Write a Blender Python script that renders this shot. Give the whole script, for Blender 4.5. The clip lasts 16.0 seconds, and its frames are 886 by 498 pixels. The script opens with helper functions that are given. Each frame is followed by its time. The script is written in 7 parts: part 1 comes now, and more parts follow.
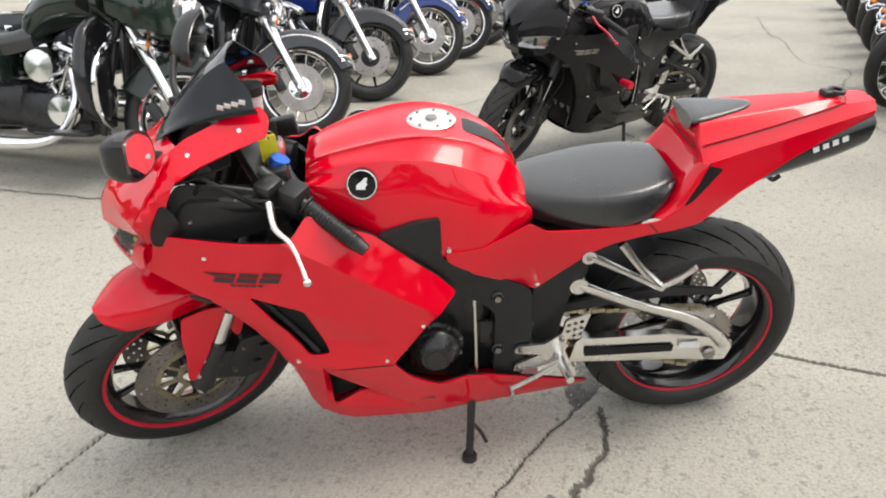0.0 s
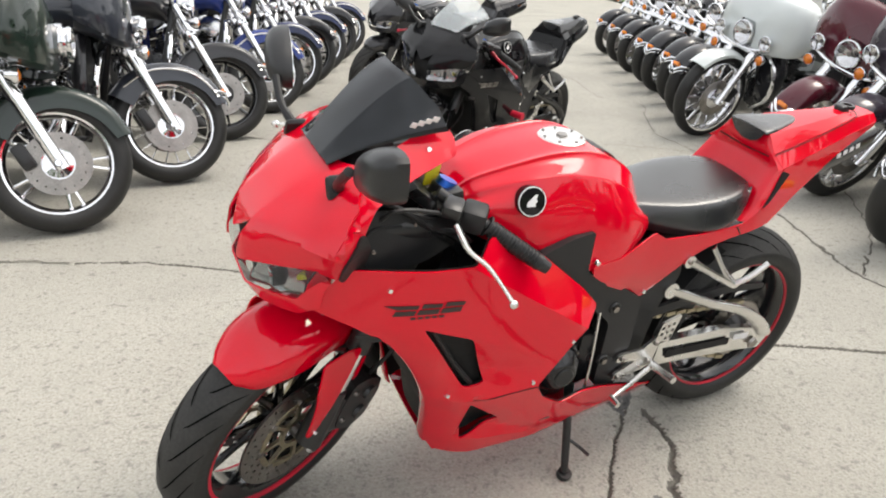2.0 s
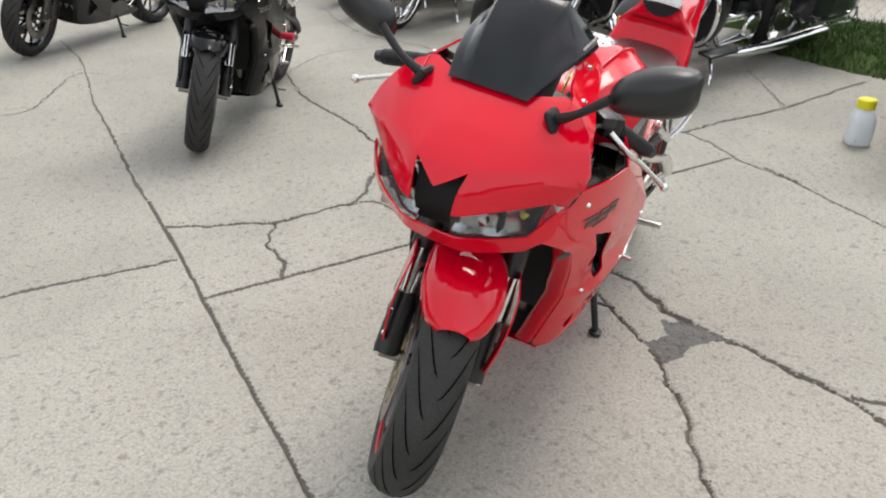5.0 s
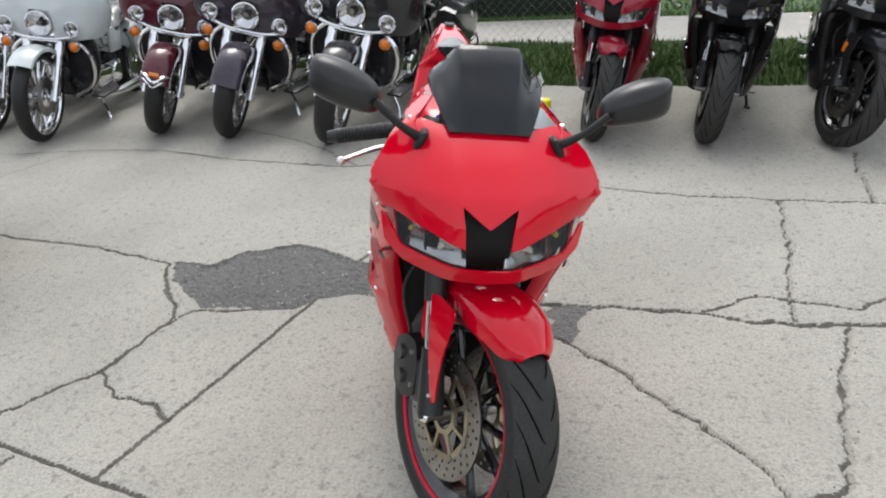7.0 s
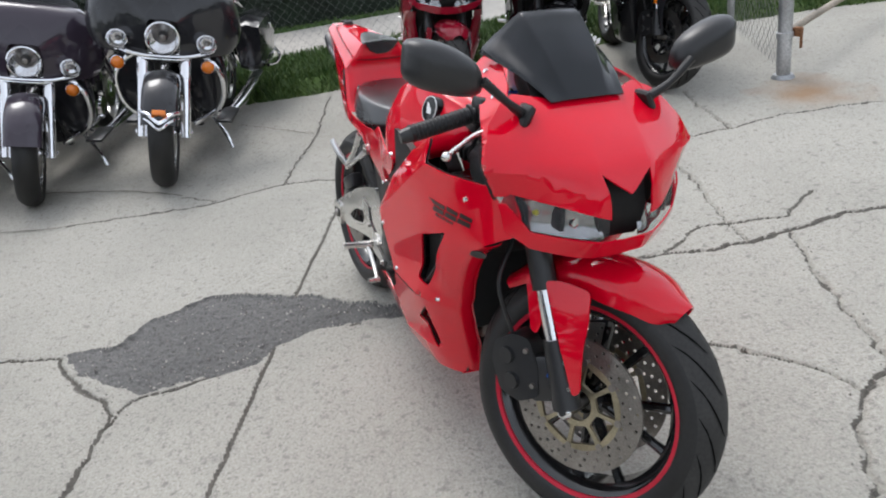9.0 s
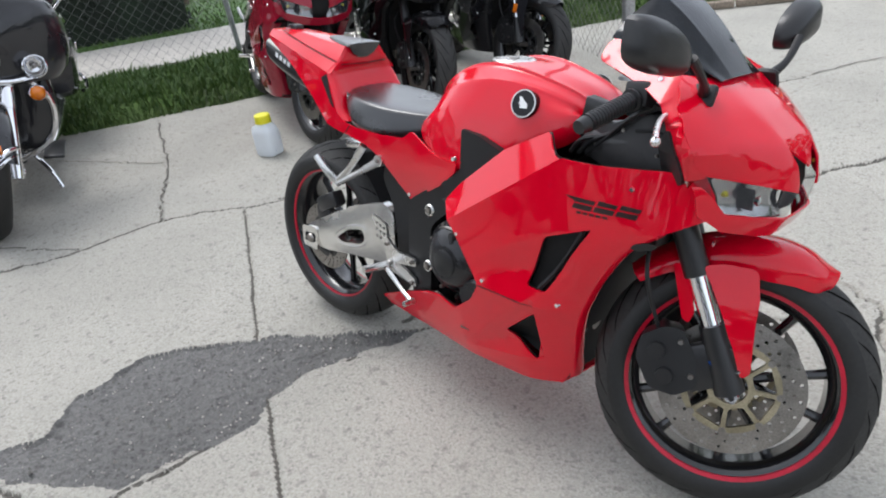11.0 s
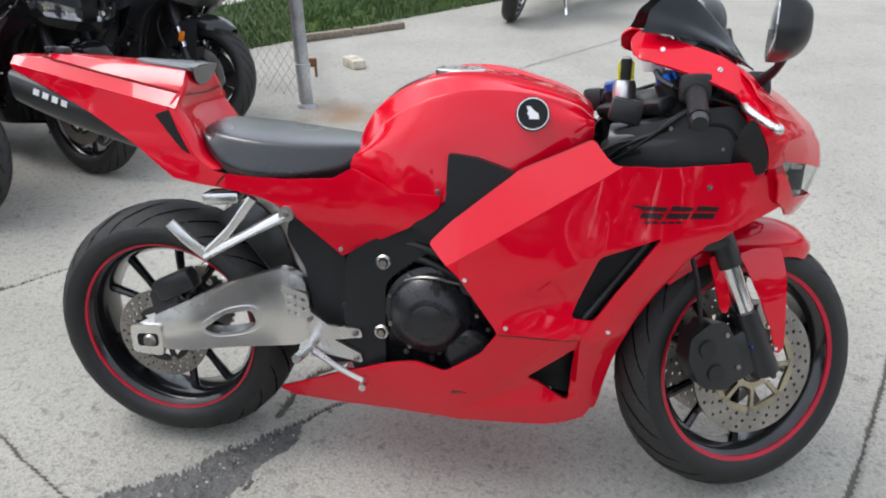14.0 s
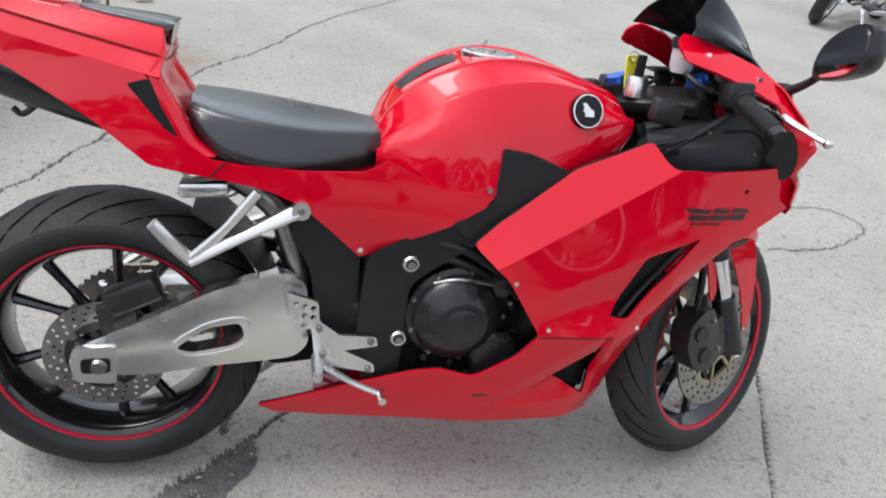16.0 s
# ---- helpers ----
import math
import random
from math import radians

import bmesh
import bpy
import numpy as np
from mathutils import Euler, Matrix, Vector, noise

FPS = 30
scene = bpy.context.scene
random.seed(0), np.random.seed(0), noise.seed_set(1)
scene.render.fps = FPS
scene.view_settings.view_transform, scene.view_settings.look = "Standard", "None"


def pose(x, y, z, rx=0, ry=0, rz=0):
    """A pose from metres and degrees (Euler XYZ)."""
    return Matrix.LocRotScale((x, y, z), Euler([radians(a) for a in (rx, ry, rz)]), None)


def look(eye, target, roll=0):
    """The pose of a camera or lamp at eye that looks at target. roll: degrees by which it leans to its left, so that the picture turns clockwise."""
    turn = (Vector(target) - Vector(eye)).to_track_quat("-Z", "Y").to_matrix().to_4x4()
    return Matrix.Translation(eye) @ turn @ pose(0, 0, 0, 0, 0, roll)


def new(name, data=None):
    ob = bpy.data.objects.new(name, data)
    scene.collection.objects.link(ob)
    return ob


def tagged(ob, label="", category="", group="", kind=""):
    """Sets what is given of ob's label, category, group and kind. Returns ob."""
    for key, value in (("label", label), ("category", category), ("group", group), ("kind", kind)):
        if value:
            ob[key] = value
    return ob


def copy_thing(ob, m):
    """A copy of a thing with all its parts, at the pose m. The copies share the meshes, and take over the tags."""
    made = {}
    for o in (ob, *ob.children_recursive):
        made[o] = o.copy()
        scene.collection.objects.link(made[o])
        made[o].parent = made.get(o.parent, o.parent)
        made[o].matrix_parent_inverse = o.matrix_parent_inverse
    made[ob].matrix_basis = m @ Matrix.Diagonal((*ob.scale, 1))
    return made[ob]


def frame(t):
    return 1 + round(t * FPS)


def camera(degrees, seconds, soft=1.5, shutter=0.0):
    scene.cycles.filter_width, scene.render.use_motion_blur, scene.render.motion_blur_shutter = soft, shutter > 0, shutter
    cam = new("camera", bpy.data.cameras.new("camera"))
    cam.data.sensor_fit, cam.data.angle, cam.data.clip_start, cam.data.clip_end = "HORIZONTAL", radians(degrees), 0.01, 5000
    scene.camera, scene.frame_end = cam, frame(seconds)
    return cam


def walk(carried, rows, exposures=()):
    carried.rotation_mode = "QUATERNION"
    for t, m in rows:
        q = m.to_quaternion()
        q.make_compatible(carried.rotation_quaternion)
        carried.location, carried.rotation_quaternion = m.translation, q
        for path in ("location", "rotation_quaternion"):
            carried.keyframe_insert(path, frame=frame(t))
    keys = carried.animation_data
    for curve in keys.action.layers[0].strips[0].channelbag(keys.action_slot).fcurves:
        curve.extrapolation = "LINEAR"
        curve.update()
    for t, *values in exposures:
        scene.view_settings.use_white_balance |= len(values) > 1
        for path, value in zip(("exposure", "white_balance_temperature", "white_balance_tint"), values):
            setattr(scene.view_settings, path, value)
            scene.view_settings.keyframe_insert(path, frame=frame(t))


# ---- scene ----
LENS = 62.9
cam = camera(LENS, 16.0, soft=2.0)
PATH = [
    (0, (0.242, 0.124, 1.326), (0.112, 1.923, 0.463), -0.8),
    (0.5, (0.047, 0.205, 1.292), (0.032, 2.006, 0.422), -1.9),
    (1, (-0.168, 0.152, 1.296), (0.037, 1.94, 0.424), 1.0),
    (1.5, (-0.378, 0.1, 1.32), (0.018, 1.869, 0.474), 2.3),
    (2, (-0.577, 0.221, 1.257), (-0.049, 1.998, 0.509), 2.7),
    (2.5, (-0.711, 0.265, 1.275), (-0.035, 1.977, 0.492), 2.7),
    (3, (-0.928, 0.259, 1.315), (-0.068, 1.868, 0.496), 3.4),
    (3.5, (-1.08, 0.387, 1.3), (-0.064, 1.895, 0.469), 4.1),
    (3.7, (-1.134, 0.466, 1.278), (-0.055, 1.903, 0.4), 1.7),
    (5.8, (-1.758, 0.949, 1.358), (-0.2, 1.848, 0.482), -0.1),
    (6, (-1.834, 1.03, 1.38), (-0.199, 1.797, 0.52), -0.9),
    (6.5, (-1.914, 1.212, 1.39), (-0.162, 1.689, 0.551), -1.7),
    (7, (-1.865, 1.43, 1.348), (-0.084, 1.738, 0.492), -5.6),
    (7.5, (-1.892, 1.609, 1.387), (-0.113, 1.74, 0.482), -6.2),
    (8, (-1.94, 1.807, 1.395), (-0.145, 1.683, 0.52), -6.4),
    (8.5, (-1.797, 1.992, 1.351), (-0.016, 1.747, 0.475), -9.3),
    (8.7, (-1.757, 2.045, 1.345), (0.013, 1.781, 0.452), -10.2),
    (10.8, (-1.296, 2.689, 1.353), (0.23, 1.832, 0.385), -8.6),
    (11, (-1.256, 2.78, 1.361), (0.238, 1.854, 0.407), -7.8),
    (11.5, (-1.147, 2.9, 1.368), (0.212, 1.74, 0.469), -5.0),
    (12, (-0.947, 2.911, 1.316), (0.3, 1.64, 0.404), -6.2),
    (12.5, (-0.801, 2.981, 1.338), (0.303, 1.639, 0.348), -5.5),
    (13, (-0.674, 3.135, 1.371), (0.191, 1.598, 0.429), -3.7),
    (13.5, (-0.525, 3.154, 1.338), (0.144, 1.492, 0.449), -1.5),
    (14, (-0.345, 3.097, 1.291), (0.236, 1.436, 0.341), -1.2),
    (14.5, (-0.164, 3.117, 1.305), (0.253, 1.431, 0.313), 1.1),
    (15, (0.015, 3.158, 1.301), (0.218, 1.41, 0.35), 4.8),
    (15.5, (0.157, 3.082, 1.283), (0.167, 1.313, 0.349), 9.1),
    (16, (0.277, 3.045, 1.288), (0.091, 1.34, 0.259), 10.8),
]
LIGHT = [(0.0, 1.14, 6850, 9), (1.5, 1.16, 6850, 9), (3.5, 0.98, 6800, 9), (6.0, 0.88, 6450, 9), (8.5, 0.78, 6200, 10), (11.0, 0.92, 6100, 10), (16.0, 0.88, 6100, 10)]
walk(cam, [(t, look(eye, target, roll)) for t, eye, target, roll in PATH], LIGHT)

# ---- light: bright, thinly clouded sky ----
world = bpy.data.worlds.new("sky")
scene.world = world
world.use_nodes = True
wn, wl = world.node_tree.nodes, world.node_tree.links
sky = wn.new("ShaderNodeTexSky")
sky.sky_type = "NISHITA"
sky.sun_disc = False
SUN_UP, SUN_TURN = 60.0, 84.0
sky.sun_elevation, sky.sun_rotation = radians(SUN_UP), radians(SUN_TURN)
sky.air_density, sky.dust_density, sky.ozone_density = 1.0, 4.0, 1.0
cloud = wn.new("ShaderNodeHueSaturation")
cloud.inputs["Saturation"].default_value = 0.45
wl.new(sky.outputs[0], cloud.inputs["Color"])
# broken cloud: a soft unevenness all over the sky
place, puff, spread, over = wn.new("ShaderNodeTexCoord"), wn.new("ShaderNodeTexNoise"), wn.new("ShaderNodeMapRange"), wn.new("ShaderNodeVectorMath")
puff.inputs["Scale"].default_value, puff.inputs["Detail"].default_value = 2.6, 7
wl.new(place.outputs["Generated"], puff.inputs["Vector"])
for i, v in enumerate((0.35, 0.65, 0.55, 1.55)):
    spread.inputs[i + 1].default_value = v
wl.new(puff.outputs["Fac"], spread.inputs[0])
over.operation = "SCALE"
wl.new(cloud.outputs[0], over.inputs[0])
wl.new(spread.outputs[0], over.inputs["Scale"])
veil = wn.new("ShaderNodeMix")
veil.data_type = "RGBA"
veil.inputs[0].default_value = 0.5
veil.inputs[7].default_value = (4.6, 4.7, 4.8, 1)
wl.new(over.outputs[0], veil.inputs[6])
wl.new(veil.outputs[2], wn["Background"].inputs[0])
wn["Background"].inputs[1].default_value = 0.15
sun_data = bpy.data.lights.new("sun", "SUN")
sun_data.energy, sun_data.angle, sun_data.color = 0.55, radians(24), (1.0, 0.97, 0.92)
sun = new("sun", sun_data)
a, e = radians(SUN_TURN), radians(SUN_UP)
sun.matrix_world = look((0, 0, 0), (-math.sin(a) * math.cos(e), -math.cos(a) * math.cos(e), -math.sin(e)))
sun.location = (0, 0, 20)


# ---- materials ----
def surface(name, base, rough, metal=0.0, coat=0.0, grain=(60.0, 0.06), stain=(4.0, 0.08), bump=0.0, bump_scale=None, tint=None):
    """A painted, metal, rubber or plastic surface, with fine grain and broad stains in colour and gloss."""
    m = bpy.data.materials.new(name)
    m.use_nodes = True
    n, l = m.node_tree.nodes, m.node_tree.links
    b = n["Principled BSDF"]
    co = n.new("ShaderNodeTexCoord")
    fine, broad = n.new("ShaderNodeTexNoise"), n.new("ShaderNodeTexNoise")
    fine.inputs["Scale"].default_value, broad.inputs["Scale"].default_value = grain[0], stain[0]
    fine.inputs["Detail"].default_value, broad.inputs["Detail"].default_value = 6, 5
    l.new(co.outputs["Object"], fine.inputs["Vector"])
    l.new(co.outputs["Object"], broad.inputs["Vector"])
    mix1, mix2 = n.new("ShaderNodeMix"), n.new("ShaderNodeMix")
    for mx, src, amount in ((mix1, fine, grain[1]), (mix2, broad, stain[1])):
        mx.data_type, mx.blend_type = "RGBA", "OVERLAY"
        mx.inputs[0].default_value = min(1.0, amount * 4)
        l.new(src.outputs["Fac"], mx.inputs[7])
    mix1.inputs[6].default_value = (*base, 1)
    if tint:
        ramp = n.new("ShaderNodeMix")
        ramp.data_type = "RGBA"
        ramp.inputs[6].default_value, ramp.inputs[7].default_value = (*base, 1), (*tint, 1)
        l.new(broad.outputs["Fac"], ramp.inputs[0])
        l.new(ramp.outputs[2], mix1.inputs[6])
    l.new(mix1.outputs[2], mix2.inputs[6])
    l.new(mix2.outputs[2], b.inputs["Base Color"])
    r = n.new("ShaderNodeMapRange")
    r.inputs[1].default_value, r.inputs[2].default_value = 0.3, 0.7
    r.inputs[3].default_value, r.inputs[4].default_value = max(0.02, rough - 0.06), min(1.0, rough + 0.06)
    l.new(broad.outputs["Fac"], r.inputs[0])
    l.new(r.outputs[0], b.inputs["Roughness"])
    b.inputs["Metallic"].default_value = metal
    b.inputs["Coat Weight"].default_value = coat
    b.inputs["Coat Roughness"].default_value = 0.03
    if bump:
        bp = n.new("ShaderNodeBump")
        bp.inputs["Strength"].default_value, bp.inputs["Distance"].default_value = bump, 0.002
        src = fine
        if bump_scale:
            src = n.new("ShaderNodeTexNoise")
            src.inputs["Scale"].default_value, src.inputs["Detail"].default_value = bump_scale, 6
            l.new(co.outputs["Object"], src.inputs["Vector"])
        l.new(src.outputs["Fac"], bp.inputs["Height"])
        l.new(bp.outputs[0], b.inputs["Normal"])
        if coat:
            l.new(bp.outputs[0], b.inputs["Coat Normal"])
    return m


def clear(name, color, rough=0.02, alpha=0.25, ior=1.45):
    """Tinted see-through plastic or glass, thin."""
    m = bpy.data.materials.new(name)
    m.use_nodes = True
    n, l = m.node_tree.nodes, m.node_tree.links
    b = n["Principled BSDF"]
    b.inputs["Base Color"].default_value = (*color, 1)
    b.inputs["Roughness"].default_value = rough
    b.inputs["IOR"].default_value = ior
    b.inputs["Alpha"].default_value = alpha
    return m


RED = surface("red_paint", (0.66, 0.0006, 0.017), 0.5, coat=1.0, grain=(300, 0.02), stain=(3, 0.03), bump=0.025, bump_scale=16)
BLACKPAINT = surface("black_paint", (0.008, 0.008, 0.009), 0.3, coat=1.0, grain=(300, 0.02), stain=(3, 0.04))
for coated in (RED, BLACKPAINT):
    coated.node_tree.nodes["Principled BSDF"].inputs["Specular IOR Level"].default_value = 0.0
RED.node_tree.nodes["Principled BSDF"].inputs["Coat IOR"].default_value = 1.52
BLACKPAINT.node_tree.nodes["Principled BSDF"].inputs["Coat IOR"].default_value = 1.35
SATIN = surface("satin_black", (0.017, 0.017, 0.018), 0.33, grain=(200, 0.05), stain=(6, 0.08), bump=0.06)
MATT = surface("matt_black_plastic", (0.015, 0.015, 0.016), 0.42, grain=(400, 0.08), stain=(8, 0.1), bump=0.15)
DEEP = surface("dark_inner_plastic", (0.009, 0.009, 0.0095), 0.6, grain=(80, 0.1), stain=(8, 0.1))
GROOVE = surface("groove_black", (0.004, 0.004, 0.004), 0.8, grain=(80, 0.1), stain=(8, 0.1))
GROOVE.node_tree.nodes["Principled BSDF"].inputs["Specular IOR Level"].default_value = 0.03
MATT.node_tree.nodes["Principled BSDF"].inputs["Specular IOR Level"].default_value = 0.35
DEEP.node_tree.nodes["Principled BSDF"].inputs["Specular IOR Level"].default_value = 0.25
VINYL = surface("seat_vinyl", (0.018, 0.019, 0.021), 0.3, coat=0.7, grain=(500, 0.1), stain=(5, 0.1), bump=0.2)
RUBBER = surface("tyre_rubber", (0.009, 0.009, 0.009), 0.55, grain=(120, 0.12), stain=(5, 0.16), bump=0.2, tint=(0.019, 0.0185, 0.018))
TREAD = surface("dusty_tread_rubber", (0.018, 0.0175, 0.017), 0.7, grain=(160, 0.15), stain=(9, 0.2), bump=0.25, tint=(0.034, 0.033, 0.031))
RIM = surface("gloss_black_rim", (0.008, 0.008, 0.009), 0.18, coat=0.6, grain=(90, 0.04), stain=(8, 0.1))
STRIPE = surface("red_rim_stripe", (0.5, 0.006, 0.03), 0.4, grain=(90, 0.05), stain=(9, 0.1))
ALU = surface("brushed_aluminium", (0.76, 0.75, 0.73), 0.27, metal=1.0, grain=(220, 0.08), stain=(7, 0.1), bump=0.06)
STEEL = surface("brake_steel", (0.32, 0.30, 0.28), 0.34, metal=1.0, grain=(260, 0.12), stain=(12, 0.16), bump=0.12)
GOLD = surface("bronze_carrier", (0.42, 0.37, 0.26), 0.4, metal=1.0, grain=(200, 0.1), stain=(10, 0.15))
ARM = surface("anodised_swing_arm", (0.80, 0.79, 0.77), 0.24, metal=1.0, grain=(260, 0.06), stain=(8, 0.10), bump=0.02)
CHROME = surface("chrome", (0.86, 0.86, 0.88), 0.08, metal=1.0, grain=(80, 0.04), stain=(6, 0.06))
CAST = surface("cast_black_engine", (0.014, 0.014, 0.016), 0.26, grain=(180, 0.1), stain=(9, 0.15), bump=0.2)
BLUE = surface("blue_anodised", (0.03, 0.14, 0.6), 0.3, metal=0.8, grain=(200, 0.05))
YELLOW = surface("yellow_tag", (0.78, 0.72, 0.03), 0.5, grain=(90, 0.08))
BOWL = surface("lamp_bowl", (0.58, 0.58, 0.59), 0.18, metal=1.0, grain=(120, 0.05), stain=(20, 0.2))
WHITE = surface("white_decal", (0.78, 0.78, 0.78), 0.4, grain=(90, 0.06))
DARKDECAL = surface("dark_decal", (0.018, 0.003, 0.004), 0.35, coat=0.4)
AMBER = surface("amber_lens", (0.75, 0.2, 0.01), 0.15, coat=0.6)
REDLENS = surface("red_lens", (0.45, 0.01, 0.01), 0.15, coat=0.6)
CARBON = surface("carbon_muffler", (0.012, 0.012, 0.013), 0.3, coat=0.3, grain=(300, 0.1))
SMOKE = clear("smoked_screen", (0.008, 0.010, 0.013), 0.02, 0.93)
LENS_GLASS = clear("lamp_lens", (0.10, 0.10, 0.11), 0.01, 0.18)
FROST = clear("cloudy_plastic", (0.8, 0.82, 0.84), 0.35, 0.72)
MIRROR = surface("mirror_glass", (0.86, 0.88, 0.89), 0.03, metal=1.0, grain=(60, 0.0), stain=(4, 0.0))


# ---- mesh helpers ----
def part(name, bm, material, parent=None, label="", sharp=35, m=None, flat=False):
    """Links a bmesh as one mesh object, under its thing when one is given."""
    mesh = bpy.data.meshes.new(name)
    if m is not None:
        bm.transform(m)
    bmesh.ops.recalc_face_normals(bm, faces=bm.faces)
    bm.to_mesh(mesh)
    bm.free()
    mesh.materials.append(material)
    if not flat:
        mesh.polygons.foreach_set("use_smooth", [True] * len(mesh.polygons))
        mesh.set_sharp_from_angle(angle=radians(sharp))
    ob = new(name, mesh)
    if parent is not None:
        ob.parent = parent
    if label:
        tagged(ob, label)
    return ob


def smooth_path(pts, n=6, closed=False):
    """Points on a Catmull-Rom curve through pts."""
    p = [Vector(q) for q in pts]
    if len(p) < 3:
        return p
    out, k = [], len(p)
    for i in range(k if closed else k - 1):
        if closed:
            a, b, c, d = p[i - 1], p[i], p[(i + 1) % k], p[(i + 2) % k]
        else:
            b, c = p[i], p[i + 1]
            a = p[i - 1] if i else b * 2 - c
            d = p[i + 2] if i + 2 < k else c * 2 - b
        for j in range(n):
            t = j / n
            out.append(0.5 * (2 * b + (c - a) * t + (2 * a - 5 * b + 4 * c - d) * t * t + (3 * b - a - 3 * c + d) * t**3))
    if not closed:
        out.append(p[-1])
    return out


def box(bm, size, m=None, bevel=0.0, taper=None):
    """A box round the origin, its edges rounded; taper shrinks the top in x and y."""
    g = bmesh.ops.create_cube(bm, size=1.0)["verts"]
    for v in g:
        k = taper if taper and v.co.z > 0 else (1, 1)
        v.co = Vector((v.co.x * size[0] * k[0], v.co.y * size[1] * k[1], v.co.z * size[2]))
    vs = g
    if bevel:
        es = list({e for v in g for e in v.link_edges})
        r = bmesh.ops.bevel(bm, geom=es, offset=bevel, segments=2, affect="EDGES", profile=0.5)
        vs = list({v for f in r["faces"] for v in f.verts} | {v for v in g if v.is_valid})
    if m is not None:
        bmesh.ops.transform(bm, matrix=m, verts=vs)
    return bm


def tube(bm, pts, r, seg=10, n=5, closed=False, flat=1.0):
    """A round bar along a smooth path; r is one radius, or one for each point. flat squeezes it sideways."""
    path = smooth_path(pts, n, closed) if n > 1 else [Vector(p) for p in pts]
    k = len(path)
    if isinstance(r, (int, float)):
        rad = [r] * k
    else:
        rr = list(r)
        rad = [np.interp(i / max(1, k - 1) * (len(rr) - 1), range(len(rr)), rr) for i in range(k)]
    rings, side = [], None
    for i, p in enumerate(path):
        d = (path[(i + 1) % k] - path[i - 1]) if (closed or 0 < i < k - 1) else (path[min(i + 1, k - 1)] - path[max(i - 1, 0)])
        d.normalize()
        if side is None:
            side = d.orthogonal().normalized()
        side = (side - d * side.dot(d)).normalized()
        up = d.cross(side)
        rings.append([bm.verts.new(p + (side * math.cos(q) + up * math.sin(q) * flat) * rad[i]) for q in (2 * math.pi * j / seg for j in range(seg))])
    for i in range(k if closed else k - 1):
        a, b = rings[i], rings[(i + 1) % k]
        for j in range(seg):
            bm.faces.new((a[j], a[(j + 1) % seg], b[(j + 1) % seg], b[j]))
    if not closed:
        bm.faces.new(rings[0])
        bm.faces.new(rings[-1][::-1])
    return bm


def rod(bm, p0, p1, r0, r1=None, seg=14):
    return tube(bm, (p0, p1), (r0, r0 if r1 is None else r1), seg, 1)


def lathe(bm, profile, seg=48, closed=False, m=None, arc=(0.0, 360.0)):
    """Turns (radius, y) round the y axis."""
    full = abs(arc[1] - arc[0]) >= 360
    cnt = seg if full else seg + 1
    rings = []
    for i in range(cnt):
        q = radians(arc[0] + (arc[1] - arc[0]) * i / seg)
        rings.append([bm.verts.new((r * math.cos(q), y, r * math.sin(q))) for r, y in profile])
    k = len(profile)
    for i in range(seg):
        a, b = rings[i], rings[(i + 1) % cnt]
        for j in range(k if closed else k - 1):
            bm.faces.new((a[j], b[j], b[(j + 1) % k], a[(j + 1) % k]))
    if not full and closed:
        bm.faces.new(rings[0])
        bm.faces.new(rings[-1][::-1])
    if m is not None:
        bmesh.ops.transform(bm, matrix=m, verts=[v for r in rings for v in r])
    return bm


def rounded(outline, r, n=3):
    """An outline with its corners cut to short arcs of about r."""
    p = [Vector((*q, 0)) for q in outline]
    out = []
    for i in range(len(p)):
        a, b, c = p[i - 1], p[i], p[(i + 1) % len(p)]
        k = min(r, (a - b).length * 0.45, (c - b).length * 0.45)
        s, e = b + (a - b).normalized() * k, b + (c - b).normalized() * k
        for j in range(n + 1):
            t = j / n
            q = s * (1 - t) ** 2 + b * 2 * t * (1 - t) + e * t * t
            out.append((q.x, q.y))
    return out


def circle(cx, cy, r, n=10):
    return [(cx + r * math.cos(2 * math.pi * i / n), cy + r * math.sin(2 * math.pi * i / n)) for i in range(n)]


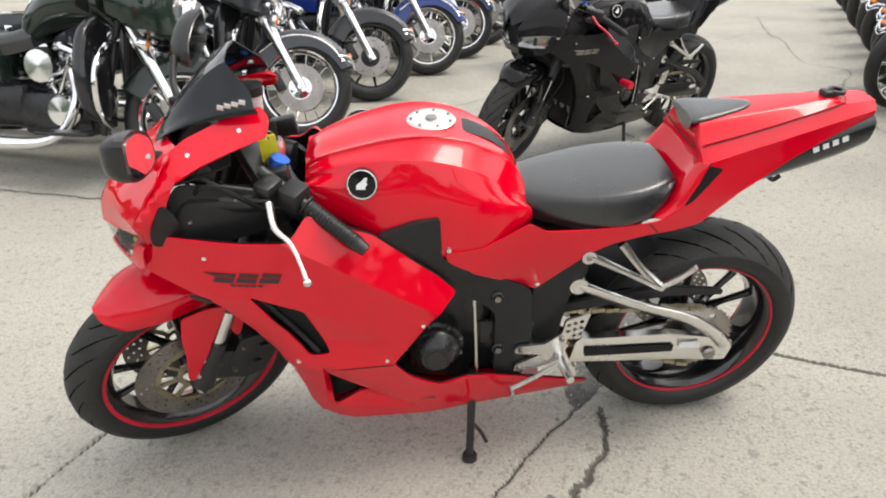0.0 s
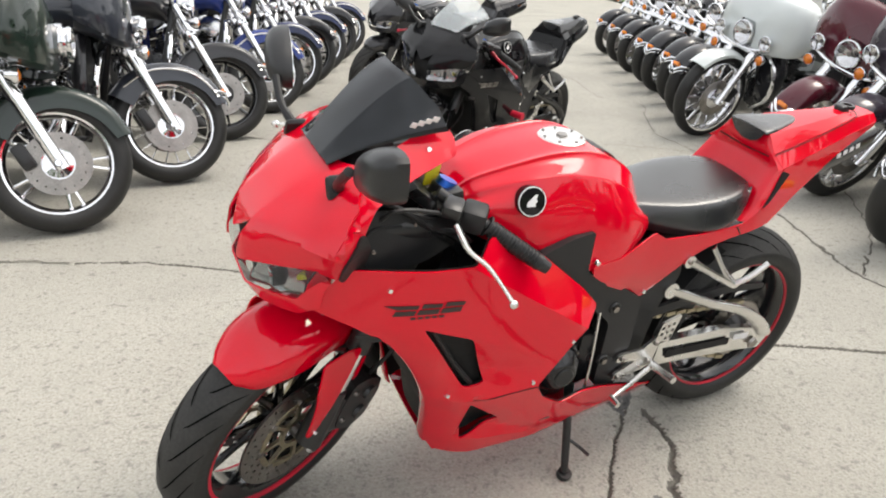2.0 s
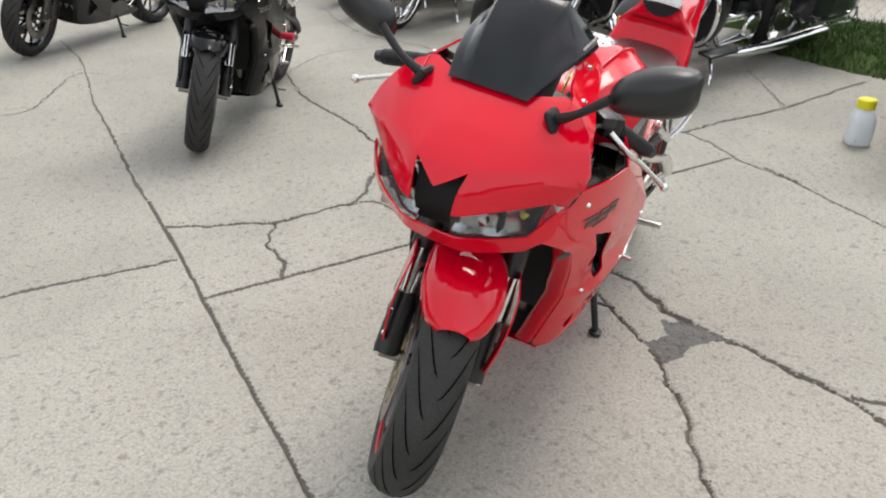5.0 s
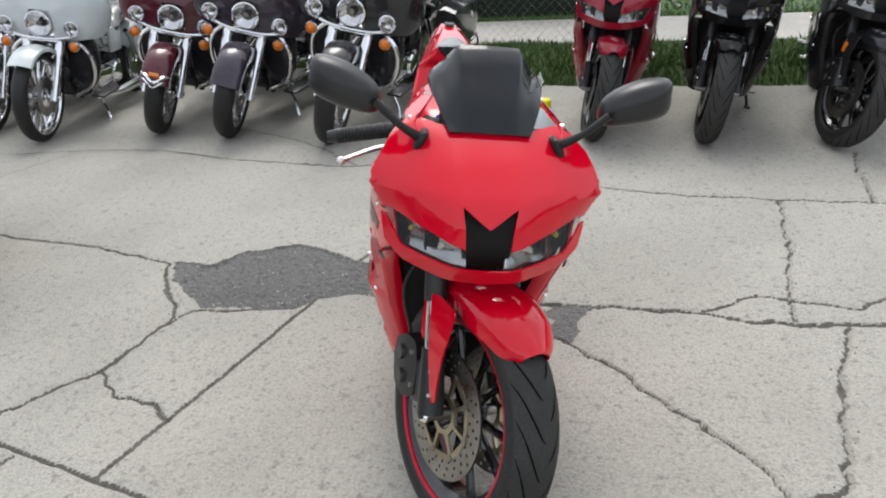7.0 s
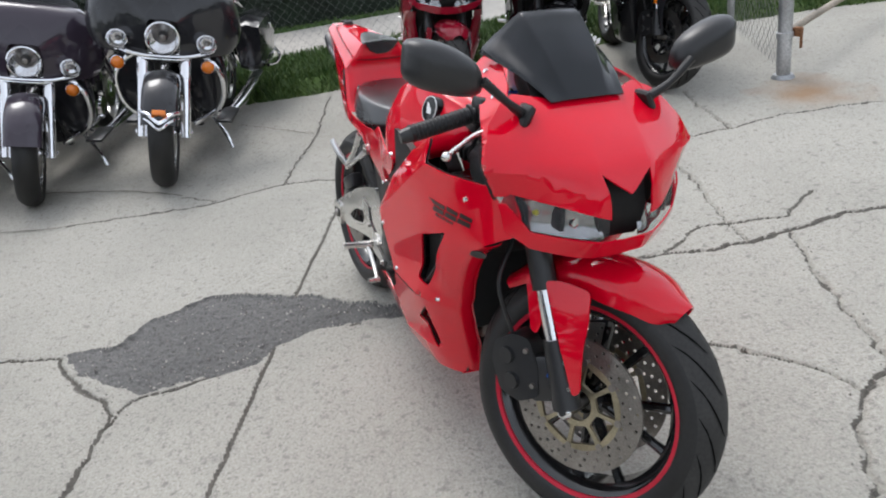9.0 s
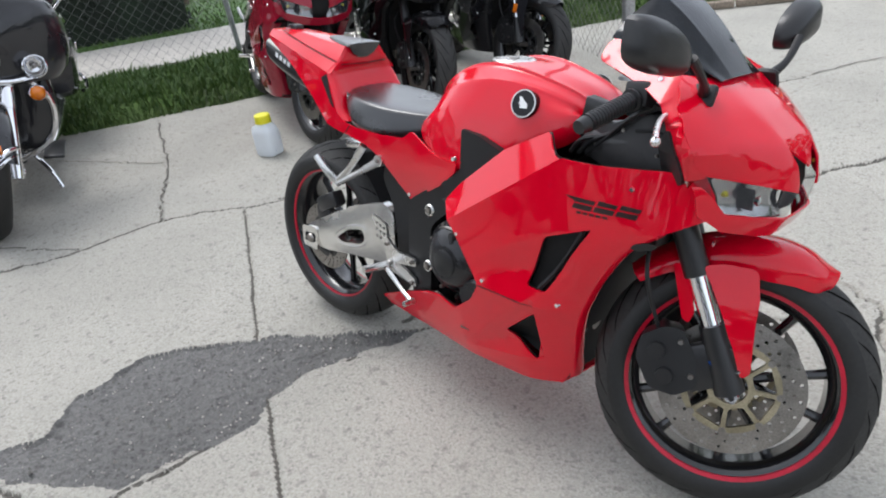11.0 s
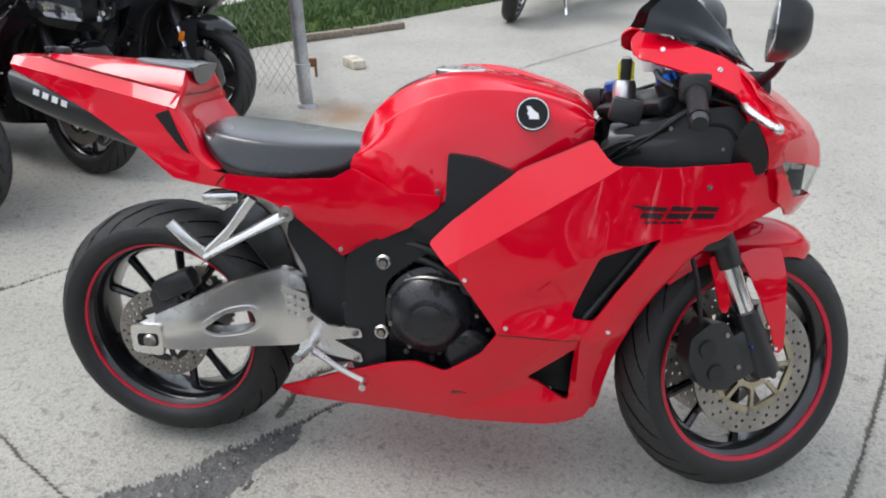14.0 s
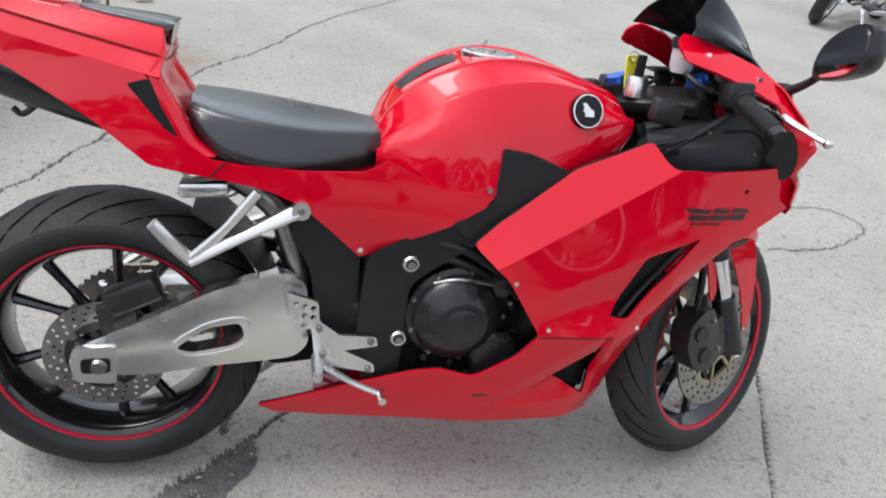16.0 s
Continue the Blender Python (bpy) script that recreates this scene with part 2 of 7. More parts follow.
def sheet(outline, place, thick=0.004, step=0.02, holes=(), r=0.0, out=None, folds=()):
    """A moulded panel: the flat outline, cut by a fine net, is laid onto place(u, v) -> (x, y, z) and thickened inwards.
    out: the direction away from which the thickness goes. folds: lines along which the net is cut too, for sharp creases."""
    bm = bmesh.new()
    loops = [rounded(outline, r) if r else list(outline), *holes]
    edges = []
    for lp in loops:
        vs = [bm.verts.new((u, v, 0)) for u, v in lp]
        edges += [bm.edges.new((vs[i - 1], vs[i])) for i in range(len(vs))]
    bmesh.ops.triangle_fill(bm, edges=edges, use_beauty=True, use_dissolve=False)
    us, vs = [v.co.x for v in bm.verts], [v.co.y for v in bm.verts]
    for axis, lo, hi in ((0, min(us), max(us)), (1, min(vs), max(vs))):
        cuts = max(1, int((hi - lo) / step))
        for i in range(1, cuts):
            co, no = [0, 0, 0], [0, 0, 0]
            co[axis], no[axis] = lo + (hi - lo) * i / cuts, 1
            bmesh.ops.bisect_plane(bm, geom=[*bm.verts, *bm.edges, *bm.faces], dist=1e-5, plane_co=co, plane_no=no)
    for (u0, v0), (u1, v1) in folds:
        bmesh.ops.bisect_plane(bm, geom=[*bm.verts, *bm.edges, *bm.faces], dist=1e-5, plane_co=(u0, v0, 0), plane_no=(v0 - v1, u1 - u0, 0))
    bmesh.ops.remove_doubles(bm, verts=bm.verts, dist=2e-4)
    for v in bm.verts:
        v.co = Vector(place(v.co.x, v.co.y))
    if thick:
        bm.normal_update()
        faces = list(bm.faces)
        ref = Vector(out) if out else None
        if ref is not None and sum(f.normal.dot(ref) * f.calc_area() for f in faces) < 0:
            bmesh.ops.reverse_faces(bm, faces=faces)
        bm.normal_update()
        inner = {v: bm.verts.new(v.co - v.normal * thick) for v in list(bm.verts)}
        rim = [e for e in bm.edges if len(e.link_faces) == 1]
        for f in faces:
            bm.faces.new([inner[v] for v in reversed(f.verts)])
        for e in rim:
            a, b = e.verts
            bm.faces.new((a, b, inner[b], inner[a]))
    return bm


def side(s, yfun):
    """Lays an outline in x and z onto a flank: s is 1 on the bike's left, -1 on its right."""
    return lambda u, v: (u, s * yfun(u, v), v)


def loft(sections, n=5, m=4, closed=False, cap=False):
    """A skin through cross-sections of equally many points, smooth both ways."""
    rows = [smooth_path(s, m, closed) for s in sections]
    cols = [smooth_path([r[i] for r in rows], n) for i in range(len(rows[0]))]
    bm = bmesh.new()
    grid = [[bm.verts.new(p) for p in c] for c in cols]
    k = len(grid)
    for i in range(k if closed else k - 1):
        for j in range(len(grid[0]) - 1):
            bm.faces.new((grid[i][j], grid[(i + 1) % k][j], grid[(i + 1) % k][j + 1], grid[i][j + 1]))
    if cap:
        bm.faces.new([c[0] for c in grid])
        bm.faces.new([c[-1] for c in reversed(grid)])
    return bm


def thicken(bm, t):
    bm.normal_update()
    faces = list(bm.faces)
    inner = {v: bm.verts.new(v.co - v.normal * t) for v in list(bm.verts)}
    rim = [e for e in bm.edges if len(e.link_faces) == 1]
    for f in faces:
        bm.faces.new([inner[v] for v in reversed(f.verts)])
    for e in rim:
        a, b = e.verts
        bm.faces.new((a, b, inner[b], inner[a]))
    return bm


def mirrored(half):
    """A whole cross-section from its half, which starts on the middle line at its top."""
    return [(x, -y, z) for x, y, z in reversed(half)] + [p for p in half[1:]]


def empty(name, m, label, category, group=""):
    ob = new(name)
    ob.empty_display_size = 0.2
    ob.matrix_world = m
    return tagged(ob, label, category, group)


# ---- ground: old concrete slabs, cracked, with an asphalt patch ----
def stone(name, base, dark, pebble, speck, rough=0.88, bump=0.6, rust=None):
    """Weathered concrete or asphalt: broad stains, blotches, exposed grains and pores."""
    m = bpy.data.materials.new(name)
    m.use_nodes = True
    n, l = m.node_tree.nodes, m.node_tree.links
    b = n["Principled BSDF"]
    co = n.new("ShaderNodeTexCoord")

    def tex(kind, scale, detail=6):
        t = n.new(kind)
        t.inputs["Scale"].default_value = scale
        if "Detail" in t.inputs:
            t.inputs["Detail"].default_value = detail
        l.new(co.outputs["Object"], t.inputs["Vector"])
        return t

    def ramp(src, lo, hi, a, c):
        r = n.new("ShaderNodeMapRange")
        for i, v in enumerate((lo, hi, a, c)):
            r.inputs[i + 1].default_value = v
        l.new(src, r.inputs[0])
        return r.outputs[0]

    def mix(fac, x, y, mode="MIX"):
        mx = n.new("ShaderNodeMix")
        mx.data_type, mx.blend_type = "RGBA", mode
        if isinstance(fac, float):
            mx.inputs[0].default_value = fac
        else:
            l.new(fac, mx.inputs[0])
        for i, v in ((6, x), (7, y)):
            if isinstance(v, tuple):
                mx.inputs[i].default_value = (*v, 1)
            else:
                l.new(v, mx.inputs[i])
        return mx.outputs[2]

    broad, blot, grain, cell = tex("ShaderNodeTexNoise", 0.55, 8), tex("ShaderNodeTexNoise", 3.5, 8), tex("ShaderNodeTexNoise", 120, 4), tex("ShaderNodeTexVoronoi", pebble)
    pore = tex("ShaderNodeTexVoronoi", pebble * 0.22)
    c = mix(ramp(broad.outputs["Fac"], 0.35, 0.68, 0, 1), base, dark)
    c = mix(ramp(blot.outputs["Fac"], 0.50, 0.76, 0, 0.4), c, tuple(v * 0.72 for v in dark))
    worn = tex("ShaderNodeTexNoise", 1.4, 9)
    wear = ramp(worn.outputs["Fac"], 0.38, 0.58, 0.75, 1.0)

    def times(a, b):
        t = n.new("ShaderNodeMath")
        t.operation = "MULTIPLY"
        l.new(a, t.inputs[0])
        l.new(b, t.inputs[1])
        return t.outputs[0]

    c = mix(times(ramp(cell.outputs["Color"], 0.2, 0.9, 0, speck), wear), c, tuple(min(1, v * 1.9) for v in base))
    c = mix(times(ramp(cell.outputs["Color"], 0.25, 0.02, 0, speck), wear), c, tuple(v * 0.35 for v in base))
    c = mix(ramp(grain.outputs["Fac"], 0.3, 0.7, 0, 0.35), c, tuple(v * 0.6 for v in dark))
    c = mix(ramp(pore.outputs["Distance"], 0.09, 0.03, 0, 0.7), c, tuple(v * 0.25 for v in dark))
    big, fleck = tex("ShaderNodeTexVoronoi", pebble * 0.42), tex("ShaderNodeTexNoise", 38, 3)
    c = mix(ramp(big.outputs["Color"], 0.17, 0.04, 0, speck * 1.0), c, tuple(v * 0.3 for v in dark))
    c = mix(ramp(fleck.outputs["Fac"], 0.62, 0.72, 0, speck * 0.5), c, tuple(v * 0.55 for v in dark))
    pit = tex("ShaderNodeTexNoise", 26, 10)
    c = mix(times(ramp(pit.outputs["Fac"], 0.60, 0.68, 0, 0.45), wear), c, tuple(v * 0.5 for v in dark))
    pale = tex("ShaderNodeTexNoise", 5.0, 10)
    c = mix(ramp(pale.outputs["Fac"], 0.56, 0.74, 0, 0.45), c, tuple(min(1, v * 1.35) for v in base))
    if rust:
        way = n.new("ShaderNodeVectorMath")
        way.operation = "DISTANCE"
        way.inputs[1].default_value = (*rust[0], 0)
        l.new(co.outputs["Object"], way.inputs[0])
        wob = n.new("ShaderNodeMath")
        wob.operation = "MULTIPLY_ADD"
        l.new(blot.outputs["Fac"], wob.inputs[0])
        wob.inputs[1].default_value = 0.5
        l.new(way.outputs["Value"], wob.inputs[2])
        c = mix(ramp(wob.outputs[0], rust[1] + 0.2, 0.28, 0, 0.85), c, (0.29, 0.17, 0.085))
    l.new(c, b.inputs["Base Color"])
    b.inputs["Roughness"].default_value = rough
    h = n.new("ShaderNodeMath")
    h.operation = "ADD"
    l.new(grain.outputs["Fac"], h.inputs[0])
    l.new(cell.outputs["Distance"], h.inputs[1])
    bp = n.new("ShaderNodeBump")
    bp.inputs["Strength"].default_value, bp.inputs["Distance"].default_value = bump, 0.004
    l.new(h.outputs[0], bp.inputs["Height"])
    l.new(bp.outputs[0], b.inputs["Normal"])
    return m


CONCRETE = stone("concrete", (0.262, 0.252, 0.222), (0.19, 0.182, 0.16), 120, 0.9, rust=((1.52, -0.56), 0.36))
ASPHALT = stone("asphalt_patch", (0.10, 0.098, 0.094), (0.05, 0.049, 0.048), 62, 1.0, 0.85, 1.0)
CRACKFILL = stone("crack_dirt", (0.13, 0.12, 0.105), (0.08, 0.075, 0.066), 160, 0.5, 0.95, 0.8)

# Cracks and saw-cut joints of the lot: half width in metres, then the way on the ground.
CRACKS = [
    (0.014, [(0.57, 1.85), (0.56, 1.67), (0.46, 1.51), (0.44, 1.39), (0.43, 1.22), (0.40, 1.03), (0.35, 0.85), (0.30, 0.65), (0.30, 0.41), (0.31, 0.23), (0.21, -0.01), (0.09, -0.32), (-0.09, -0.64), (-0.18, -1.30), (-0.29, -1.93)]),
    (0.007, [(0.51, 1.86), (0.35, 1.63), (0.25, 1.47), (0.19, 1.39), (0.06, 1.26), (-0.15, 1.10), (-0.27, 1.00), (-0.37, 0.93), (-0.48, 0.90)]),
    (0.009, [(0.28, 0.49), (0.02, 0.61), (-0.23, 0.68), (-0.46, 0.76), (-0.50, 0.89), (-0.61, 1.00), (-0.76, 1.09), (-0.91, 1.23)]),
    (0.006, [(1.37, 0.41), (1.11, 0.47), (0.84, 0.52), (0.57, 0.60), (0.32, 0.65)]),
    (0.005, [(1.91, 1.71), (1.74, 1.42), (1.58, 1.13), (1.48, 0.85), (1.38, 0.41), (1.31, 0.03), (1.31, -0.25), (1.20, -0.59), (1.02, -0.98), (0.80, -1.71), (0.32, -2.67), (-0.12, -3.47)]),
    (0.007, [(1.98, -0.12), (1.74, -0.04), (1.51, -0.01), (1.32, 0.04)]),
    (0.007, [(1.50, 4.82), (1.21, 4.22), (1.11, 3.83), (1.04, 3.59), (0.96, 3.39), (0.86, 3.16)]),
    (0.008, [(0.86, 3.16), (0.62, 3.05), (0.48, 2.93), (0.35, 2.91)]),
    (0.010, [(0.35, 2.91), (0.19, 2.95), (0.03, 3.00), (-0.10, 3.12), (-0.27, 3.29)]),
    (0.008, [(0.35, 2.91), (0.44, 2.85), (0.43, 2.70), (0.45, 2.50), (0.50, 2.37)]),
    (0.012, [(0.03, 3.00), (-0.10, 2.87), (-0.15, 2.70), (-0.23, 2.62)]),
    (0.006, [(0.70, 5.72), (0.54, 5.88), (0.16, 5.46), (-0.06, 5.30), (-0.63, 5.52), (-1.38, 5.74)]),
    (0.006, [(-2.32, 3.51), (-1.66, 3.39), (-1.36, 3.33), (-0.98, 3.27), (-0.76, 3.18), (-0.39, 3.03)]),
    (0.006, [(2.68, 5.36), (2.67, 4.76), (2.61, 4.16), (2.33, 3.43), (2.10, 2.65), (2.13, 2.22), (2.03, 2.02), (1.90, 1.81), (1.82, 1.52)]),
    (0.007, [(3.78, 1.76), (2.90, 1.96), (2.44, 2.12), (2.13, 2.22)]),
    (0.004, [(3.58, 2.44), (3.25, 2.20), (2.90, 1.96)]),
    (0.005, [(3.07, 3.72), (2.62, 3.06), (2.13, 2.59)]),
    (0.004, [(2.40, 7.75), (3.03, 8.43), (3.21, 8.08), (3.00, 6.89), (3.24, 6.53), (2.95, 5.94), (2.70, 5.36)]),
    (0.005, [(3.49, 9.72), (3.21, 8.43), (3.21, 8.08)]),
    (0.004, [(1.50, 4.82), (2.07, 5.01), (2.65, 4.76)]),
    (0.005, [(0.52, 2.09), (0.54, 1.94), (0.52, 1.85)]),
    (0.004, [(-1.37, 0.24), (-1.61, 0.12), (-1.81, 0.12), (-1.87, 0.26), (-1.71, 0.42), (-1.50, 0.53), (-1.24, 0.58)]),
    (0.003, [(0.39, 0.93), (0.50, 0.72), (0.40, 0.43), (0.53, 0.21)]),
]
JOINTS = [
    (0.010, [(0.30, 5.10), (0.10, 4.48), (-0.09, 3.93), (-0.35, 3.09), (-0.59, 2.39), (-0.79, 1.78), (-0.93, 1.34), (-1.11, 0.70), (-1.34, -0.04)]),
    (0.005, [(0.52, 2.36), (0.02, 2.53), (-0.47, 2.71)]),
    (0.007, [(1.91, 1.88), (1.31, 2.09), (0.84, 2.26)]),
    (0.006, [(0.30, 5.10), (0.74, 6.22), (0.96, 7.10)]),
]
PATCH = [(0.88, 3.14), (0.83, 2.95), (0.96, 2.81), (1.02, 2.60), (0.96, 2.45), (0.87, 2.31), (0.78, 2.16), (0.65, 2.05), (0.59, 1.95), (0.51, 1.84), (0.47, 1.91), (0.53, 2.06), (0.54, 2.22), (0.51, 2.36), (0.44, 2.43), (0.44, 2.55), (0.47, 2.69), (0.46, 2.83), (0.56, 2.92), (0.69, 3.05)]
BLOB = [(0.39, 1.49), (0.45, 1.40), (0.45, 1.27), (0.37, 1.35), (0.27, 1.36), (0.19, 1.38), (0.25, 1.48), (0.33, 1.43)]


def wave(x, y, s, seed=0.0):
    """A smooth random field from -1 to 1, for whole arrays."""
    v = 0
    for k, (a, b, c) in enumerate(((1.0, 0.31, 0.0), (-0.42, 1.13, 1.7), (0.77, -0.9, 4.1), (1.9, 1.2, 2.2), (-2.3, 1.6, 0.6))):
        v = v + np.sin(s * (a * x + b * y) + c + seed + 1.3 * np.sin(s * 0.6 * (b * x - a * y) + c * 2))
    return v / 5


def along(x, y, way):
    """Distance of each place from a broken line."""
    best = np.full(x.shape, 9.0)
    for (ax, ay), (bx, by) in zip(way[:-1], way[1:]):
        dx, dy = bx - ax, by - ay
        t = np.clip(((x - ax) * dx + (y - ay) * dy) / (dx * dx + dy * dy), 0, 1)
        best = np.minimum(best, np.hypot(x - ax - t * dx, y - ay - t * dy))
    return best


def inside(x, y, poly):
    hit = np.zeros(x.shape, bool)
    for (ax, ay), (bx, by) in zip(poly, poly[1:] + poly[:1]):
        cross = (ay > y) != (by > y)
        hit ^= cross & (x < (bx - ax) * (y - ay) / (by - ay if by != ay else 1e-9) + ax)
    return hit


def spaced(lo, hi, fine, far):
    """Lines close together from lo to hi, then wider and wider out to far."""
    mid, out, step = list(np.arange(lo, hi, fine)), [], fine
    d = 0.0
    while d < far:
        step *= 1.12
        d += step
        out.append(d)
    return np.array([lo - v for v in reversed(out)] + mid + [mid[-1] + v for v in out])


def make_ground():
    gx, gy = spaced(-1.3, 2.35, 0.0068, 400), spaced(-1.2, 3.6, 0.0068, 400)
    x, y = np.meshgrid(gx, gy, indexing="ij")
    wx, wy = x + 0.016 * wave(x, y, 23, 1.0) + 0.007 * wave(x, y, 80, 2.0), y + 0.016 * wave(x, y, 21, 5.0) + 0.007 * wave(x, y, 75, 3.0)
    near = (np.abs(x) < 12) & (np.abs(y) < 14)
    z = 0.004 * wave(x, y, 1.1) * near
    dirt = np.zeros(x.shape)
    core = (x > -1.27) & (x < 2.32) & (y > -1.17) & (y < 3.57)
    for w, way in CRACKS:
        d = along(wx, wy, way)
        ww = 0.58 * w * (0.8 + 0.9 * wave(x, y, 9, w * 900)) + 0.0015
        k = np.clip(1.3 - d / np.maximum(ww, 0.0045), 0, 1) * core
        z = z - 0.014 * k
        z = z - 0.003 * np.exp(-((d / 0.035) ** 2))
        dirt = np.maximum(dirt, k)
    for w, way in JOINTS:
        d = along(x + 0.3 * (wx - x), y + 0.3 * (wy - y), way)
        ww = 0.66 * w * (0.9 + 0.5 * wave(x, y, 14, w * 500))
        k = np.clip(1.35 - d / np.maximum(ww, 0.0048), 0, 1) * core
        z = z - 0.013 * k
        dirt = np.maximum(dirt, k)
    tar = inside(wx, wy, PATCH)
    rough_up = 0.007 * wave(x, y, 150, 0.4) + 0.005 * wave(x, y, 290, 1.4) + 0.007 * wave(x, y, 17, 2.4)
    z = np.where(tar, -0.009 + rough_up, z)
    blob = inside(wx, wy, BLOB)
    z = np.where(blob, -0.006 + 0.5 * rough_up, z)
    z = z - 0.0015 * np.clip(wave(x, y, 260, 7.0) - 0.35, 0, 1) * near
    nx, ny = x.shape
    verts = np.stack([x, y, z], -1).reshape(-1, 3)
    i, j = np.meshgrid(np.arange(nx - 1), np.arange(ny - 1), indexing="ij")
    a = (i * ny + j).ravel()
    faces = np.stack([a, a + ny, a + ny + 1, a + 1], -1)
    mesh = bpy.data.meshes.new("ground")
    mesh.vertices.add(len(verts))
    mesh.vertices.foreach_set("co", verts.ravel())
    mesh.loops.add(faces.size)
    mesh.loops.foreach_set("vertex_index", faces.ravel())
    mesh.polygons.add(len(faces))
    mesh.polygons.foreach_set("loop_start", np.arange(0, faces.size, 4))
    mesh.polygons.foreach_set("loop_total", np.full(len(faces), 4))
    which = np.where(tar | blob, 1, np.where(dirt > 0.35, 2, 0))[:-1, :-1].ravel()
    for m in (CONCRETE, ASPHALT, CRACKFILL):
        mesh.materials.append(m)
    mesh.polygons.foreach_set("material_index", which)
    mesh.polygons.foreach_set("use_smooth", np.ones(len(faces), bool))
    mesh.update()
    return tagged(new("ground", mesh), "old grey concrete lot, cracked, with an asphalt patch", "ground", kind="structure")


def make_far_cracks(lot):
    """The cracks further off: ragged ribbons of dirt, filled almost flush."""
    rng = np.random.RandomState(8)
    for kind, lines, wobble in (("crack", CRACKS, 0.012), ("joint", JOINTS, 0.006)):
        for w, way in lines:
            bm = bmesh.new()
            prev = None
            pts = smooth_path([(*p, 0) for p in way], 14)
            for a, b in zip(pts[:-1], pts[1:]):
                d = (b - a)
                steps = max(1, int(d.length / 0.035))
                nrm = Vector((-d.y, d.x, 0)).normalized() if d.length else Vector((0, 1, 0))
                for i in range(steps):
                    c = a + d * (i / steps) + nrm * float(rng.uniform(-1, 1) * wobble)
                    if -1.26 < c.x < 2.31 and -1.16 < c.y < 3.56:
                        prev = None
                        continue
                    half = (w * 0.75 + 0.001) * rng.uniform(0.35, 1.25)
                    z = 0.004 * float(wave(np.array(c.x), np.array(c.y), 1.1)) + 0.0025
                    pair = (bm.verts.new((c.x - nrm.x * half, c.y - nrm.y * half, z)), bm.verts.new((c.x + nrm.x * half, c.y + nrm.y * half, z)))
                    if prev:
                        bm.faces.new((prev[0], pair[0], pair[1], prev[1]))
                    prev = pair
            if bm.faces:
                part(kind, bm, CRACKFILL, lot, flat=True)
            else:
                bm.free()


make_far_cracks(make_ground())


def make_grit():
    """Loose grit, thick along the cracks and the patch, thin elsewhere."""
    rng = np.random.RandomState(17)
    spots = []
    for w, way in CRACKS[:12]:
        for (ax, ay), (bx, by) in zip(way[:-1], way[1:]):
            for _ in range(int(38 * math.hypot(bx - ax, by - ay))):
                t, off = rng.rand(), rng.normal(0, 0.035, 2)
                spots.append((ax + (bx - ax) * t + off[0], ay + (by - ay) * t + off[1]))
    for _ in range(420):
        a, b = PATCH[rng.randint(len(PATCH))], PATCH[rng.randint(len(PATCH))]
        t, off = rng.rand(), rng.normal(0, 0.05, 2)
        spots.append((a[0] + (b[0] - a[0]) * t + off[0], a[1] + (b[1] - a[1]) * t + off[1]))
    spots += [(rng.uniform(-1.6, 2.6), rng.uniform(-1.2, 4.2)) for _ in range(900)]
    verts, faces = [], []
    for x, y in spots:
        r = rng.uniform(0.0016, 0.0042) * (1.7 if rng.rand() < 0.06 else 1.0)
        a, k = rng.uniform(0, 6.28), len(verts)
        ring = [(x + r * rng.uniform(0.7, 1.3) * math.cos(a + q), y + r * rng.uniform(0.7, 1.3) * math.sin(a + q)) for q in (0, 1.3, 2.6, 3.7, 5.0)]
        z = 0.004 * float(wave(np.array(x), np.array(y), 1.1))
        verts += [(px, py, z - 0.002) for px, py in ring] + [(x + 0.3 * r, y, z + r * rng.uniform(0.5, 1.0))]
        faces += [(k + i, k + (i + 1) % 5, k + 5) for i in range(5)]
    mesh = bpy.data.meshes.new("grit")
    mesh.from_pydata(verts, [], faces)
    m = bpy.data.materials.new("grit_stone")
    m.use_nodes = True
    n, l = m.node_tree.nodes, m.node_tree.links
    geo, ramp = n.new("ShaderNodeNewGeometry"), n.new("ShaderNodeValToRGB")
    ramp.color_ramp.elements[0].color, ramp.color_ramp.elements[1].color = (0.08, 0.075, 0.065, 1), (0.5, 0.48, 0.43, 1)
    l.new(geo.outputs["Random Per Island"], ramp.inputs[0])
    l.new(ramp.outputs[0], n["Principled BSDF"].inputs["Base Color"])
    n["Principled BSDF"].inputs["Roughness"].default_value = 0.9
    mesh.materials.append(m)
    return tagged(new("grit", mesh), "loose grit lying on the cracked concrete", "grit", kind="stuff")


make_grit()


# ---- sport motorcycles ----
def lin(x, *knots):
    """A value that runs straight from knot to knot: (x, value) pairs."""
    return float(np.interp(x, [k[0] for k in knots], [k[1] for k in knots]))


RAKE, STEER_X, STEER_Z = 23.5, 1.292, 0.316
TYRE_F, TYRE_R, AXLE_F = 0.291, 0.299, 1.319


def steer_pose(turn):
    """Turns what is built straight about the steering head."""
    tilt = pose(STEER_X, 0, STEER_Z, 0, -RAKE, 0)
    return tilt @ pose(0, 0, 0, 0, 0, turn) @ tilt.inverted()


def tyre_profile(R, rim, half):
    d = 0.036 + 0.34 * half
    return [(rim, half * 0.72), (rim + 0.012, half * 0.9), (R - d, half), (R - d * 0.62, half * 0.95), (R - d * 0.31, half * 0.74), (R - d * 0.075, half * 0.4), (R, 0),
            (R - d * 0.075, -half * 0.4), (R - d * 0.31, -half * 0.74), (R - d * 0.62, -half * 0.95), (R - d, -half), (rim + 0.012, -half * 0.9), (rim, -half * 0.72)]


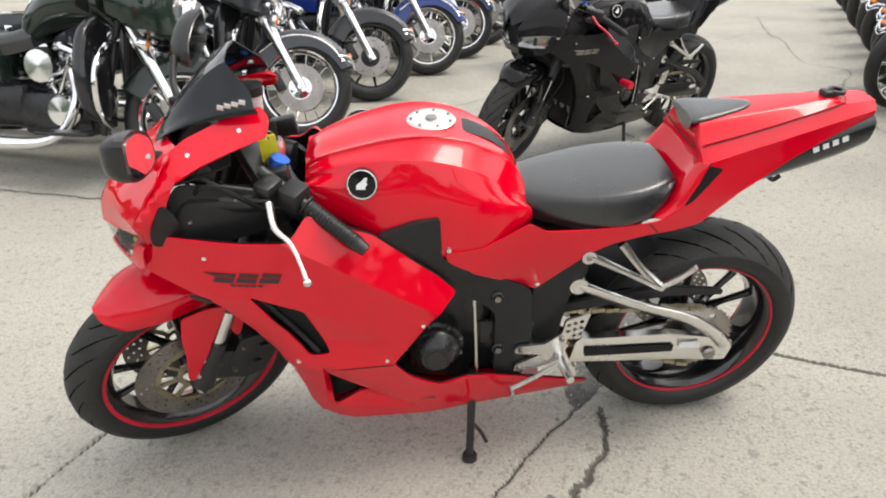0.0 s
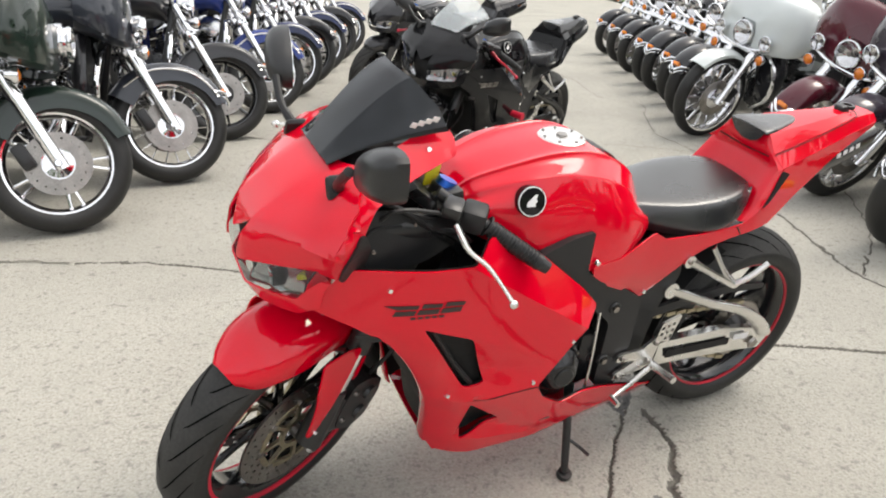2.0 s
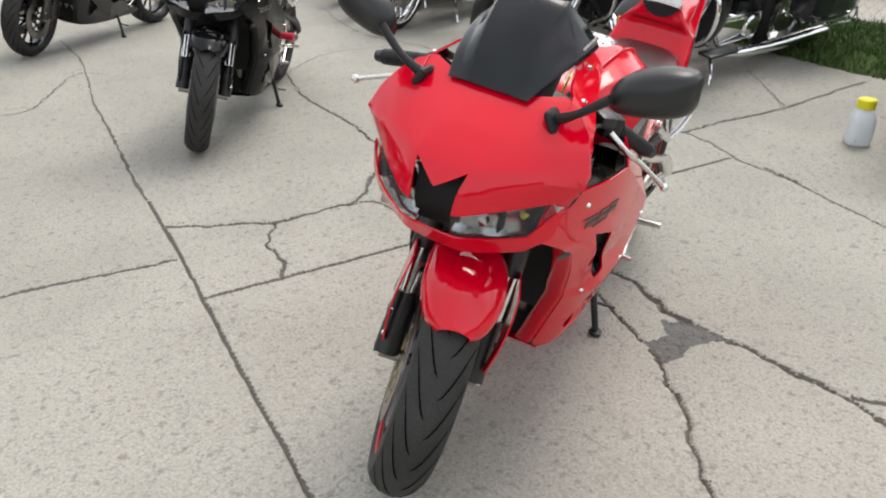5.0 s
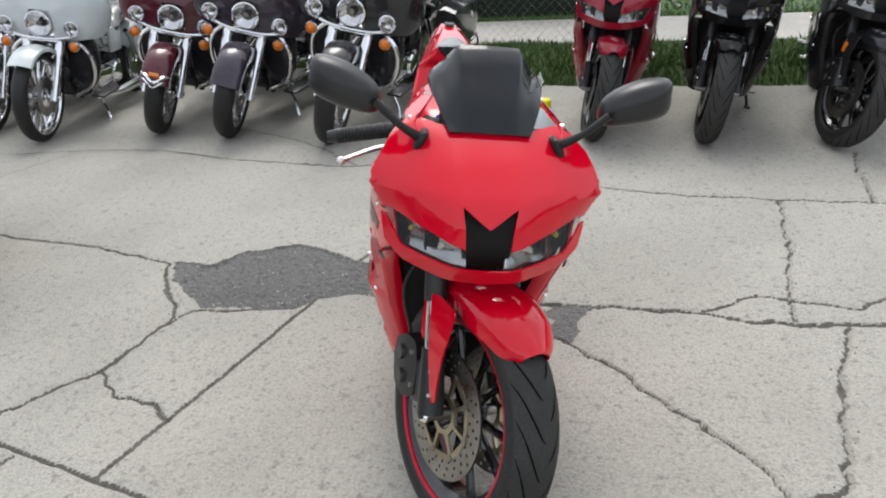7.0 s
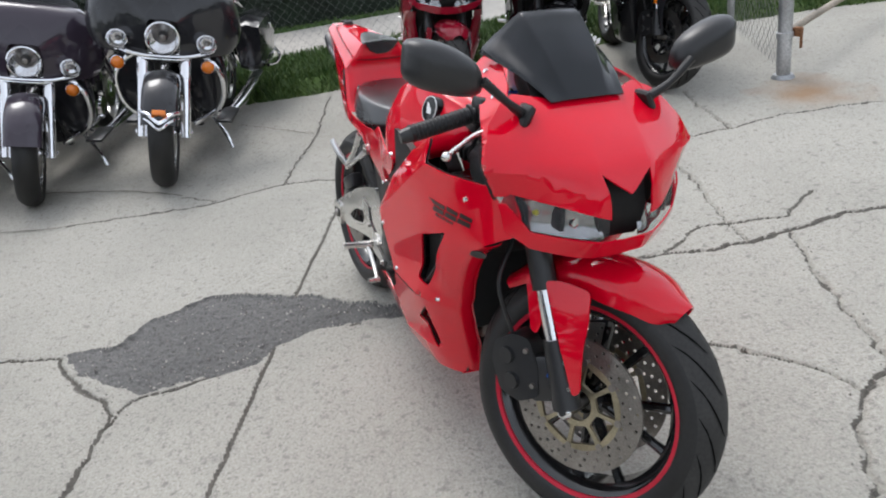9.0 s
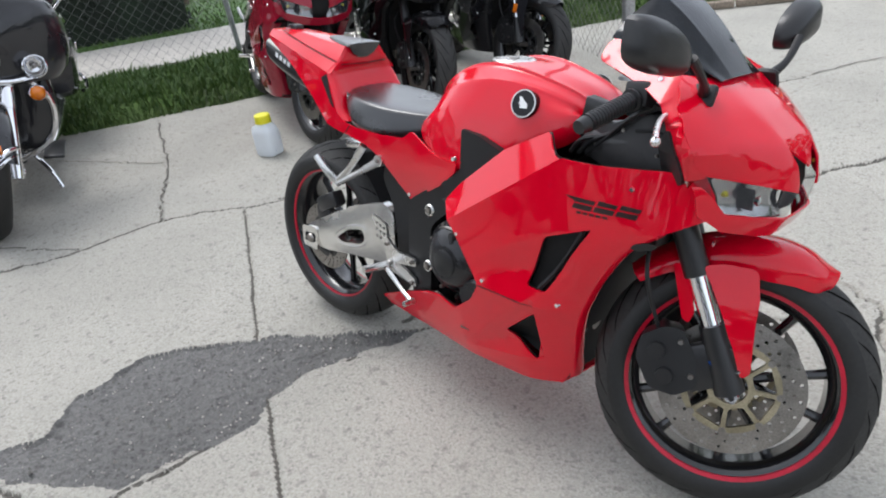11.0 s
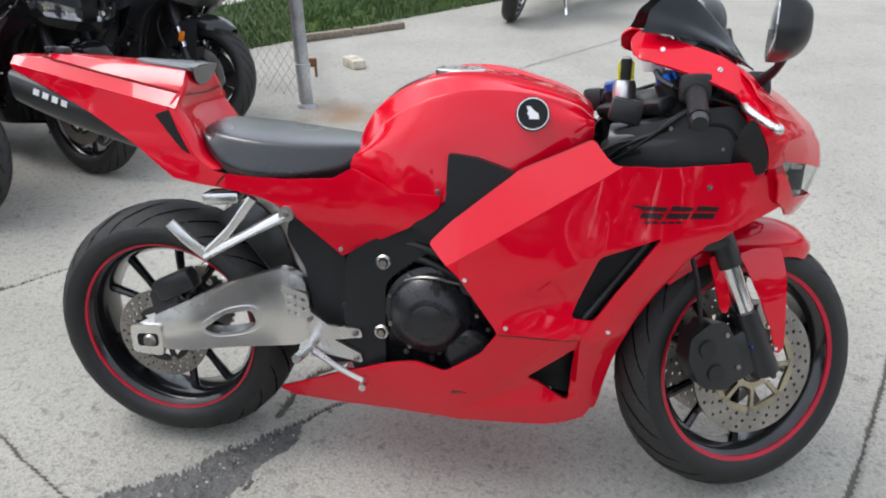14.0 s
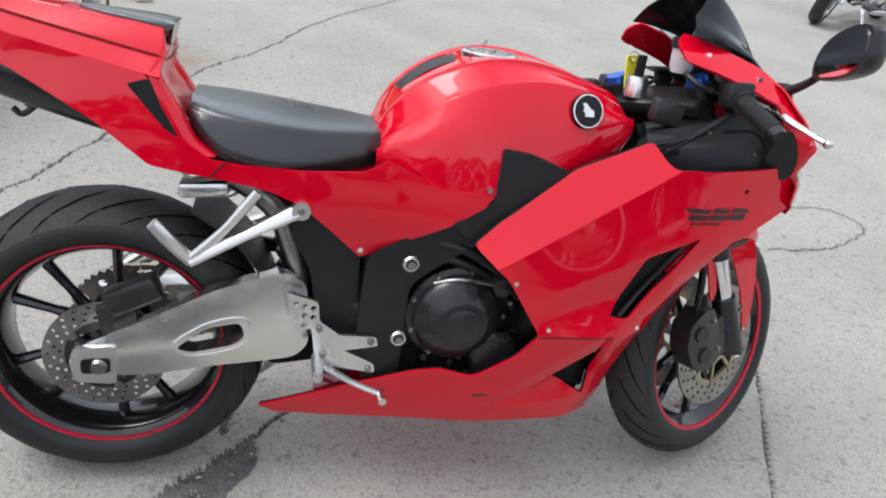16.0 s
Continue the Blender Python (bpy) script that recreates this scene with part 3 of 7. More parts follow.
def wheel(parent, name, at, R, half, spokes, pal, m=Matrix(), stripe=True, hub=0.04, grooves=True):
    """A cast wheel whose axle lies along y: tyre, rim, spokes and the painted rim line."""
    rim = 0.215
    here = m @ Matrix.Translation(at)
    bm = lathe(bmesh.new(), tyre_profile(R, rim - 0.006, half), 72, m=here)
    w = part(name, bm, RUBBER, parent, sharp=60)
    h = half * 0.74
    prof = [(rim + 0.004, h + 0.004), (rim - 0.006, h), (rim - 0.016, h * 0.8), (rim - 0.026, h * 0.5), (rim - 0.026, -h * 0.5), (rim - 0.016, -h * 0.8), (rim - 0.006, -h), (rim + 0.004, -h - 0.004), (rim, 0)]
    part("rim", lathe(bmesh.new(), prof, 64, closed=True, m=here), pal["rim"], w)
    bm = bmesh.new()
    lathe(bm, [(hub, h * 0.8), (hub, -h * 0.8), (hub * 0.5, -h * 0.85), (hub * 0.5, h * 0.85)], 24, closed=True, m=here)
    part("hub", bm, pal["rim"], w)
    for i in range(spokes):
        bm = bmesh.new()
        for side_turn in (-1, 1):
            q = 360 / spokes * i + side_turn * 360 / spokes * 0.21
            a0, a1 = radians(360 / spokes * i + side_turn * 360 / spokes * 0.1), radians(q)
            p0 = Vector((hub * 0.9 * math.cos(a0), 0, hub * 0.9 * math.sin(a0)))
            p1 = Vector(((rim - 0.02) * math.cos(a1), 0, (rim - 0.02) * math.sin(a1)))
            tube(bm, (p0, p0.lerp(p1, 0.5), p1), (0.016, 0.0095, 0.012), 8, 3, flat=0.9)
        bmesh.ops.transform(bm, matrix=here, verts=bm.verts)
        part("spoke", bm, pal["rim"], w)
    if stripe:
        for s in (1, -1):
            part("rim_stripe", lathe(bmesh.new(), [(rim + 0.0045, s * (h + 0.0085)), (rim - 0.0045, s * (h + 0.0055)), (rim - 0.0045, s * (h + 0.0005)), (rim + 0.0045, s * (h + 0.0015))], 64, closed=True, m=here), STRIPE, w)
    if grooves:
        band = [(rr + 0.0006, y) for rr, y in tyre_profile(R, rim - 0.006, half)[3:10]]
        part("tread", lathe(bmesh.new(), band, 72, m=here), TREAD, w, "dusty worn tread")
        bm = bmesh.new()
        count, d = 22, 0.036 + 0.34 * half
        for i in range(count):
            for s in (1, -1):
                pts = []
                for j in range(7):
                    t = j / 6
                    q = radians(360 / count * (i + (0.5 if s < 0 else 0)) + 26 * t**1.4)
                    y = s * half * (0.1 + 0.83 * t)
                    rr = R - lin(abs(y) / half, (0, 0), (0.4, d * 0.075), (0.74, d * 0.31), (0.95, d * 0.62))
                    dq = (0.0006, 0.0036, 0.0046, 0.0048, 0.0046, 0.0034, 0.0010)[j] / rr
                    rr += 0.0022
                    pts.append((bm.verts.new((rr * math.cos(q - dq), y, rr * math.sin(q - dq))), bm.verts.new((rr * math.cos(q + dq), y, rr * math.sin(q + dq)))))
                for a, b in zip(pts[:-1], pts[1:]):
                    bm.faces.new((a[0], a[1], b[1], b[0]))
        bmesh.ops.transform(bm, matrix=here, verts=bm.verts)
        tagged(part("tread_groove", bm, GROOVE, w), "dark grooves of the tread", kind="stuff")
    return w


def disc(parent, at, r, m, inner=0.6, carrier=GOLD, bolts=8, fine=True):
    """A drilled brake disc with its carrier."""
    here = m @ Matrix.Translation(at)
    holes = [circle(0, 0, r * inner, 36)]
    if fine:
        for i in range(24):
            q = 2 * math.pi * i / 24
            for rr, off in ((0.92, 0.0), (0.82, 0.09), (0.72, 0.18)):
                holes.append(circle(r * rr * math.cos(q + off), r * rr * math.sin(q + off), 0.0042, 6))
    bm = sheet(circle(0, 0, r, 48), lambda u, v: (u, 0.0025, v), 0.005, 1.0, holes, out=(0, 1, 0))
    d = part("brake_disc", bm, STEEL, parent, m=here)
    web = []
    for i in range(bolts):
        q, g = 2 * math.pi * (i + 0.5) / bolts, 2 * math.pi / bolts
        web.append(rounded([((r * k) * math.cos(q + g * f), (r * k) * math.sin(q + g * f)) for k, f in ((inner - 0.04, -0.43), (inner - 0.04, 0.43), (inner * 0.50, 0.40), (inner * 0.50, -0.40))], 0.006, 2))
    carry = part("disc_carrier", sheet(circle(0, 0, r * inner + 0.003, 36), lambda u, v: (u, 0.004, v), 0.008, 1.0, [circle(0, 0, r * inner * 0.36, 20)] + web, out=(0, 1, 0)), carrier, d, m=here)
    for i in range(bolts):
        q = 2 * math.pi * i / bolts
        part("disc_button", rod(bmesh.new(), (r * inner * math.cos(q), -0.006, r * inner * math.sin(q)), (r * inner * math.cos(q), 0.007, r * inner * math.sin(q)), 0.008, seg=10), STEEL, carry, m=here)
    return d


def bolt(parent, at, normal, r=0.006, material=None):
    n = Vector(normal).normalized()
    bm = rod(bmesh.new(), Vector(at) - n * 0.004, Vector(at) + n * 0.003, r, r * 0.75, 10)
    return part("bolt", bm, material or CHROME, parent)


# Flank of the main fairing: half its width at a place in side view.
FAIRING_FOLDS = (((0.70, 0.568), (1.0, 0.765)), ((0.74, 0.475), (1.0, 0.612)), ((0.80, 0.432), (1.02, 0.424)), ((0.70, 0.215), (0.95, 0.268)), ((0.70, 0.215), (0.90, 0.40)))


def over(line, x, z):
    """How far a place lies above a fold line in side view."""
    (x0, z0), (x1, z1) = line
    return ((x1 - x0) * (z - z0) - (z1 - z0) * (x - x0)) / math.hypot(x1 - x0, z1 - z0)


def fairing_y(x, z):
    upper, mid, seam, low, back = (over(f, x, z) for f in FAIRING_FOLDS)
    y = 0.246
    if upper > 0:
        y -= upper * 0.60 * max(0.0, min(1.0, (1.12 - x) / 0.12)) + max(0.0, z - 0.765) * 0.45 * max(0.0, min(1.0, (x - 1.0) / 0.12))
    y -= lin(z, (0.10, 0.150), (0.14, 0.105), (0.16, 0.088), (0.20, 0.066), (0.25, 0.049), (0.30, 0.036), (0.43, 0.0))
    if x > 0.95:
        y -= (x - 0.95) ** 2 * 0.48
    if x < 0.72:
        y -= (0.72 - x) * 0.16
    edge = lin(z, (0.18, 1.0), (0.30, 1.015), (0.38, 1.032), (0.455, 1.06), (0.53, 1.10), (0.605, 1.155), (0.652, 1.22))
    if z < 0.652 and x > edge - 0.12:
        y -= 3.8 * (x - edge + 0.12) ** 2 * lin(z, (0.2, 1.0), (0.45, 0.85), (0.60, 0.2), (0.652, 0.0))
    # hollow that leads into the upper vent, between the middle fold and the seam
    if mid < 0 and seam > 0 and x < 1.06:
        y -= 0.22 * min(-mid, seam * 0.8) * max(0.0, min(1.0, (x - 0.76) / 0.12)) * max(0.0, min(1.0, (1.06 - x) / 0.06))
    # scoop before the lower vent
    if low > 0 and back < 0 and x < 0.96:
        y -= 0.42 * min(low, -back * 0.7)
    return y


def seat_unit_y(x, z):
    return lin(x, (-0.32, 0.045), (-0.1, 0.085), (0.15, 0.128), (0.35, 0.138), (0.5, 0.150), (0.7, 0.185)) - max(0.0, 0.62 - z) * 0.12 + 0.012 * math.sin(max(0.0, min(1.0, (z - 0.55) / 0.3)) * math.pi)


def nose_x(y, z):
    mid = lin(z, (0.64, 1.36), (0.70, 1.398), (0.75, 1.408), (0.79, 1.400), (0.83, 1.374), (0.88, 1.318), (0.925, 1.250), (0.96, 1.18))
    ridge = 0.007 * math.exp(-(((abs(y) - 0.062) / 0.026) ** 2)) * lin(z, (0.80, 1.0), (0.92, 0.3))
    bend = lin(z, (0.66, 2.3), (0.70, 2.6), (0.776, 2.85), (0.83, 1.6), (0.90, 1.25), (0.94, 0.6))
    return mid - bend * y * y + ridge


def arm_y(x, z):
    mid = lin(z, (0.70, 1.398), (0.75, 1.408), (0.79, 1.400), (0.83, 1.374), (0.88, 1.318), (0.925, 1.250), (0.96, 1.18))
    bend = lin(z, (0.70, 2.6), (0.776, 2.85), (0.83, 1.6), (0.90, 1.25), (0.94, 0.6))
    front = math.sqrt(max(0.0, mid - x) / bend) - 0.001
    k = max(0.0, min(1.0, (x - 1.215) / 0.05))
    return (1 - k) * arm_side(x, z) + k * min(front, arm_side(x, z) + 0.01)


def arm_side(x, z):
    return lin(x, (1.0, 0.130), (1.1, 0.168), (1.2, 0.207), (1.29, 0.238)) - max(0.0, z - lin(x, (1.0, 0.97), (1.2, 0.90), (1.29, 0.83))) * 1.2 - max(0.0, 0.83 - z) * 0.45


MIRROR_RING = ((-0.086, -0.022), (-0.062, -0.040), (0.008, -0.041), (0.056, -0.027), (0.066, 0.010), (0.061, 0.040), (0.0, 0.044), (-0.066, 0.020))


def sport_bike(name, m, label, pal, turn=26.7, fine=True, group=""):
    """A fully faired sport motorcycle; x ahead, y to its left, the tyres' contact line at z = 0."""
    bike = empty(name, m, label, "motorcycle", group)
    paint, frame_m, arm_m, trim = pal["paint"], pal["frame"], pal["swingarm"], pal["trim"]
    st = steer_pose(turn)

    # wheels and brakes
    rw = wheel(bike, "rear_wheel", (0, 0, TYRE_R), TYRE_R, 0.09, 5, pal, stripe=pal["stripe"], hub=0.05)
    fw = wheel(bike, "front_wheel", (AXLE_F, 0, TYRE_F), TYRE_F, 0.06, 5, pal, st, stripe=pal["stripe"], hub=0.03)
    disc(rw, (0, -0.095, TYRE_R), 0.11, Matrix(), 0.62, SATIN, 5, fine)
    for s in (1, -1):
        disc(fw, (AXLE_F, s * 0.062, TYRE_F), 0.149, st, 0.66, GOLD if fine else SATIN, 8, fine)
    part("axle", rod(bmesh.new(), (AXLE_F, -0.115, TYRE_F), (AXLE_F, 0.115, TYRE_F), 0.014), STEEL, fw, m=st)
    part("axle", rod(bmesh.new(), (0, -0.15, 0.31), (0, 0.15, 0.31), 0.013), STEEL, rw)
    part("rear_hub_carrier", lathe(bmesh.new(), [(0.03, 0.1), (0.06, 0.07), (0.06, 0.06), (0.03, 0.06)], 20, closed=True, m=Matrix.Translation((0, 0, TYRE_R))), SATIN, rw)

    # front fork, calipers and mudguard, turned with the steering
    ux, uz = -math.sin(radians(RAKE)), math.cos(radians(RAKE))
    def fork(d, y, fwd=0.014):
        return (STEER_X + fwd * uz + ux * d, y, STEER_Z + fwd * -ux + uz * d)
    for s in (1, -1):
        y = s * 0.1
        leg = part("fork_leg", rod(bmesh.new(), fork(0.225, y), fork(0.62, y), 0.027, seg=20), SATIN, bike, m=st)
        part("fork_stanchion", rod(bmesh.new(), fork(0.03, y), fork(0.28, y), 0.0205, seg=18), CHROME, leg, m=st)
        bm = rod(bmesh.new(), fork(-0.03, y), fork(0.118, y), 0.031, 0.026, 16)
        box(bm, (0.105, 0.03, 0.10), Matrix.Translation(fork(0.035, y * 0.98, -0.012)) @ pose(0, 0, 0, 0, -RAKE, 0), 0.008)
        foot = part("fork_foot", bm, SATIN, leg, m=st)
        out = rounded([(-0.004, -0.045), (-0.012, -0.095), (0.016, -0.142), (0.085, -0.150), (0.128, -0.128), (0.138, -0.075), (0.122, -0.040), (0.06, -0.032)], 0.012)
        bm = sheet(out, lambda u, v: fork(u, s * (0.112 + 0.006 * math.cos((v + 0.09) * 22)), v), 0.052, 0.025, out=(0, s, 0))
        for k in (0.035, 0.092):
            rod(bm, fork(k, s * 0.11, -0.102), fork(k, s * 0.124, -0.104), 0.021, 0.018, 16)
        cal = part("brake_caliper", bm, SATIN, leg, "black radial brake caliper", m=st, sharp=30)
        for k in (0.022, 0.098):
            bolt(cal, st @ Vector(fork(k, s * 0.119, -0.052)), st.to_3x3() @ Vector((0, s, 0)), 0.007, STEEL)
        bm = tube(bmesh.new(), (fork(0.13, s * 0.1, -0.09), fork(0.25, s * 0.13, -0.08), fork(0.34, s * 0.09, -0.05), fork(0.46, s * 0.05, -0.03)), 0.005, 6)
        part("brake_hose", bm, MATT, leg, m=st)
        for x, z in ((1.303, 0.398), (1.322, 0.348)):
            bolt(leg, st @ Vector((x, s * 0.122, z)), st.to_3x3() @ Vector((0, s, 0)), 0.006)
        if fine:
            bolt(leg, st @ Vector((AXLE_F, s * 0.121, TYRE_F)), st.to_3x3() @ Vector((0, s, 0)), 0.017, CHROME)
            bolt(leg, st @ Vector((AXLE_F, s * 0.126, TYRE_F)), st.to_3x3() @ Vector((0, s, 0)), 0.008, SATIN)
            bolt(leg, st @ Vector(fork(0.045, s * 0.117, -0.004)), st.to_3x3() @ Vector((0, s, 0)), 0.007, BLUE if s < 0 else STEEL)
    secs = []
    for q in (-48, -32, -12, 6, 18, 27, 32):
        a = radians(q)
        r = TYRE_F + 0.010 + (0.008 if q < 20 else 0.0)
        wide = lin(q, (-48, 0.056), (-30, 0.066), (-10, 0.080), (8, 0.082), (20, 0.072), (28, 0.054), (32, 0.03))
        drop = lin(q, (-48, 0.02), (-20, 0.05), (0, 0.066), (15, 0.062), (27, 0.042), (32, 0.02))
        ring = lambda rr, y, a=a: (AXLE_F + rr * math.sin(a), y, TYRE_F + rr * math.cos(a))
        secs.append([ring(r - drop, -wide), ring(r - drop * 0.35, -wide * 0.98), ring(r + 0.004, -wide * 0.6), ring(r + 0.012, 0), ring(r + 0.004, wide * 0.6), ring(r - drop * 0.35, wide * 0.98), ring(r - drop, wide)])
    guard = part("front_mudguard", thicken(loft(secs, 5, 4), 0.004), paint, bike, m=st)
    for s in (1, -1):
        g = lambda u, v, s=s: Vector((u, s * (0.112 + 0.016 * math.sin(max(0, min(1, (v - 0.3) / 0.3)) * math.pi)), v))
        out = [(1.222, 0.552), (1.26, 0.562), (1.325, 0.560), (1.337, 0.50), (1.337, 0.45), (1.341, 0.40), (1.346, 0.345), (1.329, 0.332), (1.304, 0.395), (1.288, 0.425), (1.278, 0.45), (1.244, 0.515)]
        part("fork_guard", sheet(out, g, 0.004, 0.02, r=0.012, out=(0, s, 0)), paint, guard, m=st)
        part("fork_guard", sheet([(1.165, 0.545), (1.192, 0.55), (1.222, 0.45), (1.214, 0.425), (1.200, 0.43)], lambda u, v, s=s: (u, s * 0.104, v), 0.004, 0.02, r=0.008, out=(0, s, 0)), paint, guard, m=st)

    # engine, frame and drive
    bm = box(bmesh.new(), (0.36, 0.24, 0.36), pose(0.74, 0, 0.44, 0, -12, 0), 0.03)
    box(bm, (0.2, 0.2, 0.12), pose(0.62, 0, 0.3, 0, 0, 0), 0.02)
    box(bm, (0.16, 0.26, 0.16), pose(0.52, 0, 0.36), 0.02)
    engine = part("engine", bm, CAST, bike)
    for s, r, x, z in ((-1, 0.088, 0.655, 0.43), (1, 0.062, 0.70, 0.40)):
        f = pose(x, s * 0.12, z)
        bm = lathe(bmesh.new(), [(r * 1.14, 0), (r * 1.14, s * 0.040), (r * 1.02, s * 0.044), (r * 1.0, s * 0.056), (r * 0.92, s * 0.066), (r * 0.58, s * 0.088), (r * 0.52, s * 0.090), (0.0001, s * 0.090)], 40, m=f)
        cover = part("engine_cover", bm, CAST, engine)
        bm = lathe(bmesh.new(), [(r * 0.40, s * 0.088), (r * 0.40, s * 0.0925), (r * 0.37, s * 0.094), (0.0001, s * 0.094)], 24, m=f)
        part("cover_boss", bm, SATIN, cover)
        for i in range(9):
            q = 2 * math.pi * i / 9
            bolt(cover, (x + r * 1.08 * math.cos(q), s * 0.165, z + r * 1.07 * math.sin(q)), (0, s, 0), 0.0055, STEEL)
    bm = tube(bmesh.new(), ((0.60, -0.168, 0.50), (0.635, -0.182, 0.515), (0.675, -0.186, 0.515), (0.715, -0.178, 0.505)), 0.0035, 6)
    part("clutch_cable", bm, STEEL, engine)
    bm = rod(bmesh.new(), (0.668, -0.15, 0.50), (0.668, -0.198, 0.50), 0.013, 0.011, 14)
    tube(bm, ((0.668, -0.194, 0.505), (0.672, -0.198, 0.482), (0.69, -0.195, 0.468)), 0.007, 8)
    part("clutch_arm", bm, SATIN, engine)
    bm = lathe(bmesh.new(), [(0.05, 0), (0.05, -0.06), (0.042, -0.068), (0.0001, -0.07)], 28, m=pose(0.735, -0.125, 0.355))
    part("water_pump_cover", bm, CAST, engine)
    part("oil_filler", lathe(bmesh.new(), [(0.02, 0.0), (0.022, -0.05), (0.019, -0.062), (0.0001, -0.064)], 20, m=pose(0.735, -0.12, 0.50)), SATIN, engine)
    for y, z0 in ((-0.165, 0.56), (-0.158, 0.53)):
        part("coolant_hose", tube(bmesh.new(), ((0.585, y * 0.9, z0 + 0.02), (0.65, y, z0 + 0.01), (0.72, y, z0 - 0.03), (0.775, y * 0.95, z0 - 0.09)), 0.009, 8), MATT, engine)
    for x, z in ((0.60, 0.335), (0.655, 0.322), (0.705, 0.315), (0.765, 0.335), (0.775, 0.40), (0.76, 0.46)):
        bolt(engine, (x, -0.165, z), (0, -1, 0), 0.0065, STEEL)
    for k in range(4):
        y = -0.09 + 0.06 * k
        bm = tube(bmesh.new(), ((0.93, y, 0.5), (1.0, y, 0.42), (0.97, y * 0.9, 0.30), (0.85, y * 0.6, 0.24), (0.7, y * 0.4, 0.23)), 0.019, 10)
        part("exhaust_header", bm, STEEL, engine)
    bm = tube(bmesh.new(), ((0.7, 0, 0.23), (0.5, -0.02, 0.25), (0.38, -0.06, 0.38), (0.3, -0.05, 0.6), (0.1, -0.02, 0.7)), 0.026, 12)
    part("exhaust_pipe", bm, STEEL, engine)
    bm = box(bmesh.new(), (0.035, 0.34, 0.32), pose(1.045, 0, 0.5, 0, 14, 0), 0.008)
    part("radiator", bm, DEEP, bike, "dark finned radiator")
    for s in (1, -1):
        out = [(0.47, 0.545), (0.56, 0.60), (0.64, 0.63), (0.70, 0.68), (0.82, 0.745), (0.80, 0.66), (0.68, 0.585), (0.60, 0.53), (0.555, 0.49), (0.552, 0.29), (0.48, 0.27), (0.462, 0.40)]
        spar = part("frame_spar", sheet(out, side(s, lambda x, z: 0.15 + 0.008 * math.sin((x - 0.4) * 9) + lin(x, (0.55, 0), (0.8, 0.02))), 0.05, 0.03, r=0.02, out=(0, s, 0)), frame_m, bike)
        out = [(0.69, 0.775), (0.745, 0.768), (0.82, 0.742), (0.70, 0.63), (0.655, 0.60), (0.615, 0.625), (0.685, 0.675)]
        part("frame_cover", sheet(out, side(s, lambda x, z: 0.187 + (x - 0.7) * 0.06), 0.02, 0.02, r=0.008, out=(0, s, 0)), MATT, spar)
        for x, z in ((0.553, 0.535), (0.545, 0.375)):
            bm = lathe(bmesh.new(), [(0.011, s * 0.0), (0.0165, s * 0.0), (0.0165, s * 0.009), (0.014, s * 0.012), (0.011, s * 0.012)], 20, closed=True, m=pose(x, s * 0.152, z))
            nut = part("engine_bolt", bm, ALU if s < 0 else SATIN, spar)
            part("bolt_head", rod(bmesh.new(), (x, s * 0.145, z), (x, s * 0.169, z), 0.0095, 0.0085, 6), STEEL, nut)
        out = [(0.345, 0.62), (0.40, 0.60), (0.46, 0.55), (0.462, 0.40), (0.475, 0.28), (0.40, 0.27), (0.385, 0.40), (0.37, 0.50), (0.33, 0.57)]
        part("inner_guard", sheet(out, side(s, lambda x, z: 0.125), 0.05, 0.03, r=0.02, out=(0, s, 0)), MATT, spar)

    # swing arm: a pierced casting on the right, a braced beam on the left
    out = [(-0.05, 0.335), (0.02, 0.372), (0.20, 0.460), (0.32, 0.495), (0.365, 0.47), (0.375, 0.34), (0.35, 0.312), (0.20, 0.302), (0.06, 0.285), (-0.05, 0.288)]
    hole = rounded([(0.13, 0.345), (0.185, 0.385), (0.245, 0.395), (0.255, 0.365), (0.235, 0.348), (0.16, 0.335)], 0.012)
    ay = lambda x, z: lin(x, (-0.05, 0.142), (0.1, 0.146), (0.3, 0.128), (0.38, 0.115)) + 0.008 * math.sin(max(0, min(1, (z - 0.28) / lin(x, (-0.05, 0.06), (0.3, 0.21)))) * math.pi)
    arm = part("swing_arm", sheet(out, side(-1, ay), 0.034, 0.02, [hole], r=0.018, out=(0, -1, 0)), arm_m, bike)
    out = [(-0.045, 0.345), (0.03, 0.352), (0.03, 0.272), (-0.045, 0.278)]
    part("axle_block", sheet(out, side(-1, lambda x, z: 0.156), 0.012, 0.05, r=0.012, out=(0, -1, 0)), arm_m, arm)
    bolt(arm, (0, -0.162, 0.31), (0, -1, 0), 0.016, STEEL)
    part("adjuster_slot", sheet([(-0.03, 0.325), (0.02, 0.327), (0.02, 0.297), (-0.03, 0.295)], side(-1, lambda x, z: 0.1575), 0.001, 0.05, r=0.008, out=(0, -1, 0)), DEEP, arm)
    part("arm_rib", tube(bmesh.new(), [(x, -ay(x, z) + 0.0035, z) for x, z in ((0.125, 0.352), (0.185, 0.394), (0.25, 0.404), (0.265, 0.370), (0.235, 0.340), (0.155, 0.328))], 0.0042, 8, closed=True), arm_m, arm)
    bm = tube(bmesh.new(), ((0.37, 0.115, 0.53), (0.3, 0.128, 0.505), (0.2, 0.138, 0.465), (0.08, 0.145, 0.425), (0.0, 0.148, 0.375), (-0.045, 0.148, 0.325)), (0.022, 0.02, 0.02, 0.022, 0.024, 0.024), 12, flat=0.62)
    part("arm_brace", bm, arm_m, arm)
    out = [(-0.07, 0.335), (0.10, 0.362), (0.34, 0.365), (0.36, 0.30), (0.10, 0.278), (-0.07, 0.258)]
    part("arm_beam", sheet(out, side(1, lambda x, z: 0.138 + 0.01 * math.sin(max(0, min(1, (z - 0.27) / 0.09)) * math.pi)), 0.034, 0.02, r=0.014, out=(0, 1, 0)), arm_m, arm)
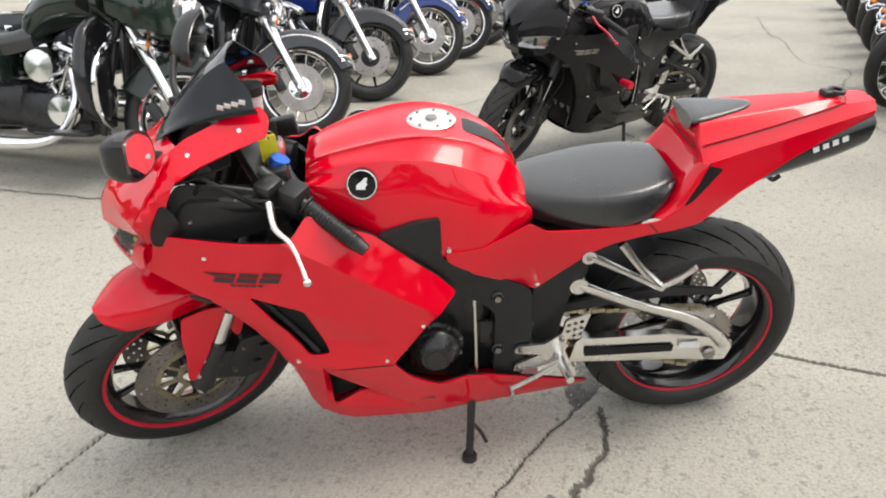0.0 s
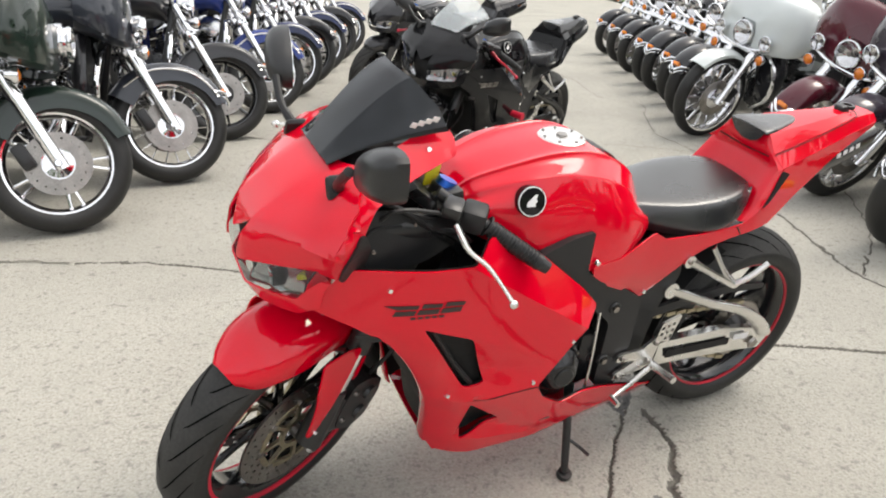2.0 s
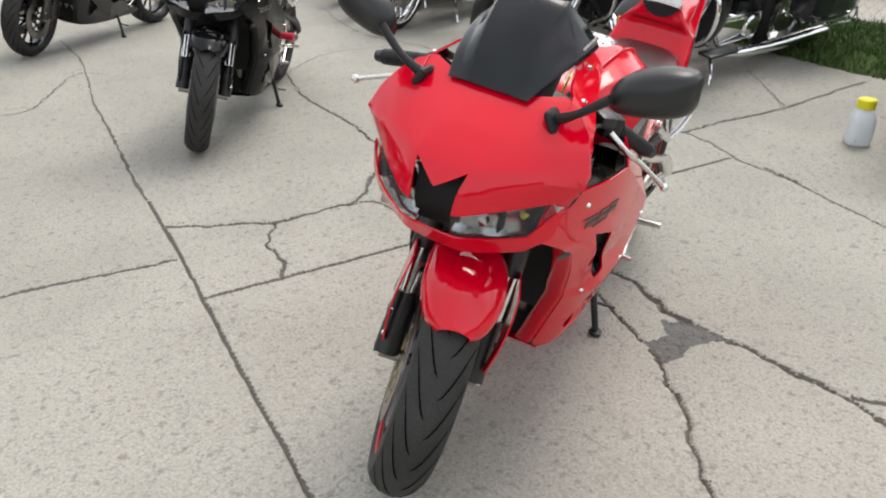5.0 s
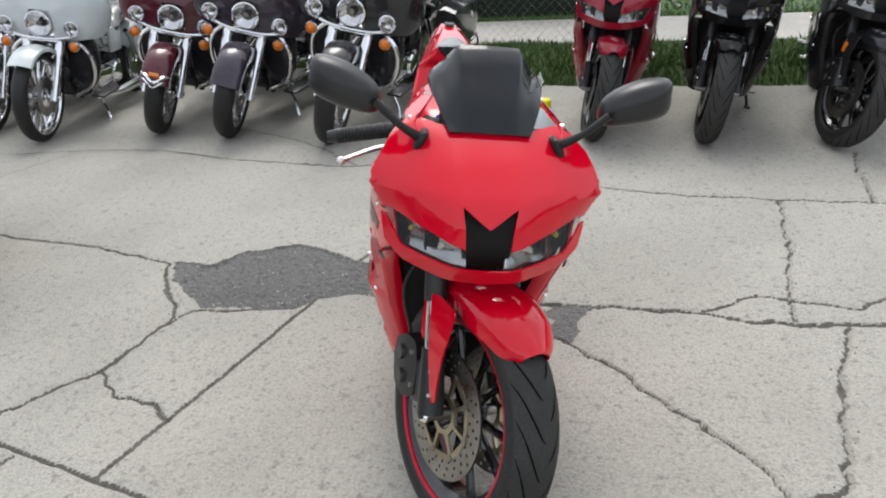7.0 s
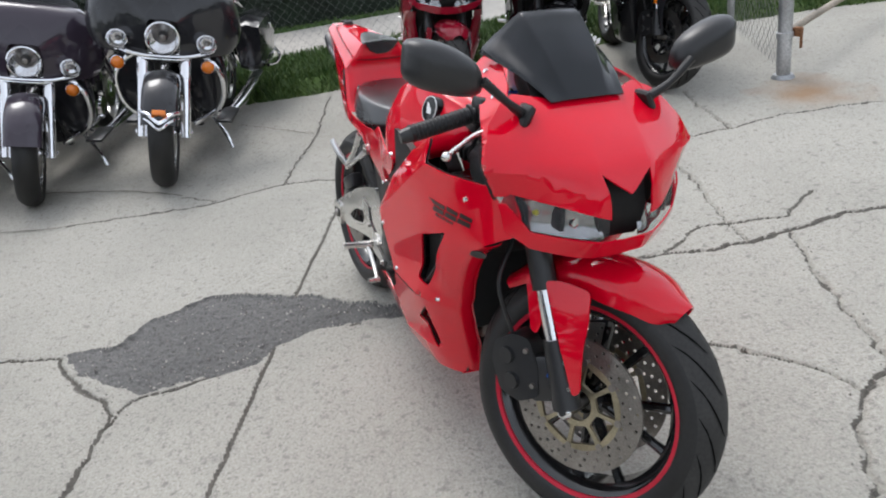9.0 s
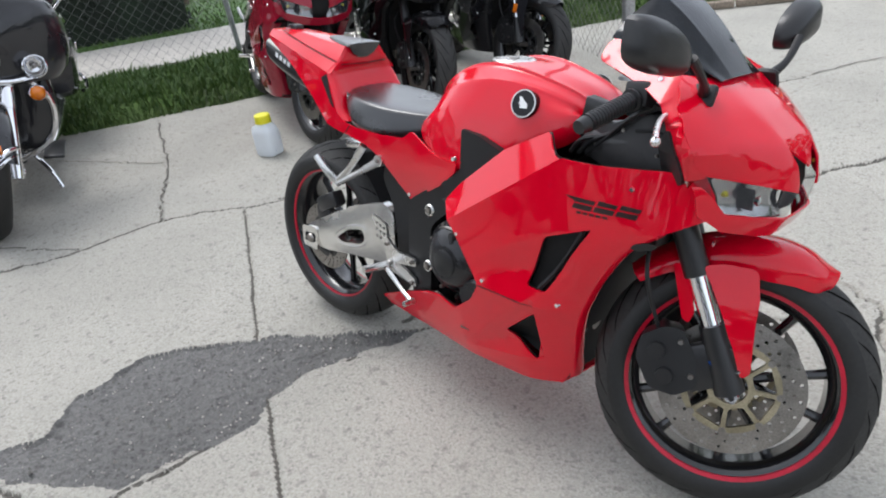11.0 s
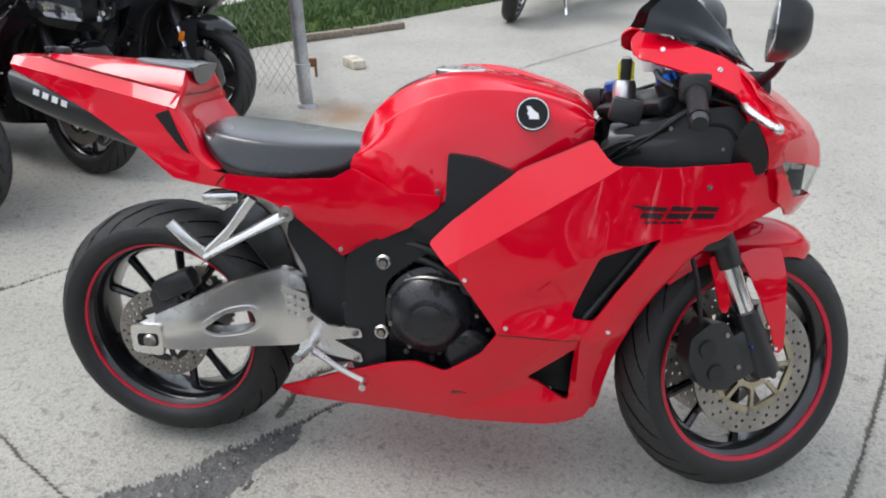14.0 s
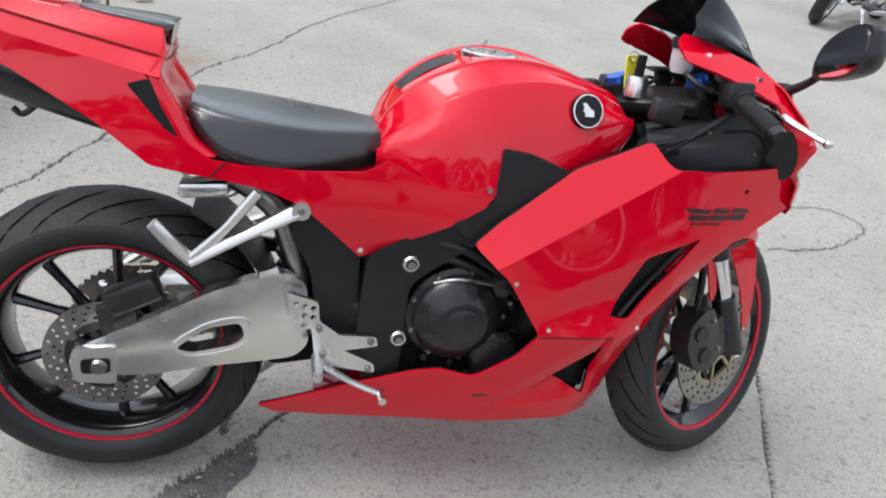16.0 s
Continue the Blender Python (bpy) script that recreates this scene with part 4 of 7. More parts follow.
    part("warning_label", sheet([(0.09, 0.315), (0.32, 0.32), (0.32, 0.345), (0.09, 0.338)], side(1, lambda x, z: 0.152), 0.001, 0.04, r=0.003, out=(0, 1, 0)), DEEP, arm, "dark label plate with worn print")
    part("warning_label", sheet([(0.02, 0.322), (0.075, 0.325), (0.075, 0.345), (0.02, 0.342)], side(1, lambda x, z: 0.1525), 0.001, 0.04, out=(0, 1, 0)), WHITE, arm, "small white caution sticker")
    bolt(arm, (-0.01, 0.158, 0.30), (0, 1, 0), 0.018, STEEL)
    part("pivot_cap", rod(bmesh.new(), (0.353, 0.1, 0.53), (0.353, 0.135, 0.53), 0.022, seg=20), ALU, arm)
    part("hugger", thicken(loft([[(0.33 * math.cos(radians(q)) * 1.0, y, TYRE_R + 0.335 * math.sin(radians(q))) for y in (-0.095, -0.06, 0, 0.06, 0.095)] for q in (8, 25, 45, 62)], 4, 3), 0.003), MATT, arm)

    # chain and sprockets
    bm = bmesh.new()
    teeth = 36
    ring_out = []
    for i in range(teeth * 2):
        q = 2 * math.pi * i / (teeth * 2)
        rr = 0.102 if i % 2 else 0.094
        ring_out.append((rr * math.cos(q), rr * math.sin(q)))
    bm = sheet(ring_out, lambda u, v: (u, 0.085, TYRE_R + v), 0.006, 1.0, [circle(0, 0, 0.055, 20), *[circle(0.074 * math.cos(q), 0.074 * math.sin(q), 0.009, 8) for q in (i * math.pi / 3 for i in range(6))]], out=(0, 1, 0))
    part("sprocket", bm, STEEL, rw)
    bm = bmesh.new()
    n_link = 26
    for upper in (1, -1):
        for i in range(n_link):
            t = (i + 0.5) / n_link
            p = Vector((0.0 + 0.48 * t, 0.085, lin(t, (0, TYRE_R + upper * 0.1), (1, 0.39 + upper * 0.035))))
            slope = math.degrees(math.atan2((0.39 + upper * 0.035) - (TYRE_R + upper * 0.1), 0.48))
            box(bm, (0.0165, 0.016 if i % 2 else 0.011, 0.012), Matrix.Translation(p) @ pose(0, 0, 0, 0, -slope, 0))
    tagged(part("chain", bm, GOLD, bike), "drive chain, golden with grime", kind="stuff")

    part("chain_guard", sheet([(0.42, 0.452), (0.25, 0.476), (0.10, 0.488), (-0.03, 0.470), (-0.03, 0.455), (0.10, 0.462), (0.25, 0.448), (0.42, 0.424)], side(1, lambda x, z: 0.108), 0.012, 0.03, r=0.008, out=(0, 1, 0)), MATT, bike)

    # rear caliper and shock
    bm = box(bmesh.new(), (0.10, 0.045, 0.05), pose(0.055, -0.108, 0.435, 0, -25, 0), 0.01)
    box(bm, (0.07, 0.02, 0.09), pose(0.03, -0.112, 0.375, 0, -10, 0), 0.008)
    part("rear_caliper", bm, SATIN, arm)
    bm = rod(bmesh.new(), (0.36, 0, 0.36), (0.32, 0, 0.62), 0.02)
    for i in range(7):
        lathe(bm, [(0.03 + 0.008 * math.cos(q), 0.008 * math.sin(q)) for q in (2 * math.pi * j / 6 for j in range(6))], 18, closed=True, m=pose(0.355 - 0.004 * i, 0, 0.40 + 0.028 * i, 90, 0, 0))
    part("rear_shock", bm, SATIN, bike)

    # foot pegs, hangers, stand
    for s in (1, -1):
        y = s * 0.142
        bm = tube(bmesh.new(), ((0.345, y, 0.627), (0.25, y * 1.03, 0.575), (0.155, y * 1.08, 0.525)), (0.016, 0.011, 0.013), 10, flat=0.7)
        tube(bm, ((0.27, y, 0.655), (0.215, y * 1.04, 0.585), (0.16, y * 1.08, 0.53)), (0.012, 0.01, 0.012), 10, flat=0.7)
        rod(bm, (0.345, y * 0.93, 0.627), (0.345, y * 1.09, 0.627), 0.017)
        hang = part("passenger_peg_hanger", bm, ALU, bike)
        bolt(hang, (0.345, y * 1.1, 0.627), (0, s, 0), 0.008, STEEL)
        bm = tube(bmesh.new(), ((0.16, y * 1.06, 0.525), (0.13, y * 1.22, 0.565), (0.10, y * 1.30, 0.605)), (0.013, 0.012, 0.011), 8, flat=0.6)
        part("passenger_peg", bm, ALU, hang)
        y = s * 0.17
        out = [(0.325, 0.475), (0.385, 0.455), (0.39, 0.415), (0.43, 0.385), (0.50, 0.382), (0.505, 0.362), (0.44, 0.352), (0.50, 0.322), (0.503, 0.302), (0.41, 0.318), (0.385, 0.335), (0.375, 0.40), (0.345, 0.395)]
        holes = [circle(0.345 + 0.016 * i, 0.45 - 0.019 * j - 0.004 * i, 0.0055, 8) for i in range(3) for j in range(3) if not (i == 2 and j == 2)]
        rear = part("rearset", sheet(out, side(s, lambda x, z: 0.168 + lin(x, (0.33, 0.0), (0.5, 0.0))), 0.008, 0.04, holes, r=0.006, out=(0, s, 0)), ALU, bike, "machined aluminium foot peg plate")
        bm = rod(bmesh.new(), (0.39, s * 0.165, 0.335), (0.385, s * 0.255, 0.345), 0.012, 0.010, 10)
        part("foot_peg", bm, ALU, rear)
        bm = tube(bmesh.new(), ((0.395, y * 1.06, 0.33), (0.46, y * 1.1, 0.292), (0.515, y * 1.16, 0.272)), (0.007, 0.006, 0.006), 8)
        rod(bm, (0.515, y * 1.12, 0.272), (0.515, y * 1.32, 0.272), 0.008, seg=10)
        part("foot_lever", bm, ALU, rear)
        for x, z in ((0.39, 0.40), (0.40, 0.345), (0.49, 0.372), (0.49, 0.312)):
            bolt(rear, (x, s * 0.173, z), (0, s, 0), 0.007, STEEL)
    part("gear_rod", tube(bmesh.new(), ((0.61, 0.175, 0.545), (0.603, 0.18, 0.42), (0.598, 0.18, 0.31)), 0.0036, 8), ALU, bike)
    bm = tube(bmesh.new(), ((0.60, 0.125, 0.285), (0.605, 0.165, 0.17), (0.612, 0.205, 0.052)), (0.013, 0.011, 0.010), 10)
    rod(bm, (0.612, 0.207, 0.038), (0.612, 0.209, 0.050), 0.021, 0.019, 16)
    tube(bm, ((0.605, 0.175, 0.14), (0.585, 0.20, 0.13), (0.575, 0.235, 0.128)), 0.005, 6)
    part("side_stand", bm, SATIN, bike)

    if pal.get("slider"):
        for s in (1, -1):
            part("frame_slider", rod(bmesh.new(), (0.80, s * 0.20, 0.50), (0.80, s * 0.315, 0.50), 0.017, 0.021, 14), pal["slider"], bike, "red crash slider")
    # side fairings, each with its two air vents
    for s in (1, -1):
        out = [(1.006, 0.232), (1.009, 0.26), (1.015, 0.30), (1.032, 0.38), (1.06, 0.455), (1.10, 0.53), (1.155, 0.605), (1.22, 0.652), (1.315, 0.705), (1.312, 0.745), (1.29, 0.785), (1.245, 0.782), (1.09, 0.772), (1.0, 0.774), (0.985, 0.785), (0.96, 0.815),
               (0.90, 0.785), (0.83, 0.752), (0.70, 0.645), (0.655, 0.598), (0.72, 0.545), (0.80, 0.43), (0.765, 0.375), (0.69, 0.318), (0.625, 0.332), (0.57, 0.318), (0.45, 0.268), (0.280, 0.183), (0.315, 0.164), (0.42, 0.167), (0.56, 0.178), (0.80, 0.186), (0.985, 0.196)]
        vent = rounded([(0.985, 0.600), (1.095, 0.642), (1.055, 0.58), (0.985, 0.465), (0.938, 0.472)], 0.01)
        low = rounded([(0.858, 0.318), (0.952, 0.400), (0.947, 0.262)], 0.01)
        fair = part("side_fairing", sheet(out, side(s, fairing_y), 0.004, 0.016, [vent, low], r=0.01, out=(0, s, 0), folds=FAIRING_FOLDS), paint, bike, sharp=17)
        part("panel_gap", tube(bmesh.new(), [(x, s * (fairing_y(x, z) + 0.0002), z) for x, z in ((0.80, 0.428), (0.86, 0.427), (0.92, 0.425), (0.955, 0.424))], 0.0013, 5), DEEP, fair)
        part("scuff", sheet([(0.70, 0.262), (0.735, 0.268), (0.72, 0.272), (0.705, 0.27)], side(s, lambda x, z: fairing_y(x, z) + 0.001), 0.001, 0.02, out=(0, s, 0)), DARKDECAL, fair, "small dark chip in the paint")
        edge = smooth_path([(x, 0, z) for x, z in ((1.002, 0.216), (1.007, 0.236), (1.010, 0.26), (1.016, 0.30), (1.033, 0.38), (1.061, 0.455), (1.101, 0.53), (1.156, 0.605), (1.215, 0.650))], 3)
        lip = [[(p.x + dx, s * (fairing_y(p.x, p.z) - dy), p.z - 0.2 * dx) for p in edge] for dx, dy in ((-0.004, 0.001), (0.003, 0.008), (0.005, 0.022), (0.004, 0.036), (0.0, 0.045))]
        part("fairing_lip", thicken(loft(lip, 3, 1), 0.003), paint, fair, sharp=40)
        part("fairing_lining", sheet(out, side(s, lambda x, z: fairing_y(x, z) - 0.008), 0.002, 0.03, [vent, low], r=0.01, out=(0, s, 0)), DEEP, fair, "black lining inside the fairing")
        inner = [(0.93, 0.45), (0.975, 0.455), (1.10, 0.645), (0.98, 0.615)]
        part("vent_liner", sheet(inner, side(s, lambda x, z: fairing_y(x, z) - 0.022), 0.006, 0.03, r=0.01, out=(0, s, 0)), DEEP, fair, "black air duct behind the vent")
        part("vent_liner", sheet([(0.84, 0.305), (0.96, 0.40), (0.955, 0.265)], side(s, lambda x, z: fairing_y(x, z) - 0.025), 0.006, 0.03, r=0.01, out=(0, s, 0)), DEEP, fair, "black air duct behind the vent")
        part("vent_edge", tube(bmesh.new(), [(x, s * (fairing_y(x, z) - 0.012), z) for x, z in ((1.07, 0.628), (1.01, 0.53), (0.965, 0.468))], 0.006, 6), MATT, fair)
        for x, z in ((0.733, 0.541), (0.815, 0.445), (1.013, 0.441), (1.168, 0.738)):
            bolt(fair, (x, s * (fairing_y(x, z) + 0.001), z), (0, s, 0))
        if pal.get("panel"):
            part("side_panel", sheet([(0.72, 0.60), (0.92, 0.70), (0.90, 0.76), (0.80, 0.72)], side(s, lambda x, z: fairing_y(x, z) + 0.002), 0.003, 0.03, r=0.01, out=(0, s, 0)), pal["panel"], fair, "white side panel")
            part("fork_reflector", box(bmesh.new(), (0.035, 0.012, 0.05), Matrix.Translation(fork(0.17, s * 0.122, 0.03)), 0.005), AMBER, bike, "amber fork reflector", m=st)
        # plain strokes in place of the maker's lettering
        if fine or pal.get("decal"):
            ink = lambda pts, m=DARKDECAL: part("decal_stroke", sheet(pts, side(s, lambda x, z: fairing_y(x, z) + 0.002), 0.001, 0.02, out=(0, s, 0)), m, fair)
            main = pal.get("decal", DARKDECAL)
            back = -1 if s > 0 else 1
            for k in range(3):
                x0 = (1.150 - 0.046 * k) if s > 0 else (1.058 + 0.046 * k)
                px = lambda d: x0 + back * d
                ink([(px(-0.026 if k == 0 else 0.002), 0.704), (px(0.040), 0.701), (px(0.037), 0.693), (px(-0.002), 0.694)], main)
                ink([(px(-0.005), 0.6905), (px(0.035), 0.6895), (px(0.031), 0.679), (px(-0.010), 0.680)], main)
            for k in range(5):
                x0 = 1.125 - 0.014 * k
                ink([(x0, 0.670), (x0 - 0.010, 0.670), (x0 - 0.0095, 0.6745), (x0 + 0.0005, 0.6745)])
            o3 = [(1.17, 0.616), (1.18, 0.628), (1.205, 0.636), (1.225, 0.634), (1.215, 0.622), (1.19, 0.614)]
            part("reflector_scar", sheet(o3, side(s, lambda x, z: fairing_y(x, z) + 0.002), 0.002, 0.02, r=0.006, out=(0, s, 0)), MATT, fair, "dull black plug in the fairing")
    # belly floor
    bm = loft([[(x, -w, z + 0.012), (x, 0, z), (x, w, z + 0.012)] for x, w, z in ((0.40, 0.09, 0.160), (0.56, 0.130, 0.168), (0.80, 0.158, 0.176), (0.985, 0.142, 0.184))], 4, 3)
    part("belly_pan", thicken(bm, 0.004), paint, bike)
    part("inner_fairing", thicken(loft([[(x, -w, z), (x + 0.02, -w * 0.5, z), (x + 0.025, 0, z), (x + 0.02, w * 0.5, z), (x, w, z)] for x, w, z in ((0.955, 0.12, 0.20), (0.985, 0.165, 0.40), (1.04, 0.18, 0.54), (1.17, 0.165, 0.65))], 4, 3), 0.003), DEEP, bike, "black liner behind the front wheel")

    # nose
    half = [(0, 0.934), (0.085, 0.936), (0.14, 0.945), (0.175, 0.932), (0.208, 0.902), (0.230, 0.865), (0.237, 0.832), (0.222, 0.805), (0.202, 0.785), (0.12, 0.764), (0.045, 0.742), (0.047, 0.78), (0.054, 0.822), (0.026, 0.802), (0, 0.784)]
    out = half + [(-y, z) for y, z in reversed(half[1:-1])]
    nose = part("nose_cowl", sheet(out, lambda u, v: (nose_x(u, v), u, v), 0.004, 0.016, out=(1, 0, 0)), paint, bike)
    half = [(0, 0.690), (0.04, 0.692), (0.10, 0.700), (0.17, 0.713), (0.203, 0.765), (0.214, 0.765), (0.205, 0.71), (0.165, 0.677), (0.09, 0.658), (0, 0.650)]
    out = half + [(-y, z) for y, z in reversed(half[1:-1])]
    part("chin_cowl", sheet(out, lambda u, v: (nose_x(u, v) + 0.003, u, v), 0.004, 0.016, out=(1, 0, 0)), paint, nose)
    half = [(0, 0.79), (0.055, 0.825), (0.05, 0.78), (0.05, 0.735), (0.045, 0.688), (0, 0.685)]
    out = half + [(-y, z) for y, z in reversed(half[1:-1])]
    part("ram_air_intake", sheet(out, lambda u, v: (nose_x(u, v) - 0.035 + 0.2 * abs(u), u, v), 0.004, 0.02, out=(1, 0, 0)), DEEP, nose, "black ram air intake between the headlights")
    for s in (1, -1):
        half = [(s * 0.044, 0.743), (s * 0.12, 0.766), (s * 0.202, 0.787), (s * 0.207, 0.770), (s * 0.172, 0.711), (s * 0.10, 0.698), (s * 0.038, 0.690)]
        lamp = part("headlight", sheet(half, lambda u, v: (nose_x(u, v) - 0.004, u, v), 0.002, 0.02, r=0.004, out=(1, 0, 0)), LENS_GLASS, nose, "clear headlight lens")
        part("headlight_bowl", sheet(half, lambda u, v: (nose_x(u, v) - 0.016 - 0.02 * math.cos((v - 0.735) * 40) - 0.003 * math.sin(u * 90), u, v), 0.002, 0.01, out=(1, 0, 0)), BOWL, lamp, "chromed reflector bowl")
        part("marker_bulb", lathe(bmesh.new(), [(0.0001, 0.0), (0.005, 0.003), (0.006, 0.02)], 12, m=pose(nose_x(0.15, 0.745) - 0.025, s * 0.15, 0.745, 0, 0, 90)), YELLOW, lamp, "yellow marker bulb")
        part("headlight_divider", box(bmesh.new(), (0.04, 0.006, 0.04), pose(nose_x(0.12, 0.735) - 0.03, s * 0.12, 0.735, 0, 0, 0), 0.002), DEEP, lamp)
        part("headlight_bulb", lathe(bmesh.new(), [(0.0001, 0.0), (0.011, 0.002), (0.013, 0.012), (0.010, 0.02)], 16, m=pose(nose_x(0.085, 0.725) - 0.03, s * 0.085, 0.725, 0, 0, 90)), CHROME, lamp)
        out = [(1.288, 0.838), (1.262, 0.885), (1.235, 0.925), (1.18, 0.958), (1.10, 0.985), (1.035, 1.001), (1.018, 0.985), (1.024, 0.955), (1.09, 0.940), (1.155, 0.919), (1.198, 0.900), (1.218, 0.86), (1.236, 0.782), (1.262, 0.772), (1.296, 0.778)]
        arm_ = part("cowl_side", sheet(out, side(s, arm_y), 0.005, 0.016, r=0.008, out=(0, s, 0)), paint, nose)
        for x, z in ((1.172, 0.937), (1.075, 0.968)):
            bolt(arm_, (x, s * (arm_y(x, z) + 0.001), z), (0, s, 0.4))
        out = [(1.225, 0.868), (1.258, 0.80), (1.262, 0.76), (1.225, 0.755), (1.205, 0.775), (1.205, 0.83)]
        part("cowl_end", sheet(out, side(s, lambda x, z: arm_y(x, z) + 0.006), 0.03, 0.02, r=0.025, out=(0, s, 0)), MATT, nose)
    # inner panels under the screen and the dash
    bm = loft([[(x, -w, z), (x + 0.01, -w * 0.5, z + 0.012), (x + 0.015, 0, z + 0.015), (x + 0.01, w * 0.5, z + 0.012), (x, w, z)] for x, w, z in ((1.28, 0.15, 0.86), (1.20, 0.17, 0.88), (1.10, 0.15, 0.905))], 4, 3)
    part("cockpit_tray", thicken(bm, 0.004), MATT, nose)
    for s in (1, -1):
        out = [(1.255, 0.77), (1.235, 0.84), (1.205, 0.875), (1.15, 0.868), (1.08, 0.842), (1.01, 0.82), (0.975, 0.79), (0.985, 0.76), (1.10, 0.745), (1.2, 0.745)]
        inner_y = lambda x, z: lin(x, (0.97, 0.115), (1.06, 0.158), (1.16, 0.182), (1.25, 0.196)) - 0.25 * max(0.0, z - 0.79)
        panel = part("inner_panel", sheet(out, side(s, inner_y), 0.004, 0.02, r=0.012, out=(0, s, 0)), MATT, nose, "plain black inner panel below the cowl")
        part("panel_rib", tube(bmesh.new(), [(x, s * (inner_y(x, z) + 0.001), z) for x, z in ((1.225, 0.775), (1.215, 0.81), (1.19, 0.84), (1.13, 0.835))], 0.003, 6), DEEP, panel)
        part("air_duct", tube(bmesh.new(), ((1.235, s * 0.15, 0.80), (1.16, s * 0.135, 0.815), (1.08, s * 0.12, 0.80), (1.0, s * 0.10, 0.79)), (0.036, 0.042, 0.046, 0.04), 14, flat=0.8), SATIN, panel)
        for k in range(3):
            part("hose", tube(bmesh.new(), ((1.19 - 0.03 * k, s * (0.15 - 0.01 * k), 0.90 - 0.02 * k), (1.12, s * (0.165 - 0.012 * k), 0.86 - 0.02 * k), (1.05 - 0.02 * k, s * 0.15, 0.80), (1.0 - 0.02 * k, s * 0.13, 0.76)), 0.0055, 7), MATT, panel)
        part("fuse_box", box(bmesh.new(), (0.06, 0.03, 0.045), pose(1.02, s * 0.125, 0.855, 0, 12, 0), 0.006), SATIN, panel)
        part("relay", box(bmesh.new(), (0.035, 0.025, 0.03), pose(1.15, s * 0.145, 0.885, 0, -20, 10), 0.004), MATT, panel)
        for x, z in ((1.19, 0.80), (1.10, 0.83), (1.03, 0.79)):
            bolt(panel, (x, s * (inner_y(x, z) + 0.001), z), (0, s, 0), 0.0045, STEEL)
    bm = box(bmesh.new(), (0.05, 0.2, 0.09), pose(1.165, 0, 0.945, 0, -38, 0), 0.015)
    dash = part("instrument_panel", bm, MATT, nose)
    part("dial", lathe(bmesh.new(), [(0.04, 0), (0.04, -0.004), (0.036, -0.006), (0.0001, -0.006)], 28, m=pose(1.14, 0.03, 0.955, 0, 0, 90) @ pose(0, 0, 0, -38, 0, 0)), DEEP, dash)
    # screen
    secs = []
    for t, xm, zm, xe, ze, w in ((0, 1.252, 0.934, 1.250, 0.932, 0.084), (0.33, 1.205, 0.992, 1.19, 0.965, 0.105), (0.66, 1.155, 1.043, 1.125, 0.985, 0.12), (0.88, 1.118, 1.072, 1.075, 0.995, 0.126), (1, 1.10, 1.082, 1.035, 0.998, 0.124)):
        k = 0.5
        mixp = lambda f, g, y, xe=xe, ze=ze, xm=xm, zm=zm: (xe + (xm - xe) * f, y, ze + (zm - ze) * g)
        one = [mixp(0, 0, w), mixp(0.12, 0.16, w * 0.97), mixp(0.22, 0.42, w * 0.80), mixp(0.46, 0.62, w * 0.70), mixp(0.86, 0.95, w * 0.54), mixp(0.93, 0.985, w * 0.44)]
        secs.append([(x, -y, z) for x, y, z in one] + [(xm, 0, zm)] + one[::-1])
    screen = part("windscreen", thicken(loft(secs, 6, 5), 0.003), pal["screen"], nose, "dark smoked double-bubble windscreen")
    if fine:
        for k in range(4):
            part("decal_stroke", box(bmesh.new(), (0.012, 0.001, 0.012), pose(1.105 - 0.014 * k, 0.1215, 1.012 + 0.003 * k, 0, -15, 0) @ pose(0, 0, 0, -25, 0, 0), 0.0), WHITE, screen)
    # mirrors
    for s in (1, -1):
        bm = tube(bmesh.new(), ((1.246, s * 0.142, 0.915), (1.262, s * 0.185, 0.945), (1.262, s * 0.235, 0.988)), (0.011, 0.0075, 0.009), 10)
        box(bm, (0.045, 0.018, 0.045), pose(1.246, s * 0.14, 0.913, s * 30, 0, 0), 0.009)
        stem = part("mirror_stem", bm, MATT, nose)
        prof = []
        for dx, k in ((0.0, 1.0), (0.018, 0.99), (0.036, 0.86), (0.048, 0.60), (0.053, 0.25)):
            ring = []
            for y, z in MIRROR_RING:
                ring.append((dx, y * k, z * k))
            prof.append(ring)
        mm = pose(1.215, s * 0.302, 1.010, 0, 0, 0) @ pose(0, 0, 0, s * 12, 0, -2 if s > 0 else -10)
        if s < 0:
            mm = mm @ Matrix.Diagonal((1, -1, 1, 1))
        head = part("mirror_housing", loft(prof, 3, 3, closed=True, cap=True), SATIN, stem, m=mm)
        part("mirror_glass", sheet([(y * 0.93, z * 0.9) for y, z in MIRROR_RING], lambda u, v: (-0.002, u, v), 0.002, 1.0, r=0.02, out=(-1, 0, 0)), MIRROR, head, m=mm)

    # handlebars, turned with the steering
    bm = box(bmesh.new(), (0.10, 0.25, 0.028), Matrix.Translation(fork(0.585, 0, 0.012)) @ pose(0, 0, 0, 0, -RAKE, 0), 0.01)
    yoke = part("top_yoke", bm, SATIN, bike, m=st)
    for s in (1, -1):
        bm = rod(bmesh.new(), fork(0.585, s * 0.1), fork(0.622, s * 0.1), 0.026, seg=18)
        part("fork_cap", bm, SATIN, yoke, m=st)
        part("fork_adjuster", rod(bmesh.new(), fork(0.620, s * 0.1), fork(0.636, s * 0.1), 0.0225, 0.02, 18), BLUE, yoke, "blue anodised fork adjuster", m=st)
        p = Vector((1.101, s * 0.117, 0.903))
        d = Vector((-0.488, s * 0.79, -0.372)).normalized()
        bar = part("clip_on_bar", rod(bmesh.new(), p, p + d * 0.12, 0.012), SATIN, yoke, m=st)
        grip0, grip1 = p + d * 0.115, p + d * 0.245
